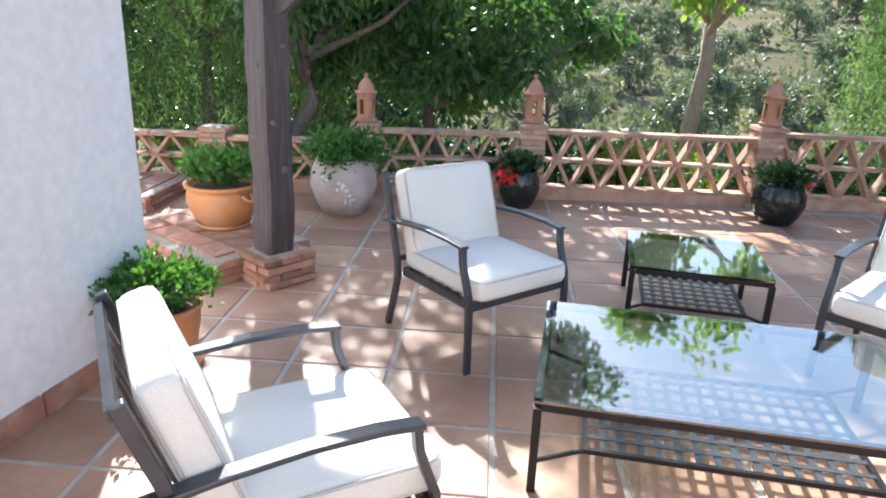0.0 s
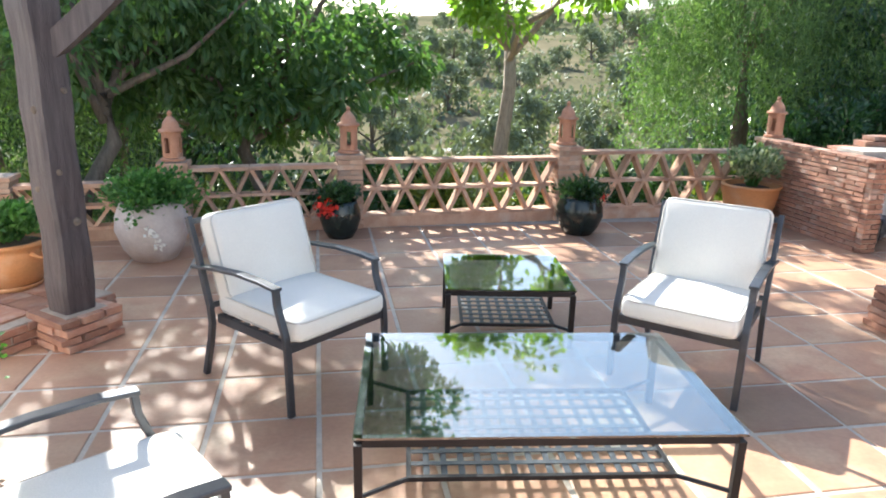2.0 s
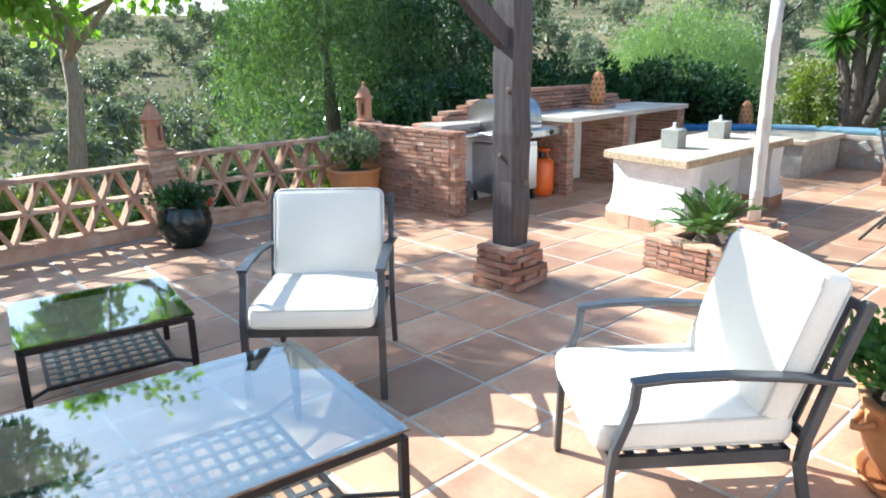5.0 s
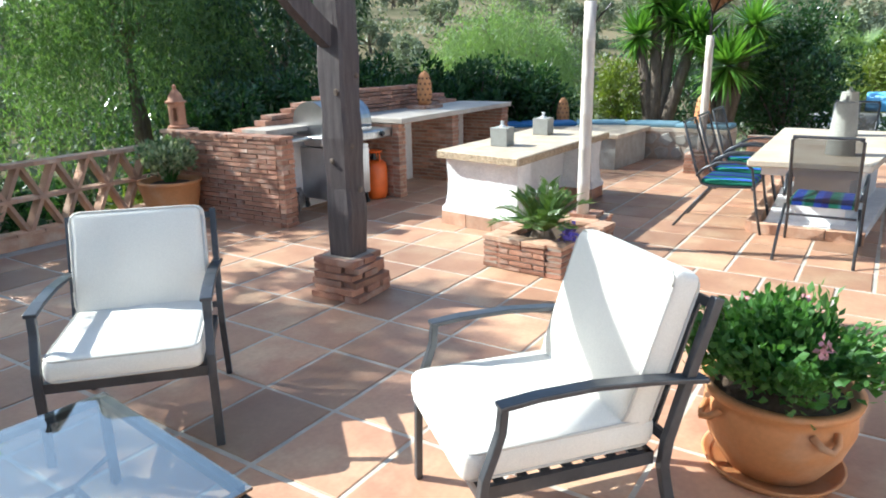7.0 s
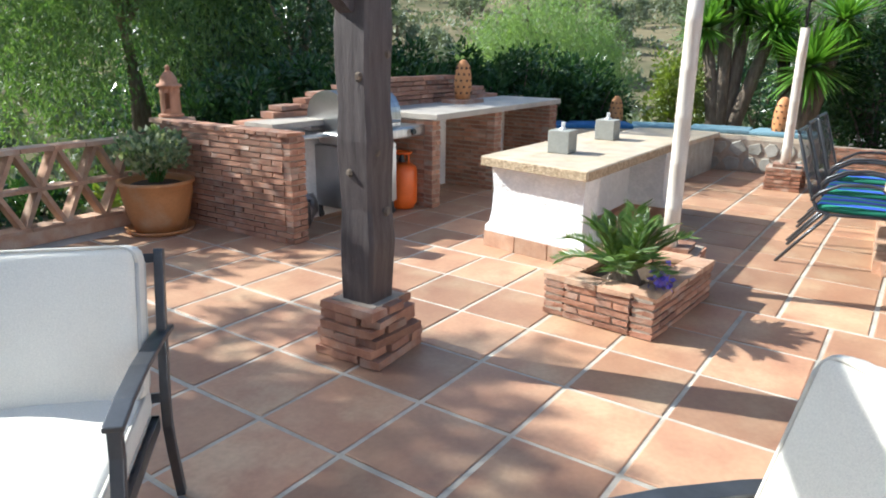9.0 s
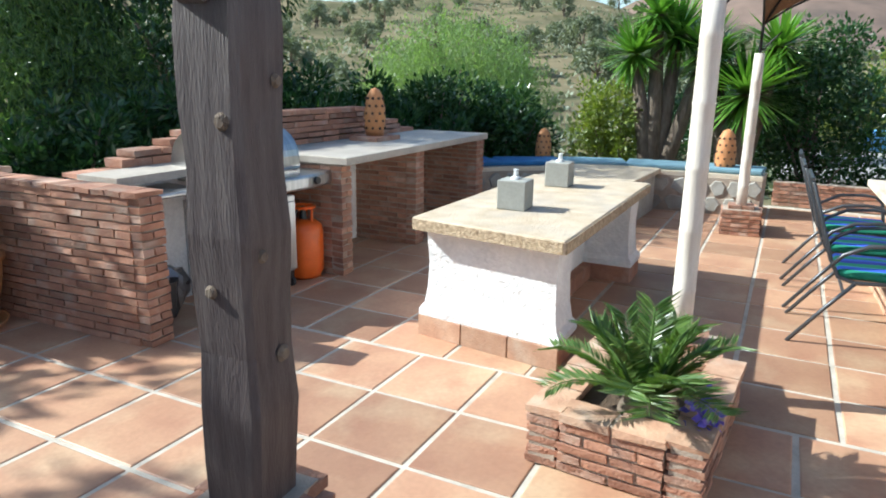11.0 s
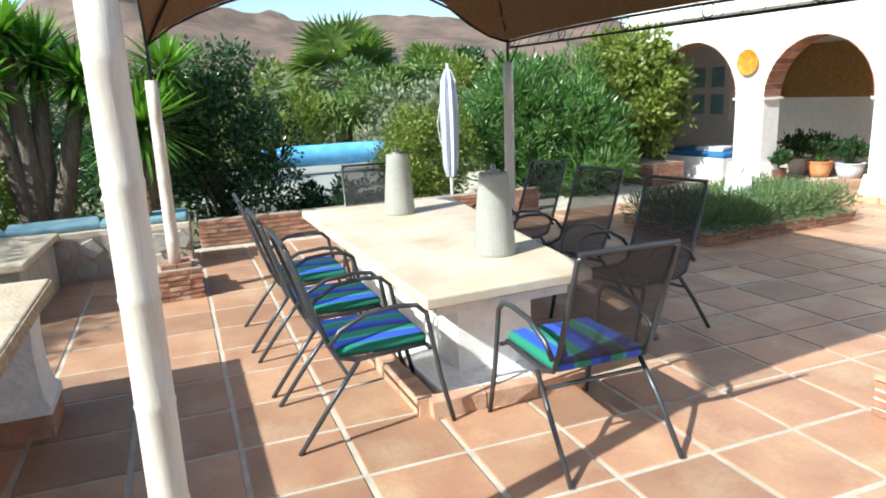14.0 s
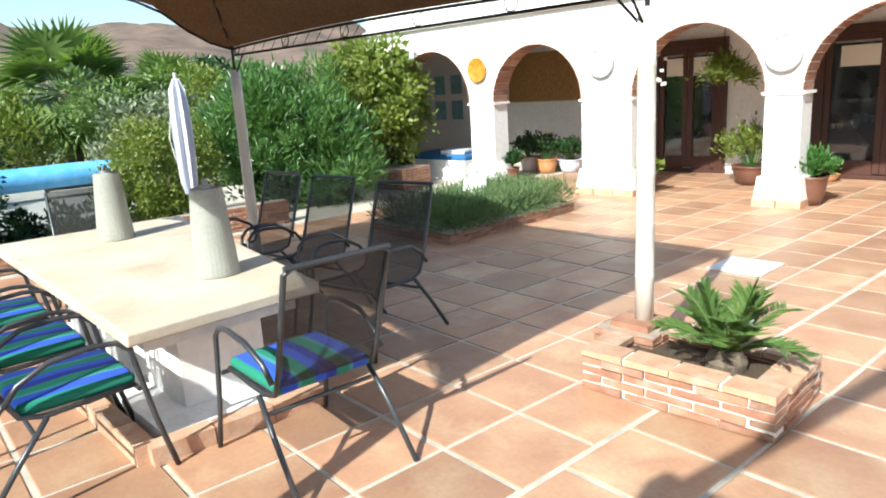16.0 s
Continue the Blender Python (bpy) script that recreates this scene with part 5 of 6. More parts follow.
planter("brick_planter", ((5.69, 2.54), (0.94, 0.68)), 0.25, "low brick planter holding a cycad beside a canopy pole", -4)
planter("brick_planter", ((5.99, -0.98), (0.98, 0.62)), 0.215, "low white-jointed brick planter holding a cycad beside a canopy pole", 5)
for x, y, h in ((6.25, 2.46, 0.25), (6.43, -1.13, 0.22), (10.40, 2.46, 0.26)):
    t = brick_mass("pole_foot", "small stepped brick foot of a canopy pole", "brick foot", [((0, 0, h / 2), (0.36, 0.36, h))], 5, (x, y, 0), group="pole feet")
    BRICK_JOBS.append(("block", t, (0.36, 0.36, h)))
t = brick_mass("pole_foot", "small stepped brick foot of a canopy pole", "brick foot", [((0, 0, 0.1), (0.3, 0.34, 0.2))], 5, (10.72, 2.44, 0), group="pole feet")
BRICK_JOBS.append(("block", t, (0.3, 0.34, 0.2)))
cycad(5.45, 2.50, 0.19, 0.42, "green cycad with arching fronds in a brick planter")
cycad(5.84, -0.98, 0.16, 0.38, "yellowish green cycad with arching fronds in a brick planter")
t = thing("violet_flowers", "small violet flowers at the planter's edge", "flowers", (5.40, 2.25, 0.22))
flowers(t, M_VIOLET, [(0, 0, 0.05), (0.05, 0.03, 0.08), (-0.03, 0.05, 0.02)], 0.05, rng, "")

# ---- dining table ----
tab = thing("stone_dining_table", "long pale stone dining table on a white masonry base", "table")
bm = bmesh.new()
plate(bm, [(7.24, 0.42), (10.0, 0.10), (10.0, 1.43), (7.17, 1.36)], 0.625, 0.685)
bevelled(part("tabletop", bm, M_TABLE_TOP, tab, "pale worn stone tabletop"), 0.012, 3)
bm = bmesh.new()
plate(bm, [(7.36, 0.50), (9.86, 0.22), (9.86, 1.33), (7.32, 1.26)], 0.54, 0.623)
plate(bm, [(7.62, 0.58), (9.55, 0.40), (9.52, 1.12), (7.64, 1.02)], 0.08, 0.545)
part("pedestal", bm, M_WHITE, tab, "whitewashed masonry pedestal")
for k, (xa, ya, xb, yb) in enumerate(((7.36, 0.40, 7.37, 1.30), (7.37, 1.30, 9.83, 1.42))):
    L = math.hypot(xb - xa, yb - ya)
    m = round(L / 0.30)
    for j in range(m):
        bm = bmesh.new()
        u = (j + 0.5) / m
        box(bm, (xa + (xb - xa) * u, ya + (yb - ya) * u, 0.045), (L / m - 0.01, 0.10, 0.09), math.degrees(math.atan2(yb - ya, xb - xa)), jitter=0.003)
        part("foot_tile", bm, M_BRICK_PALE, tab)
bm = bmesh.new()
plate(bm, [(7.38, 0.42), (9.74, 0.22), (9.72, 1.32), (7.40, 1.20)], 0.0, 0.085)
part("foot_slab", bm, M_WHITE_ROUGH, tab)
for x, y in ((7.82, 0.70), (9.42, 0.76)):
    t = thing("cone_lamp", "tall grey cement truncated-cone oil lamp on the stone table", "lamp", (x, y, 0.687), 0, "cement table lamps")
    bm = bmesh.new()
    lathe(bm, [(0, 0), (0.12, 0), (0.122, 0.01), (0.083, 0.455), (0.078, 0.462), (0, 0.462)], 32)
    part("cone", bm, M_CEMENT, t, smooth=False)
    bm = bmesh.new()
    lathe(bm, [(0, 0.462), (0.036, 0.462), (0.034, 0.478), (0.016, 0.482), (0.013, 0.512), (0, 0.515)], 14)
    part("wick_holder", bm, M_CEMENT, t)


def sling_chair(x, y, rz, cushion=True, label=""):
    """A stacking garden chair of grey tube with a black sling; it faces its own -y."""
    t = thing("sling_chair", label, "chair", (x, y, 0), rz, "chairs at the stone dining table")
    W = 0.56
    for s in (-1, 1):
        fx = s * W / 2
        bm = bmesh.new()
        tube(bm, [(fx * 1.02, -0.36, 0), (fx, -0.30, 0.25), (fx, -0.255, 0.50), (fx, -0.24, 0.585), (fx, -0.19, 0.63), (fx, -0.10, 0.64), (fx, 0.06, 0.625), (fx * 0.96, 0.18, 0.56), (fx * 0.94, 0.235, 0.49)], 0.0125, 8)
        part("arm_and_front_leg", bm, M_METAL, t, smooth=True)
        bm = bmesh.new()
        tube(bm, [(fx * 1.0, 0.41, 0), (fx * 0.98, 0.23, 0.24), (fx * 0.94, 0.10, 0.40)], 0.0125, 8)
        part("back_leg", bm, M_METAL, t, smooth=True)
        bm = bmesh.new()
        tube(bm, [(s * 0.235, -0.245, 0.415), (s * 0.235, 0.10, 0.395), (s * 0.235, 0.19, 0.42), (s * 0.235, 0.24, 0.52), (s * 0.235, 0.38, 0.95), (s * 0.20, 0.39, 0.975)], 0.012, 8)
        part("side_rail", bm, M_METAL, t, smooth=True)
    for a, b, r in (((-0.235, 0.39, 0.975), (0.235, 0.39, 0.975), 0.012), ((-0.27, -0.255, 0.40), (0.27, -0.255, 0.40), 0.011), ((-0.25, 0.15, 0.33), (0.25, 0.15, 0.33), 0.010)):
        bm = bmesh.new()
        rod(bm, a, b, r)
        part("cross_bar", bm, M_METAL, t)
    bm = bmesh.new()
    line = [(-0.245, 0.412), (-0.1, 0.398), (0.09, 0.392), (0.18, 0.418), (0.235, 0.50), (0.30, 0.73), (0.38, 0.96)]
    a = [[bm.verts.new((s * 0.225, yy, zz)) for yy, zz in line] for s in (-1, 1)]
    for k in range(len(line) - 1):
        bm.faces.new((a[0][k], a[1][k], a[1][k + 1], a[0][k + 1]))
    part("sling", bm, M_SLING, t, "black woven sling")
    if cushion:
        bm = bmesh.new()
        soft_box(bm, (0, -0.03, 0.437), (0.46, 0.46, 0.055), 0.024, puff=0.012)
        part("seat_pad", bm, M_STRIPE, t, "blue and green striped seat pad", smooth=True)
    return t


SC = "grey tube garden chair with black sling"
sling_chair(6.92, 0.72, 90, True, SC + " and pad, by itself")
first = sling_chair(7.55, 1.57, 1, True, SC + " and pad at the table")
copy_thing(first, pose(8.24, 1.60, 0, 0, 0, 1))
copy_thing(first, pose(8.98, 1.62, 0, 0, 0, -1))
other = sling_chair(7.92, -0.36, 194, False, SC + " without a pad")
copy_thing(other, pose(8.75, -0.30, 0, 0, 0, 191))
copy_thing(other, pose(9.46, -0.24, 0, 0, 0, 188))
copy_thing(other, pose(10.10, 0.76, 0, 0, 0, -96))

# ---- porch and garden things ----
def wall_plate(xl, z, r, mat, label):
    t = thing("wall_plate", label, "wall plate", group="wall plates")
    t.matrix_world = ARC @ pose(xl, 0.012, z, -90, 0, 0)
    bm = bmesh.new()
    lathe(bm, [(0, 0.02), (r * 0.5, 0.02), (r * 0.62, 0.022), (r * 0.9, 0.045), (r, 0.05), (r, 0.04), (r * 0.6, 0.005), (0, 0.004)], 40)
    for v in bm.verts:
        v.co.z = -v.co.z
    bmesh.ops.recalc_face_normals(bm, faces=bm.faces)
    p = part("plate_body", bm, mat, t, smooth=True)
    p.rotation_euler = (math.pi, 0, 0)
    bm = bmesh.new()
    lathe(bm, [(r * 0.92, 0.050), (r * 1.0, 0.056), (r * 1.02, 0.048), (r * 0.94, 0.044)], 40)
    part("rim", bm, mat, t, smooth=True).rotation_euler = (math.pi, 0, 0)
    for v in (0.35, 0.55):
        bm = bmesh.new()
        lathe(bm, [(r * v, 0.02), (r * v + 0.012, 0.027), (r * v + 0.024, 0.022)], 32)
        part("painted_ring", bm, M_PLATE_ORANGE if mat is M_PLATE_ORANGE else M_CUSHION, t).rotation_euler = (math.pi, 0, 0)


wall_plate(4.64, 1.84, 0.19, M_PLATE_ORANGE, "orange and yellow painted ceramic plate on the arcade column")
wall_plate(2.38, 1.80, 0.20, M_PLATE_WHITE, "white and grey patterned ceramic plate on the arcade column")
wall_plate(0.03, 1.76, 0.215, M_PLATE_WHITE, "large white ringed ceramic plate on the arcade column")

t = thing("reed_blind", "brown woven reed panel on the porch's back wall", "wall hanging")
t.matrix_world = ARC
bm = bmesh.new()
box(bm, (5.25, -2.575, 1.70), (1.8, 0.03, 0.92))
part("reed_panel", bm, M_REED, t)
win = structure("window_1", bmesh.new(), M_WHITE, "six small teal panes in a white frame on the back wall")
win.matrix_world = ARC
bm = bmesh.new()
box(bm, (8.1, -2.585, 1.38), (1.62, 0.04, 1.16))
part("window_frame", bm, M_WHITE, win)
for i in range(3):
    for j in range(2):
        bm = bmesh.new()
        box(bm, (7.6 + i * 0.5, -2.56, 1.12 + j * 0.54), (0.32, 0.02, 0.40))
        part("pane", bm, M_TEAL, win, "teal pane")
t = thing("daybed", "white masonry daybed with blue cushions under the first arch", "daybed")
t.matrix_world = ARC
bm = bmesh.new()
box(bm, (6.1, -0.75, 0.17), (1.6, 0.95, 0.34))
part("masonry_base", bm, M_WHITE, t)
bm = bmesh.new()
soft_box(bm, (6.1, -0.75, 0.385), (1.56, 0.9, 0.09), 0.03)
part("mattress", bm, M_CUSH_ROYAL, t, "royal blue mattress", smooth=True)
bm = bmesh.new()
soft_box(bm, (5.8, -0.62, 0.46), (0.5, 0.4, 0.09), 0.03, 15)
part("towel", bm, M_FABRIC_WHITE, t, "folded white towel", smooth=True)
t = thing("wall_lamp", "small dark iron lantern on the porch wall", "wall lamp")
t.matrix_world = ARC
bm = bmesh.new()
box(bm, (3.95, -2.50, 2.0), (0.12, 0.12, 0.22))
box(bm, (3.95, -2.56, 2.13), (0.03, 0.06, 0.03))
part("lamp_case", bm, M_BLACK_METAL, t)
t = thing("hanging_fern", "green fern hanging in the third arch", "hanging plant")
t.matrix_world = ARC @ pose(1.1, -0.9, 1.53)
rng = np.random.default_rng(5)
frond_plant(t, "foliage", L_YELLOW, 0.0, 0.42, 0.24, 1500, rng, leaf=0.09, width=0.03, droop=1.6)
bm = bmesh.new()
rod(bm, (0, 0, 0.05), (0, 0, 1.04), 0.006, seg=5)
part("chain", bm, M_BLACK_METAL, t)
t = thing("wind_chime", "pale shell chime hanging under the arch", "ornament")
t.matrix_world = ARC @ pose(1.72, -0.35, 1.62)
bm = bmesh.new()
for k in range(14):
    box(bm, (random.uniform(-0.1, 0.1), random.uniform(-0.1, 0.1), random.uniform(-0.2, 0.25)), (0.035, 0.035, 0.04), random.uniform(0, 90))
rod(bm, (0, 0, 0.2), (0, 0, 0.58), 0.003, seg=4)
part("shell", bm, M_CUSHION, t, kind="stuff")

PORCH = [(4.36, -0.36, 0.15, 0.26, M_POT_BROWN, 0.22, L_HEDGE, "brown pot with a leafy plant beside the column"),
         (5.0, -1.71, 0.19, 0.28, M_POT_WHITE, 0.34, L_DARK, "white pot with dark foliage by the porch wall"),
         (4.58, -1.66, 0.2, 0.26, M_POT, 0.34, L_DARK, "terracotta pot with dark foliage by the porch wall"),
         (4.21, -1.87, 0.22, 0.24, M_FABRIC_WHITE, 0.30, L_HEDGE, "white ceramic bowl with a broad-leaved plant"),
         (1.88, -0.30, 0.13, 0.26, M_POT_BROWN, 0.20, L_YELLOW, "brown pot with yellow-green plant behind the column"),
         (0.95, -1.62, 0.27, 0.27, M_POT_BROWN, 0.52, L_YELLOW, "wide dark brown bowl with an arching palm"),
         (-0.22, -0.32, 0.19, 0.34, M_POT_BROWN, 0.26, L_GERANIUM, "tall brown pot with a light green shrub by the column"),
         (0.15, -2.25, 0.16, 0.10, M_POT, 0.14, L_GERANIUM, "shallow terracotta bowl by the porch door")]
for xl, yl, r, h, m, spread, leaf, label in PORCH:
    w = ARC @ Vector((xl, yl, 0))
    t = pot(w.x, w.y, 0.0, r, h, m, label, "taper")
    frond_plant(t, "foliage", leaf, h, spread, spread * 1.15, 900, rng, leaf=0.08, width=0.04, droop=0.5, stems=26)

t = thing("drain_cover", "white square drain cover set in the terracotta floor", "drain cover", (6.89, -3.35, 0), 2)
bm = bmesh.new()
box(bm, (0, 0, 0.009), (0.44, 0.46, 0.012))
part("cover", bm, M_WHITE_PLASTIC, t)

bed = brick_mass("herb_bed", "low brick-edged bed filled with clipped grey-green herbs", "flower bed", [((0, 0, 0.06), (1.25, 2.2, 0.12))], 4, (10.25, -3.5, 0))
BRICK_JOBS.append(("block", bed, (1.25, 2.2, 0.12)))
cs, ws = clumps(rng, [(x, y, 0.22) for x in np.arange(-0.5, 0.55, 0.2) for y in np.arange(-1.0, 1.05, 0.2)], [0.22] * 70, 420, 0.4)
cs[:, 2] = np.abs(cs[:, 2] - 0.1) + 0.1
leaf_cards("herb", cs, ws + np.array([0, 0, 0.7]), 0.06, 0.013, L_HERB, bed, "clipped grey-green herbs", rng, kind="stuff")
t = thing("garden_statue", "small white painted stone figure standing in the herb bed", "statue", (10.42, -3.62, 0.2))
bm = bmesh.new()
lathe(bm, [(0, 0), (0.13, 0), (0.15, 0.12), (0.12, 0.27), (0.05, 0.33), (0.075, 0.38), (0.07, 0.44), (0, 0.48)], 18)
for x in (-0.11, 0.11):
    rod(bm, (x, -0.05, 0.30), (x * 0.6, -0.14, 0.14), 0.04, 0.03, 8)
part("figure", bm, M_WHITE_ROUGH, t, smooth=True)

t = thing("closed_parasol", "closed white and grey garden parasol tied with a cord", "parasol", (12.75, -1.02, 0), 0)
bm = bmesh.new()
n = 16
rings = []
for z, r in ((0.5, 0.05), (0.65, 0.08), (0.95, 0.09), (1.25, 0.095), (1.5, 0.09), (1.75, 0.075), (1.88, 0.03)):
    rings.append([bm.verts.new((r * (1 + 0.35 * (-1) ** k) * math.cos(2 * math.pi * k / n), r * (1 + 0.35 * (-1) ** k) * math.sin(2 * math.pi * k / n), z)) for k in range(n)])
for a, b in zip(rings, rings[1:]):
    for k in range(n):
        bm.faces.new((a[k], a[(k + 1) % n], b[(k + 1) % n], b[k]))
bm.faces.new(rings[-1])
part("canvas", bm, M_FABRIC_WHITE, t)
bm = bmesh.new()
rod(bm, (0, 0, 0), (0, 0, 1.95), 0.02)
part("pole", bm, M_WHITE_PLASTIC, t)
bm = bmesh.new()
lathe(bm, [(0, 0), (0.22, 0), (0.2, 0.06), (0.05, 0.08), (0, 0.08)], 24)
part("base", bm, M_CEMENT, t)
bm = bmesh.new()
tube(bm, [(0.05, 0.09, 1.5), (0.02, 0.16, 1.2), (0.0, 0.13, 0.95), (0.0, 0.06, 0.8)], 0.006, 5)
part("cord", bm, M_WHITE_PLASTIC, t)

t = brick_mass("low_garden_wall", "low brick wall edging the planted bed by the pool", "wall", [((0, 0, 0.15), (0.16, 4.3, 0.30))], 0, (12.42, 0.05, 0))
BRICK_JOBS.append(("block", t, (0.16, 4.3, 0.30)))
t = thing("pool_cover_roller", "rolled bright blue bubble pool cover on its reel", "pool cover", (17.6, -0.4, -0.12), 0)
bm = bmesh.new()
lathe(bm, [(0, -1.25), (0.19, -1.25), (0.205, -0.8), (0.2, -0.2), (0.21, 0.3), (0.2, 0.9), (0.19, 1.25), (0, 1.25)], 20, wobble=0.03)
bmesh.ops.transform(bm, matrix=pose(0, 0, 0.62, 90, 0, 0), verts=bm.verts)
part("rolled_cover", bm, M_BLUE, t, smooth=True)
bm = bmesh.new()
for s in (-1, 1):
    rod(bm, (-0.2, s * 1.35, -0.1), (0, s * 1.35, 0.62), 0.02)
    rod(bm, (0.2, s * 1.35, -0.1), (0, s * 1.35, 0.62), 0.02)
rod(bm, (0, -1.4, 0.62), (0, 1.4, 0.62), 0.02)
part("reel_frame", bm, M_STEEL, t)
bm = bmesh.new()
plate(bm, [(14.6, -1.8), (19.5, -1.8), (19.5, 2.2), (14.6, 2.2)], -0.13, 0.12)
structure("pavement", bm, M_CEMENT, "pale pool surround")


# ---- trees and shrubs ----
BARK_NOW = [M_BARK]


def trunk(parent, pts, r0, r1, name="trunk"):
    bm = bmesh.new()
    n = len(pts)
    tube(bm, pts, [r0 + (r1 - r0) * k / (n - 1) for k in range(n)], 9)
    return part(name, bm, BARK_NOW[0], parent, smooth=True)


def broadleaf(name, label, base, top, crown, radii, count, leaf, width, mat, seed, clump=0.55, limbs=7, droop=0.0, tr=0.13, cat="tree", shade_clumps=()):
    """A tree: trunk, limbs, and a crown of leafy clumps with gaps, plus any clumps added for shade."""
    rg = np.random.default_rng(seed)
    t = thing(name, label, cat, tuple(base))
    b, top, crown = np.array(base, float), np.array(top, float) - base, np.array(crown, float) - base
    bend = rg.normal(size=3) * 0.12
    bend[2] = 0
    trunk(t, [(0, 0, -0.3), top * 0.35 + bend, top * 0.7 - bend * 0.5, top], tr, tr * 0.6)
    n = max(6, int(count / 130))
    cen, rad = [], []
    while len(cen) < n:
        p = rg.normal(size=3)
        p = p / np.linalg.norm(p) * rg.uniform(0.25, 1.0) ** 0.6
        c = crown + p * np.array(radii)
        cen.append(c)
        rad.append(clump * rg.uniform(0.6, 1.25))
    for hc, hr, m in shade_clumps:
        for _ in range(m):
            p = rg.normal(size=3)
            p = p / np.linalg.norm(p) * rg.uniform(0.1, 1.0) ** 0.5
            cen.append(np.array(hc) - b + p * np.array(hr))
            rad.append(clump * rg.uniform(0.8, 1.3))
    for k in range(limbs):
        c = cen[k] if k % 2 else cen[-1 - k]
        mid = (top + c) / 2 + rg.normal(size=3) * 0.15
        trunk(t, [top * rg.uniform(0.75, 1.0), mid, c], tr * 0.42, 0.012, "limb")
    cs, ws = clumps(rg, cen, rad, count // n, 0.3)
    ws = ws * 0.8 + rg.normal(size=ws.shape) * 0.5
    ws[:, 2] -= 0.55 + droop
    leaf_cards("crown", cs, ws, leaf, width, mat, t, "", rg)
    return t


def weeping(name, label, base, top, crown, radii, strands, per, mat, seed, tr=0.16, leaf=0.10, width=0.022):
    """A tree whose fine leaves hang in long strands."""
    rg = np.random.default_rng(seed)
    t = thing(name, label, "tree", tuple(base))
    top, crown = np.array(top, float) - base, np.array(crown, float) - base
    trunk(t, [(0, 0, -0.3), top * 0.5 + np.array([0.1, 0.05, 0]), top], tr, tr * 0.55)
    cs, ws = [], []
    for k in range(strands):
        p = rg.normal(size=3)
        p /= np.linalg.norm(p)
        p[2] = abs(p[2]) * 0.9 - 0.25
        start = crown + p * np.array(radii) * rg.uniform(0.55, 1.0)
        L = rg.uniform(0.5, 1.5) * radii[2] * 0.65
        if k < 9:
            trunk(t, [top * 0.9, (top + start) / 2 + np.array([0, 0, 0.3]), start], tr * 0.35, 0.012, "limb")
        s = np.linspace(0, 1, per)[:, None]
        sway = rg.normal(size=3) * 0.12
        line = start + np.array([p[0] * 0.25, p[1] * 0.25, 0]) * s + sway * s * s + np.array([0, 0, -1.0]) * L * s
        line = line + rg.normal(size=(per, 3)) * 0.05
        cs.append(line)
        w = rg.normal(size=(per, 3)) * 0.55
        w[:, 2] -= 0.75
        ws.append(w)
    leaf_cards("crown", np.concatenate(cs), np.concatenate(ws), leaf, width, mat, t, "", rg)
    return t


def shrub(name, label, c, radii, count, leaf, width, mat, seed, clump=0.28, up=0.3, ground=0.0, cat="shrub"):
    rg = np.random.default_rng(seed)
    t = thing(name, label, cat, (c[0], c[1], ground))
    n = max(8, count // 110)
    cen, rad = [], []
    for k in range(n):
        p = rg.normal(size=3)
        p = p / np.linalg.norm(p) * rg.uniform(0.45, 1.0)
        q = np.array([0, 0, c[2] - ground]) + p * np.array(radii)
        q[2] = max(0.08, q[2])
        cen.append(q)
        rad.append(clump * rg.uniform(0.7, 1.3))
    bm = bmesh.new()
    for k in range(min(n, 14)):
        tube(bm, [(0.15 * rg.normal(), 0.15 * rg.normal(), 0), cen[k] * 0.55, cen[k]], [0.03, 0.018, 0.008], 5)
    part("branch", bm, M_BARK, t, kind="stuff")
    cs, ws = clumps(rg, cen, rad, count // n, 0.35)
    cs[:, 2] = np.maximum(cs[:, 2], 0.03)
    ws = ws + rg.normal(size=ws.shape) * 0.35
    ws[:, 2] += up
    leaf_cards("foliage", cs, ws, leaf * 1.2, width * 1.35, mat, t, "", rg)
    return t


# The upper clumps are added out of view, set to shade the sitting corner's floor.
broadleaf("mulberry_tree", "broad-leaved mulberry tree with a dense dark green crown beyond the fence", (-0.75, 10.1, ground_z(-0.75, 10.1)), (-0.6, 10.1, 0.8), (-0.65, 10.1, 1.6), (2.5, 1.5, 1.0), 13500, 0.17, 0.082, L_MULBERRY, 3, 0.42, 10, 0.2, shade_clumps=[((-2.0, 10.0, 3.9), (2.0, 1.0, 0.7), 16), ((-1.3, 10.0, 5.0), (3.0, 0.9, 1.0), 44), ((0.9, 10.0, 4.4), (1.7, 0.8, 0.7), 24), ((1.0, 10.0, 5.4), (1.6, 0.8, 0.6), 8)])
BARK_NOW[0] = M_BARK_PALE
broadleaf("mulberry_tree", "slender forked tree with sparse sunlit yellow-green leaves beyond the fence", (3.3, 10.5, ground_z(3.3, 10.5)), (3.3, 10.5, 2.1), (3.45, 10.4, 2.9), (1.7, 1.1, 1.05), 2600, 0.17, 0.10, L_MULBERRY_SUNLIT, 4, 0.45, 9, 0.2, tr=0.14)
BARK_NOW[0] = M_BARK
broadleaf("mulberry_tree", "mulberry tree overhanging the terrace fence with drooping leaves", (-2.4, 8.7, ground_z(-2.4, 8.7)), (-2.2, 8.8, 1.2), (-2.0, 9.2, 2.6), (2.0, 1.3, 1.4), 6500, 0.16, 0.068, L_MULBERRY, 8, 0.5, 8, 0.3)
weeping("pepper_tree", "weeping pepper tree with fine hanging light green leaves", (-4.4, 10.3, ground_z(-4.4, 10.3)), (-4.2, 10.3, 1.5), (-4.2, 10.2, 1.9), (2.3, 1.6, 2.8), 900, 30, L_PEPPER, 21)
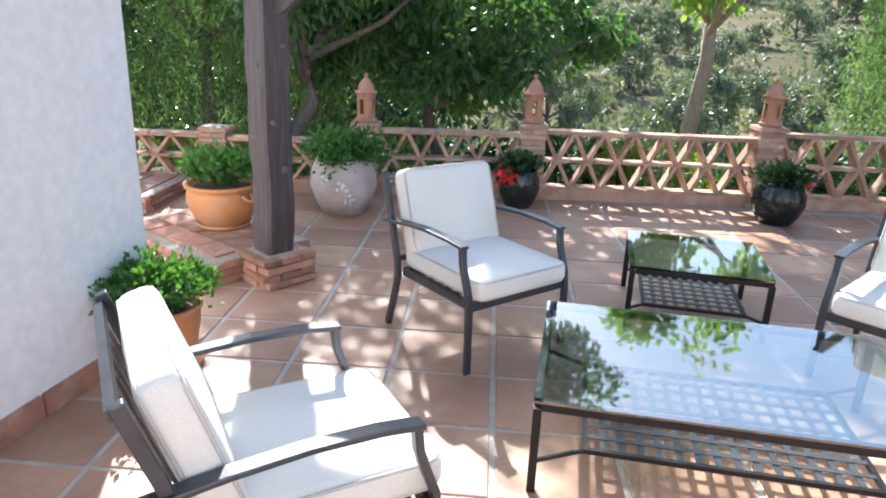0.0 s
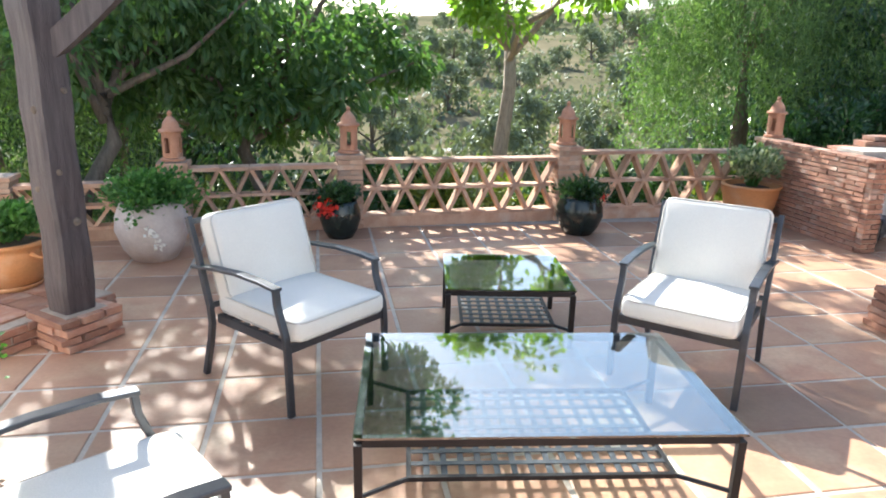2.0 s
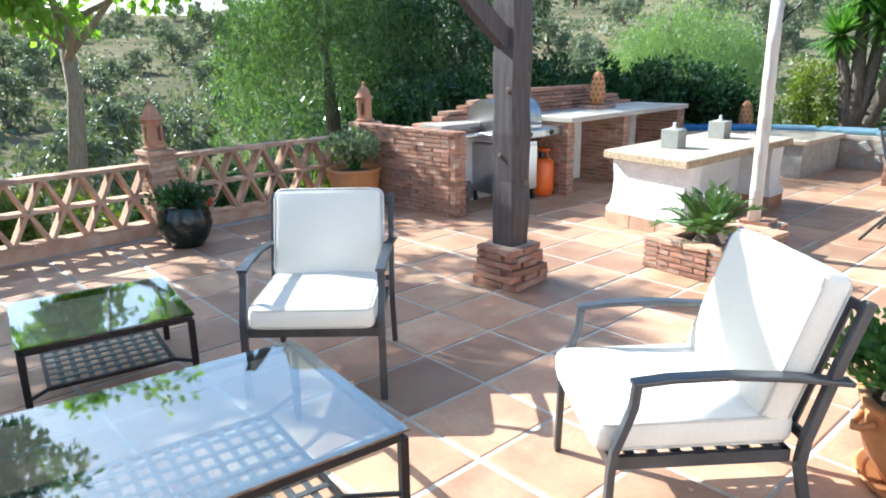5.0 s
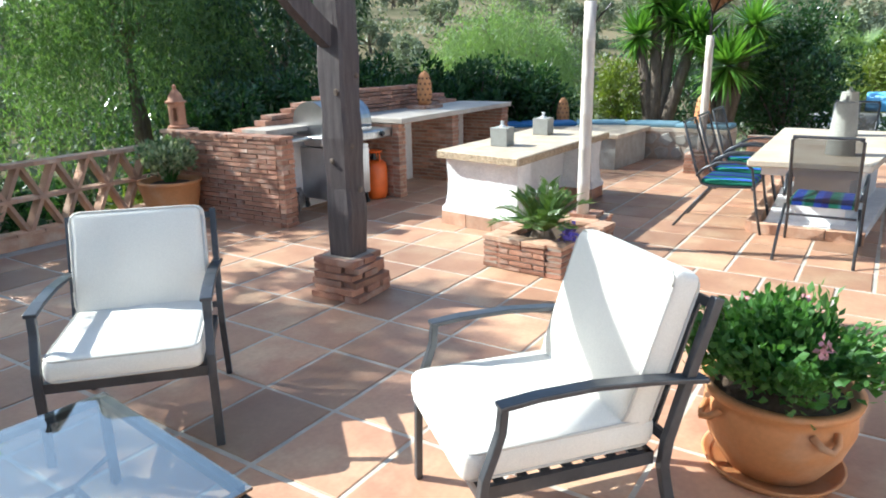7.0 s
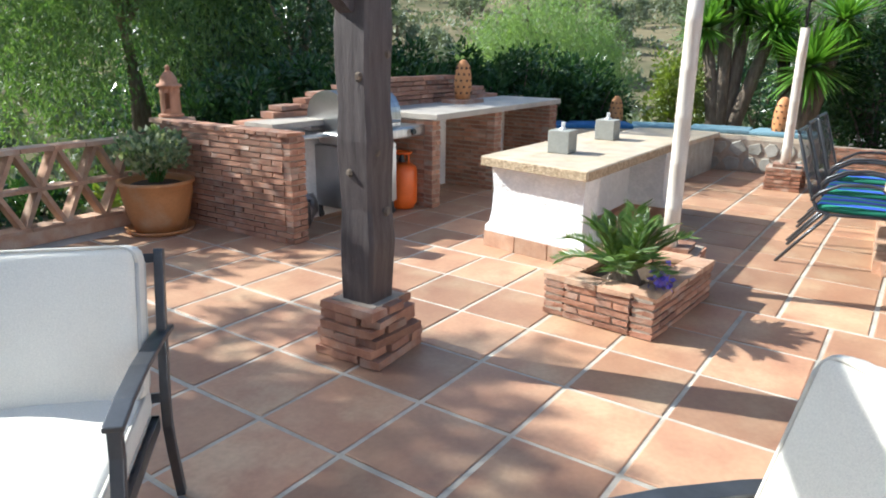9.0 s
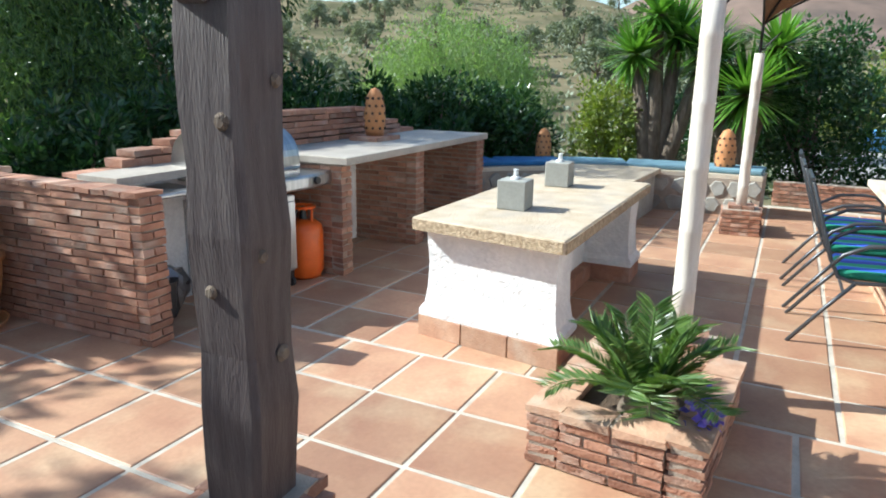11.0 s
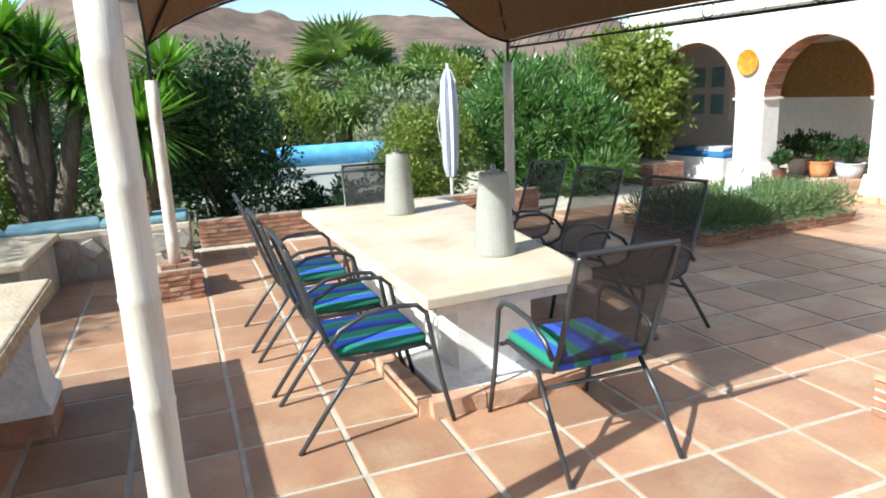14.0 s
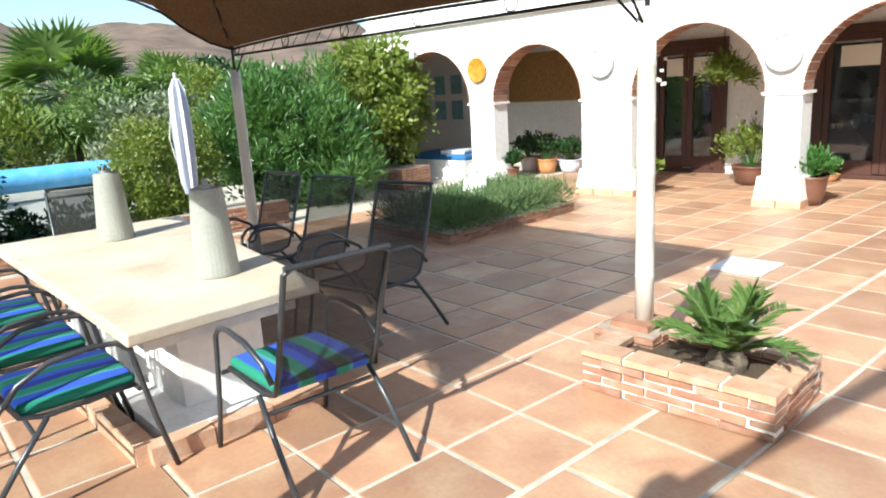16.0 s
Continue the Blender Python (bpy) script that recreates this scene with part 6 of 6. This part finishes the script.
weeping("pepper_tree", "weeping pepper tree with fine hanging leaves by the brick wall", (6.9, 9.7, ground_z(6.9, 9.7)), (6.8, 9.7, 2.0), (6.9, 9.5, 2.5), (1.9, 1.5, 2.6), 1200, 30, L_PEPPER, 22)
weeping("pepper_tree", "pale weeping pepper tree beyond the barbecue hedge", (15.2, 8.0, ground_z(15.2, 8.0)), (15.1, 8.0, 1.4), (15.0, 7.9, 1.6), (2.3, 1.8, 2.1), 1100, 28, L_PEPPER_PALE, 23)
weeping("pepper_tree", "pale weeping pepper tree beyond the barbecue hedge", (18.4, 10.5, ground_z(18.4, 10.5)), (18.3, 10.5, 0.8), (18.2, 10.5, 1.0), (2.0, 1.8, 1.9), 500, 26, L_PEPPER_PALE, 24)
broadleaf("dark_tree", "dense dark green tree behind the brick wall", (9.3, 9.3, ground_z(9.3, 9.3)), (9.2, 9.2, 0.9), (8.8, 9.1, 2.3), (2.4, 1.3, 2.6), 20000, 0.13, 0.045, L_DARK, 31, 0.5, 8, 0.1, tr=0.2)
broadleaf("dark_tree", "dense dark green tree at the terrace's far corner", (-2.9, 11.8, ground_z(-2.9, 11.8)), (-2.8, 11.8, 0.9), (-2.8, 11.6, 1.2), (2.2, 1.3, 2.6), 8000, 0.13, 0.05, L_DARK, 32, 0.55, 8, 0.1, tr=0.2)
broadleaf("dark_tree", "dark green tree behind the sitting corner's fence", (-6.6, 10.0, ground_z(-6.6, 10.0)), (-6.6, 10.0, 1.4), (-6.4, 9.8, 2.0), (2.0, 1.6, 2.8), 6000, 0.14, 0.06, L_DARK, 33, 0.55, 8, 0.1, tr=0.2)
for n, (x, y, z, r) in enumerate(((0.4, 8.6, -0.3, 0.8), (2.2, 8.3, -0.2, 0.7), (3.6, 8.4, -0.25, 0.8), (-1.2, 8.2, -0.35, 0.8), (4.8, 8.6, -0.2, 0.8), (-3.4, 8.3, -0.2, 0.9), (1.3, 9.0, -0.4, 0.8), (5.9, 8.2, -0.3, 0.8))):
    shrub("garden_shrub", "yellow-green leafy shrub behind the lattice fence", (x, y, z), (r, 0.55, 0.55), 1500, 0.10, 0.055, L_YELLOW if n % 2 else L_HEDGE, 50 + n, ground=-1.0)
for n, (x, y, z, rx) in enumerate(((6.6, 7.55, 0.45, 0.8), (7.8, 7.35, 0.6, 0.85), (9.0, 7.1, 0.68, 0.9), (10.1, 6.9, 0.72, 0.85), (11.1, 6.4, 0.7, 0.8), (11.9, 5.7, 0.6, 0.7))):
    shrub("hedge_shrub", "glossy dark green hedge behind the barbecue counter", (x, y, z), (rx, 0.65, 0.80), 8000, 0.085, 0.034, L_HEDGE, 70 + n, clump=0.22, ground=-0.14)
shrub("garden_shrub", "yellow-green rounded shrub behind the curved bench", (12.9, 4.35, 0.85), (0.5, 0.6, 0.85), 4500, 0.06, 0.032, L_YELLOW, 90, 0.2)
shrub("garden_shrub", "dense dark shrub behind the low brick wall", (13.35, 1.75, 1.05), (0.85, 0.85, 1.3), 14000, 0.06, 0.03, L_HEDGE, 91, 0.25)
shrub("garden_shrub", "low dark plants in the bed by the pool", (13.0, 0.55, 0.25), (0.45, 0.6, 0.25), 2500, 0.07, 0.03, L_DARK, 92, 0.16)
shrub("garden_shrub", "rounded bright green shrub behind the parasol", (13.7, -1.02, 0.72), (0.72, 0.78, 0.72), 12000, 0.045, 0.028, L_YELLOW, 93, 0.22)
shrub("oleander", "large green oleander bush with long narrow leaves", (13.9, -2.95, 1.05), (1.0, 1.12, 1.05), 20000, 0.13, 0.024, L_OLEANDER, 94, 0.28, up=0.8)
shrub("oleander", "large green oleander bush with long narrow leaves", (13.2, -3.4, 0.72), (0.6, 0.6, 0.75), 5500, 0.13, 0.024, L_OLEANDER, 95, 0.25, up=0.8)
shrub("climbing_shrub", "yellow-green climbing shrub at the house corner", (14.2, -4.85, 1.35), (0.8, 0.95, 1.1), 17000, 0.085, 0.05, L_YELLOW, 96, 0.26, up=0.1)
t = brick_mass("brick_tub", "low brick tub at the foot of the climbing shrub", "planter", [((0, 0, 0.17), (0.9, 0.7, 0.34))], 10, (13.7, -4.9, 0))
BRICK_JOBS.append(("block", t, (0.9, 0.7, 0.34)))
for n, (x, y, z, r, m) in enumerate(((18.5, -2.6, 0.8, 1.1, L_OLIVE), (20.5, 0.2, 1.0, 1.4, L_YELLOW), (21.5, -3.2, 1.4, 1.6, L_PALM), (17.2, 2.8, 0.8, 1.1, L_HEDGE), (19.6, -5.0, 1.3, 1.5, L_YELLOW), (23.5, 2.2, 1.0, 1.5, L_PALM), (17.3, -4.4, 0.8, 1.2, L_PEPPER), (24.5, -6.0, 1.6, 1.8, L_HEDGE), (19.8, 4.6, 0.4, 1.3, L_DARK))):
    shrub("garden_shrub", "tall green garden shrub beyond the pool", (x, y, z), (r, r, r * 0.85), 3800, 0.13, 0.05, m, 120 + n, 0.34, ground=-0.6)


def blade_head(parent, c, r, count, rg, mat, droop=0.2, width=0.05):
    """A globe of stiff sword leaves."""
    vs, fs = [], []
    for k in range(count):
        d = rg.normal(size=3)
        d /= np.linalg.norm(d)
        d[2] = d[2] * 0.8 + 0.15
        L = r * rg.uniform(0.7, 1.1)
        side = np.cross(d, [0, 0, 1.0])
        side /= np.linalg.norm(side) + 1e-6
        base = np.array(c) + d * 0.04
        i0 = len(vs)
        for s, w in ((0, 0.7), (0.35, 1.0), (0.7, 0.7), (1.0, 0.05)):
            p = base + d * L * s + np.array([0, 0, -1]) * L * droop * s * s * 0.5
            vs += [(p + side * width * w * 0.5).tolist(), (p - side * width * w * 0.5).tolist()]
        for j in range(3):
            fs.append((i0 + 2 * j, i0 + 2 * j + 1, i0 + 2 * j + 3, i0 + 2 * j + 2))
    from_arrays("leaf_head", vs, fs, mat, parent)


def yucca(x, y, heads, label, seed):
    rg = np.random.default_rng(seed)
    t = thing("yucca_tree", label, "tree", (x, y, 0))
    for hx, hy, hz, r, cnt in heads:
        trunk(t, [(0.03 * hx, 0.03 * hy, -0.1), (hx * 0.45, hy * 0.55, hz * 0.5), (hx, hy, hz)], 0.13, 0.075)
        blade_head(t, (hx, hy, hz), r, cnt, rg, L_YUCCA)
    return t


yucca(12.7, 3.75, [(-0.1, 0.35, 1.85, 0.62, 260), (0.15, -0.15, 2.1, 0.65, 280), (-0.05, 0.1, 2.35, 0.5, 200), (0.0, -0.55, 1.9, 0.6, 240)], "grey-trunked yucca with heads of bright sword leaves", 201)
yucca(12.75, 2.75, [(-0.1, -0.1, 1.35, 0.85, 330), (0.1, 0.35, 1.75, 0.6, 240), (0.1, -0.4, 1.95, 0.62, 230)], "yucca with long drooping sword leaves behind the bench", 202)


def palm(x, y, z, h, r, seed, label):
    rg = np.random.default_rng(seed)
    t = thing("fan_palm", label, "tree", (x, y, z))
    trunk(t, [(0, 0, -0.3), (0.1, 0, h * 0.5), (0.05, 0, h)], 0.22, 0.2)
    for k in range(60):
        a, e = rg.uniform(0, 2 * math.pi), rg.uniform(-0.7, 1.3)
        d = np.array([math.cos(a) * math.cos(e), math.sin(a) * math.cos(e), math.sin(e)])
        base = np.array([0.05, 0, h])
        hub = base + d * r * 0.5
        bm = bmesh.new()
        tube(bm, [base, hub], 0.02, 4)
        fr = part("stalk", bm, L_PALM, t)
        vs, fs = [], []
        s1 = np.cross(d, [0, 0, 1.0])
        s1 /= np.linalg.norm(s1) + 1e-6
        for j in range(18):
            b = (j / 17 - 0.5) * 3.4
            w = d * math.cos(b) + s1 * math.sin(b)
            tip = hub + w * r * 0.55 + np.array([0, 0, -0.16 * r])
            n2 = np.cross(w, np.cross(d, s1)) * 0.03 * r
            i0 = len(vs)
            vs += [hub.tolist(), ((hub + tip) / 2 + n2).tolist(), tip.tolist(), ((hub + tip) / 2 - n2).tolist()]
            fs.append((i0, i0 + 1, i0 + 2, i0 + 3))
        from_arrays("fan", vs, fs, L_PALM, fr)
    return t


palm(24.0, -2.3, ground_z(24.0, -2.3), 3.6, 2.2, 301, "fan palm with a green crown beyond the pool")
palm(27.0, 1.5, ground_z(27, 1.5), 3.4, 1.6, 302, "fan palm among the garden trees")
palm(22.0, -4.2, ground_z(22, -4.2), 2.9, 1.3, 303, "short fan palm among the garden trees")

for n, (x, y, z, rx, rz) in enumerate(((-9.5, 17.5, 1.0, 3.2, 3.2), (-5.5, 19.0, 0.6, 3.2, 3.4), (-3.2, 18.0, -0.2, 2.4, 2.6), (12.5, 15.5, 0.6, 2.6, 2.6), (-13.0, 12.5, 1.0, 3.0, 3.2))):
    broadleaf("dark_tree", "dense green tree in the valley beyond the terrace", (x, y, ground_z(x, y)), (x, y, z - 0.5), (x, y, z), (rx, 2.0, rz), 6500, 0.26, 0.12, L_HEDGE if n % 2 else L_DARK, 500 + n, 0.8, 6, 0.2, tr=0.25)
scrub_c, scrub_w = [], []
rs = np.random.default_rng(90)
for k in range(7000):
    az, r = radians(rs.uniform(-35, 115)), 26 + 240 * rs.random() ** 1.5
    x, y = 5 + r * math.sin(az), r * math.cos(az)
    s = rs.uniform(0.35, 1.1)
    d = rs.normal(size=(16, 3))
    d /= np.linalg.norm(d, axis=1, keepdims=True)
    p = np.array([x, y, ground_z(x, y)]) + d * s * np.array([1, 1, 0.6])
    scrub_c.append(p)
    scrub_w.append(d + np.array([0, 0, 0.4]))
tagged(leaf_cards("hillside_scrub", np.concatenate(scrub_c), np.concatenate(scrub_w), 0.55, 0.34, L_OLIVE, None, "low grey-green scrub scattered on the dry hillside", rs, kind="stuff"), category="scrub")

olive = broadleaf("olive_tree", "small grey-green olive tree on the dry hillside", (0, 0, 0), (0.1, 0, 1.0), (0, 0, 2.0), (1.9, 1.9, 1.3), 1500, 0.34, 0.15, L_OLIVE, 401, 0.6, 5, 0, tr=0.2)
spots = []
rg = random.Random(77)
while len(spots) < 285:
    az, r = rg.uniform(-32, 60) if rg.random() < 0.75 else rg.uniform(60, 110), 30 + 185 * rg.random() ** 1.25
    x, y = 5 + r * math.sin(radians(az)), r * math.cos(radians(az))
    if all((x - a) ** 2 + (y - b) ** 2 > 14 for a, b in spots):
        spots.append((x, y))
for n, (x, y) in enumerate(spots):
    k = rg.uniform(0.8, 1.5)
    m = pose(x, y, ground_z(x, y) - 0.1, 0, 0, rg.uniform(0, 360))
    if n == 0:
        olive.matrix_world = m
    else:
        copy_thing(olive, m).scale = (k, k, k * rg.uniform(0.85, 1.1))
olive["group"] = "hillside olive trees"


# ---- bricks, laid last ----
def brick_mesh(lx, ly, lz, mat):
    bm = bmesh.new()
    box(bm, (0, 0, 0), (lx, ly, lz), jitter=0.004)
    me = bpy.data.meshes.new("brick")
    bm.normal_update()
    bm.to_mesh(me)
    bm.free()
    me.materials.append(mat)
    return me


CACHE = {}


def lay(parent, x, y, z, lx, ly, lz, rz=0.0, mat=None):
    mat = mat or M_BRICK
    key = (round(lx, 3), round(ly, 3), round(lz, 3), mat.name, random.randrange(4))
    if key not in CACHE:
        CACHE[key] = brick_mesh(lx, ly, lz, mat)
    ob = new("brick", CACHE[key])
    ob.parent = parent
    ob.matrix_basis = pose(x + random.uniform(-0.003, 0.003), y + random.uniform(-0.003, 0.003), z, 0, 0, rz + random.uniform(-1.2, 1.2))


def courses(h, pitch=0.047):
    n = max(1, round(h / pitch))
    return [(h * (k + 0.5) / n, h / n - 0.010, k) for k in range(n)]


def block(parent, cx, cy, lx, ly, z0, h, mat=None, skin=0.10, pitch=0.047):
    """Bricks round the four sides of a block, and over its top."""
    for z, hz, k in courses(h, pitch):
        for (x, y, L, rz) in ((cx, cy - ly / 2 + skin / 2, lx, 0), (cx, cy + ly / 2 - skin / 2, lx, 0), (cx - lx / 2 + skin / 2, cy, ly - 2 * skin, 90), (cx + lx / 2 - skin / 2, cy, ly - 2 * skin, 90)):
            if L < 0.05:
                continue
            n = max(1, round(L / 0.235))
            off = 0.5 * (k % 2)
            edges = [0.0] + [(j + off) / n for j in range(1 if off == 0 else 0, n) if 0 < (j + off) / n < 1] + [1.0]
            for a, b in zip(edges, edges[1:]):
                w = (b - a) * L - 0.010
                c = ((a + b) / 2 - 0.5) * L
                lay(parent, x + (c if rz == 0 else 0), y + (c if rz else 0), z0 + z, w, skin, hz, rz, mat)


for kind, t, a in BRICK_JOBS:
    if kind == "pier":
        for z, hz, k in courses(a, 0.05):
            g = 0.012 if k % 2 else 0.0
            last = 0.03 if z > a - 0.06 else 0.0
            for s in (-1, 1):
                if k % 2:
                    lay(t, s * 0.064, 0, z, 0.122 + last, 0.25 + g + last, hz, 0, M_BRICK_PALE)
                else:
                    lay(t, 0, s * 0.064, z, 0.25 + g + last, 0.122 + last, hz, 0, M_BRICK_PALE)
    elif kind == "block":
        skin = min(0.10, min(a[0], a[1]) / 2 - 0.001)
        block(t, 0, 0, a[0] + 0.012, a[1] + 0.012, 0, a[2], None, skin)
        if a[2] < 0.2 and a[0] > 0.8 and "herb" not in t.name:
            nx, ny = max(1, round(a[0] / 0.3)), max(1, round((a[1] - 0.2) / 0.3))
            for i in range(nx):
                for j in range(ny):
                    lay(t, (i + 0.5) / nx * (a[0] - 0.2) - (a[0] - 0.2) / 2, (j + 0.5) / ny * (a[1] - 0.2) - (a[1] - 0.2) / 2, a[2] + 0.002, (a[0] - 0.2) / nx - 0.012, (a[1] - 0.2) / ny - 0.012, 0.018)
        elif a[2] > 0.5:
            for j in range(round(a[1] / 0.12)):
                lay(t, 0, -a[1] / 2 + 0.06 + j * 0.118, a[2] + 0.012, a[0] + 0.03, 0.108, 0.03)
        elif a[0] < 0.5 and a[1] < 0.5:
            block(t, 0, 0, 0.24, 0.24, a[2] - 0.01, 0.05, None, 0.115)
    elif kind == "legs":
        for (cx, cy), (lx, ly, h) in a:
            block(t, cx, cy, lx, ly, 0, h - 0.005)
    elif kind == "stepped":
        lo = 0.875
        for x0, x1, top in a:
            n = round((x1 - x0) / 0.235)
            for j in range(n):
                lay(t, x0 + (x1 - x0) * (j + 0.5) / n + (0.05 if round(top * 20) % 2 else -0.05), 6.0, (lo + top) / 2 + 0.0, (x1 - x0) / n - 0.010, 0.17, top - lo - 0.009)
            lo = top
        # brick below the coping, on the side bays
    elif kind == "trough":
        lx, ly, h, w = a
        mat = None
        for z, hz, k in courses(h - 0.03):
            for (x, y, L, rz) in ((0, -(ly - w) / 2, lx, 0), (0, (ly - w) / 2, lx, 0), (-(lx - w) / 2, 0, ly - 2 * w, 90), ((lx - w) / 2, 0, ly - 2 * w, 90)):
                n = max(1, round(L / 0.22))
                off = 0.5 * (k % 2)
                edges = [0.0] + [(j + off) / n for j in range(1 if off == 0 else 0, n) if 0 < (j + off) / n < 1] + [1.0]
                for p, q in zip(edges, edges[1:]):
                    c = ((p + q) / 2 - 0.5) * L
                    lay(t, x + (c if rz == 0 else 0), y + (c if rz else 0), z, (q - p) * L - 0.014, w + 0.004, hz - 0.004, rz, mat)
        for (x, y, L, rz) in ((0, -(ly - w) / 2, lx, 0), (0, (ly - w) / 2, lx, 0), (-(lx - w) / 2, 0, ly - 2 * w, 90), ((lx - w) / 2, 0, ly - 2 * w, 90)):
            n = max(1, round(L / 0.24))
            for j in range(n):
                c = ((j + 0.5) / n - 0.5) * L
                lay(t, x + (c if rz == 0 else 0), y + (c if rz else 0), h - 0.012, L / n - 0.014, w + 0.02, 0.032, rz, M_BRICK_PALE if mat is None else None)

# stepped feet of the timber posts: crossed layers of bricks
for t, layers in ((post_a, 4), (post_b, 6)):
    for k in range(layers):
        z = 0.024 + k * 0.049
        g = 0.38 - 0.014 * k
        off = 0.145 - 0.004 * k
        for s in (-1, 1):
            tw = random.uniform(-5, 5)
            w = g + random.uniform(-0.03, 0.04)
            if k % 2:
                lay(t, s * off, 0, z, 0.115, w, 0.041, tw)
                lay(t, 0, s * off, z, 2 * off - 0.13, 0.115, 0.041, random.uniform(-3, 3))
            else:
                lay(t, 0, s * off, z, w, 0.115, 0.041, tw)
                lay(t, s * off, 0, z, 0.115, 2 * off - 0.13, 0.041, random.uniform(-3, 3))
    bm = bmesh.new()
    box(bm, (0, 0, layers * 0.0245), (0.27, 0.27, layers * 0.049))
    part("mortar_core", bm, M_MORTAR, t)

# voussoirs along the arches
for a, b in ARCHES:
    c, r = (a + b) / 2, (b - a) / 2
    n = 26
    for k in range(n):
        t0 = math.pi * (k + 0.5) / n
        me_key = ("v", k % 3)
        if me_key not in CACHE:
            CACHE[me_key] = brick_mesh(0.012, 0.355, 0.088, M_BRICK)
        ob = new("brick", CACHE[me_key])
        ob.parent = scene.objects["wall_arcade"]
        ob.matrix_basis = Matrix.Translation((c - (r - 0.004) * math.cos(t0), -0.165, SPRING + (r - 0.004) * math.sin(t0))) @ Euler((0, t0, 0)).to_matrix().to_4x4()

# ---- floor tiles ----
floor = scene.objects["floor"]


def tile_mesh(lx, ly):
    bm = bmesh.new()
    b2 = 0.006
    lo = [bm.verts.new((sx * lx / 2, sy * ly / 2, -0.010)) for sx, sy in ((-1, -1), (1, -1), (1, 1), (-1, 1))]
    mid = [bm.verts.new((sx * lx / 2, sy * ly / 2, -0.003)) for sx, sy in ((-1, -1), (1, -1), (1, 1), (-1, 1))]
    hi = [bm.verts.new((sx * (lx / 2 - b2), sy * (ly / 2 - b2), random.uniform(-0.0006, 0.0006))) for sx, sy in ((-1, -1), (1, -1), (1, 1), (-1, 1))]
    for p, q in ((lo, mid), (mid, hi)):
        for j in range(4):
            bm.faces.new((p[j], p[(j + 1) % 4], q[(j + 1) % 4], q[j]))
    bm.faces.new(hi)
    me = bpy.data.meshes.new("tile")
    bm.normal_update()
    bm.to_mesh(me)
    bm.free()
    me.materials.append(M_TILE)
    return me


OUTLINE = [(-5.5, -9.5), (12.3, -9.5), (12.3, 2.2), (11.5, 3.8), (10.1, 5.8), (8.5, 6.7), (5.5, 6.85), (-1.0, 6.45), (-5.5, 6.4)]


def inside(x, y, poly):
    hit = False
    for (x0, y0), (x1, y1) in zip(poly, poly[1:] + poly[:1]):
        if (y0 > y) != (y1 > y) and x < (x1 - x0) * (y - y0) / (y1 - y0) + x0:
            hit = not hit
    return hit


tiles = []
gap = 0.026
for i in range(-17, 6):
    for j in range(-26, 9):
        x, y = 2.90 + 0.52 * (i + 0.5), 2.86 + 0.470 * (j + 0.5)
        tiles.append((x, y, 0.52 - gap, 0.470 - gap))
for i in range(0, 14):
    for j in range(-24, 11):
        x, y = 6.03 + 0.472 * (i + 0.5), 1.74 + 0.483 * (j + 0.5)
        tiles.append((x, y, 0.472 - gap, 0.483 - gap))
tiles = [q for q in tiles if inside(q[0], q[1], OUTLINE) and not inside(q[0], q[1], wing) and inside(q[0], q[1] - 0.2, OUTLINE)]
near = [q for q in tiles if 1.0 < q[0] < 8.6 and -1.3 < q[1] < 4.4][:300]
near_set = set(near)
rest = [q for q in tiles if q not in near_set]
meshes = {}
for x, y, lx, ly in near:
    key = (lx, ly, random.randrange(3))
    if key not in meshes:
        meshes[key] = tile_mesh(lx, ly)
    ob = new("tile", meshes[key])
    ob.parent = floor
    ob.matrix_basis = pose(x + random.uniform(-0.003, 0.003), y + random.uniform(-0.003, 0.003), random.uniform(-0.001, 0.001), random.uniform(-0.12, 0.12), random.uniform(-0.12, 0.12), random.uniform(-0.5, 0.5))
verts, faces = [], []
for x, y, lx, ly in rest:
    a, dz = radians(random.uniform(-0.5, 0.5)), random.uniform(-0.001, 0.001)
    for g, z in ((0, -0.010), (0, -0.003), (0.006, 0.0)):
        for sx, sy in ((-1, -1), (1, -1), (1, 1), (-1, 1)):
            u, v = sx * (lx / 2 - g), sy * (ly / 2 - g)
            verts.append((x + u * math.cos(a) - v * math.sin(a), y + u * math.sin(a) + v * math.cos(a), z + dz))
    o = len(verts) - 12
    for r in (0, 4):
        for k in range(4):
            faces.append((o + r + k, o + r + (k + 1) % 4, o + r + 4 + (k + 1) % 4, o + r + 4 + k))
    faces.append((o + 8, o + 9, o + 10, o + 11))
M_TILE_FAR = material("terracotta_tiles_joined", (0.46, 0.27, 0.165), 0.5, alt=(0.36, 0.185, 0.115), scale=3.0, fine=40, bump=0.12,
                      island=0.2, dirt=(0.53, 0.39, 0.25), dirt_scale=2.5)
from_arrays("tiles", verts, faces, M_TILE_FAR, floor, "worn terracotta floor tiles", "stuff")
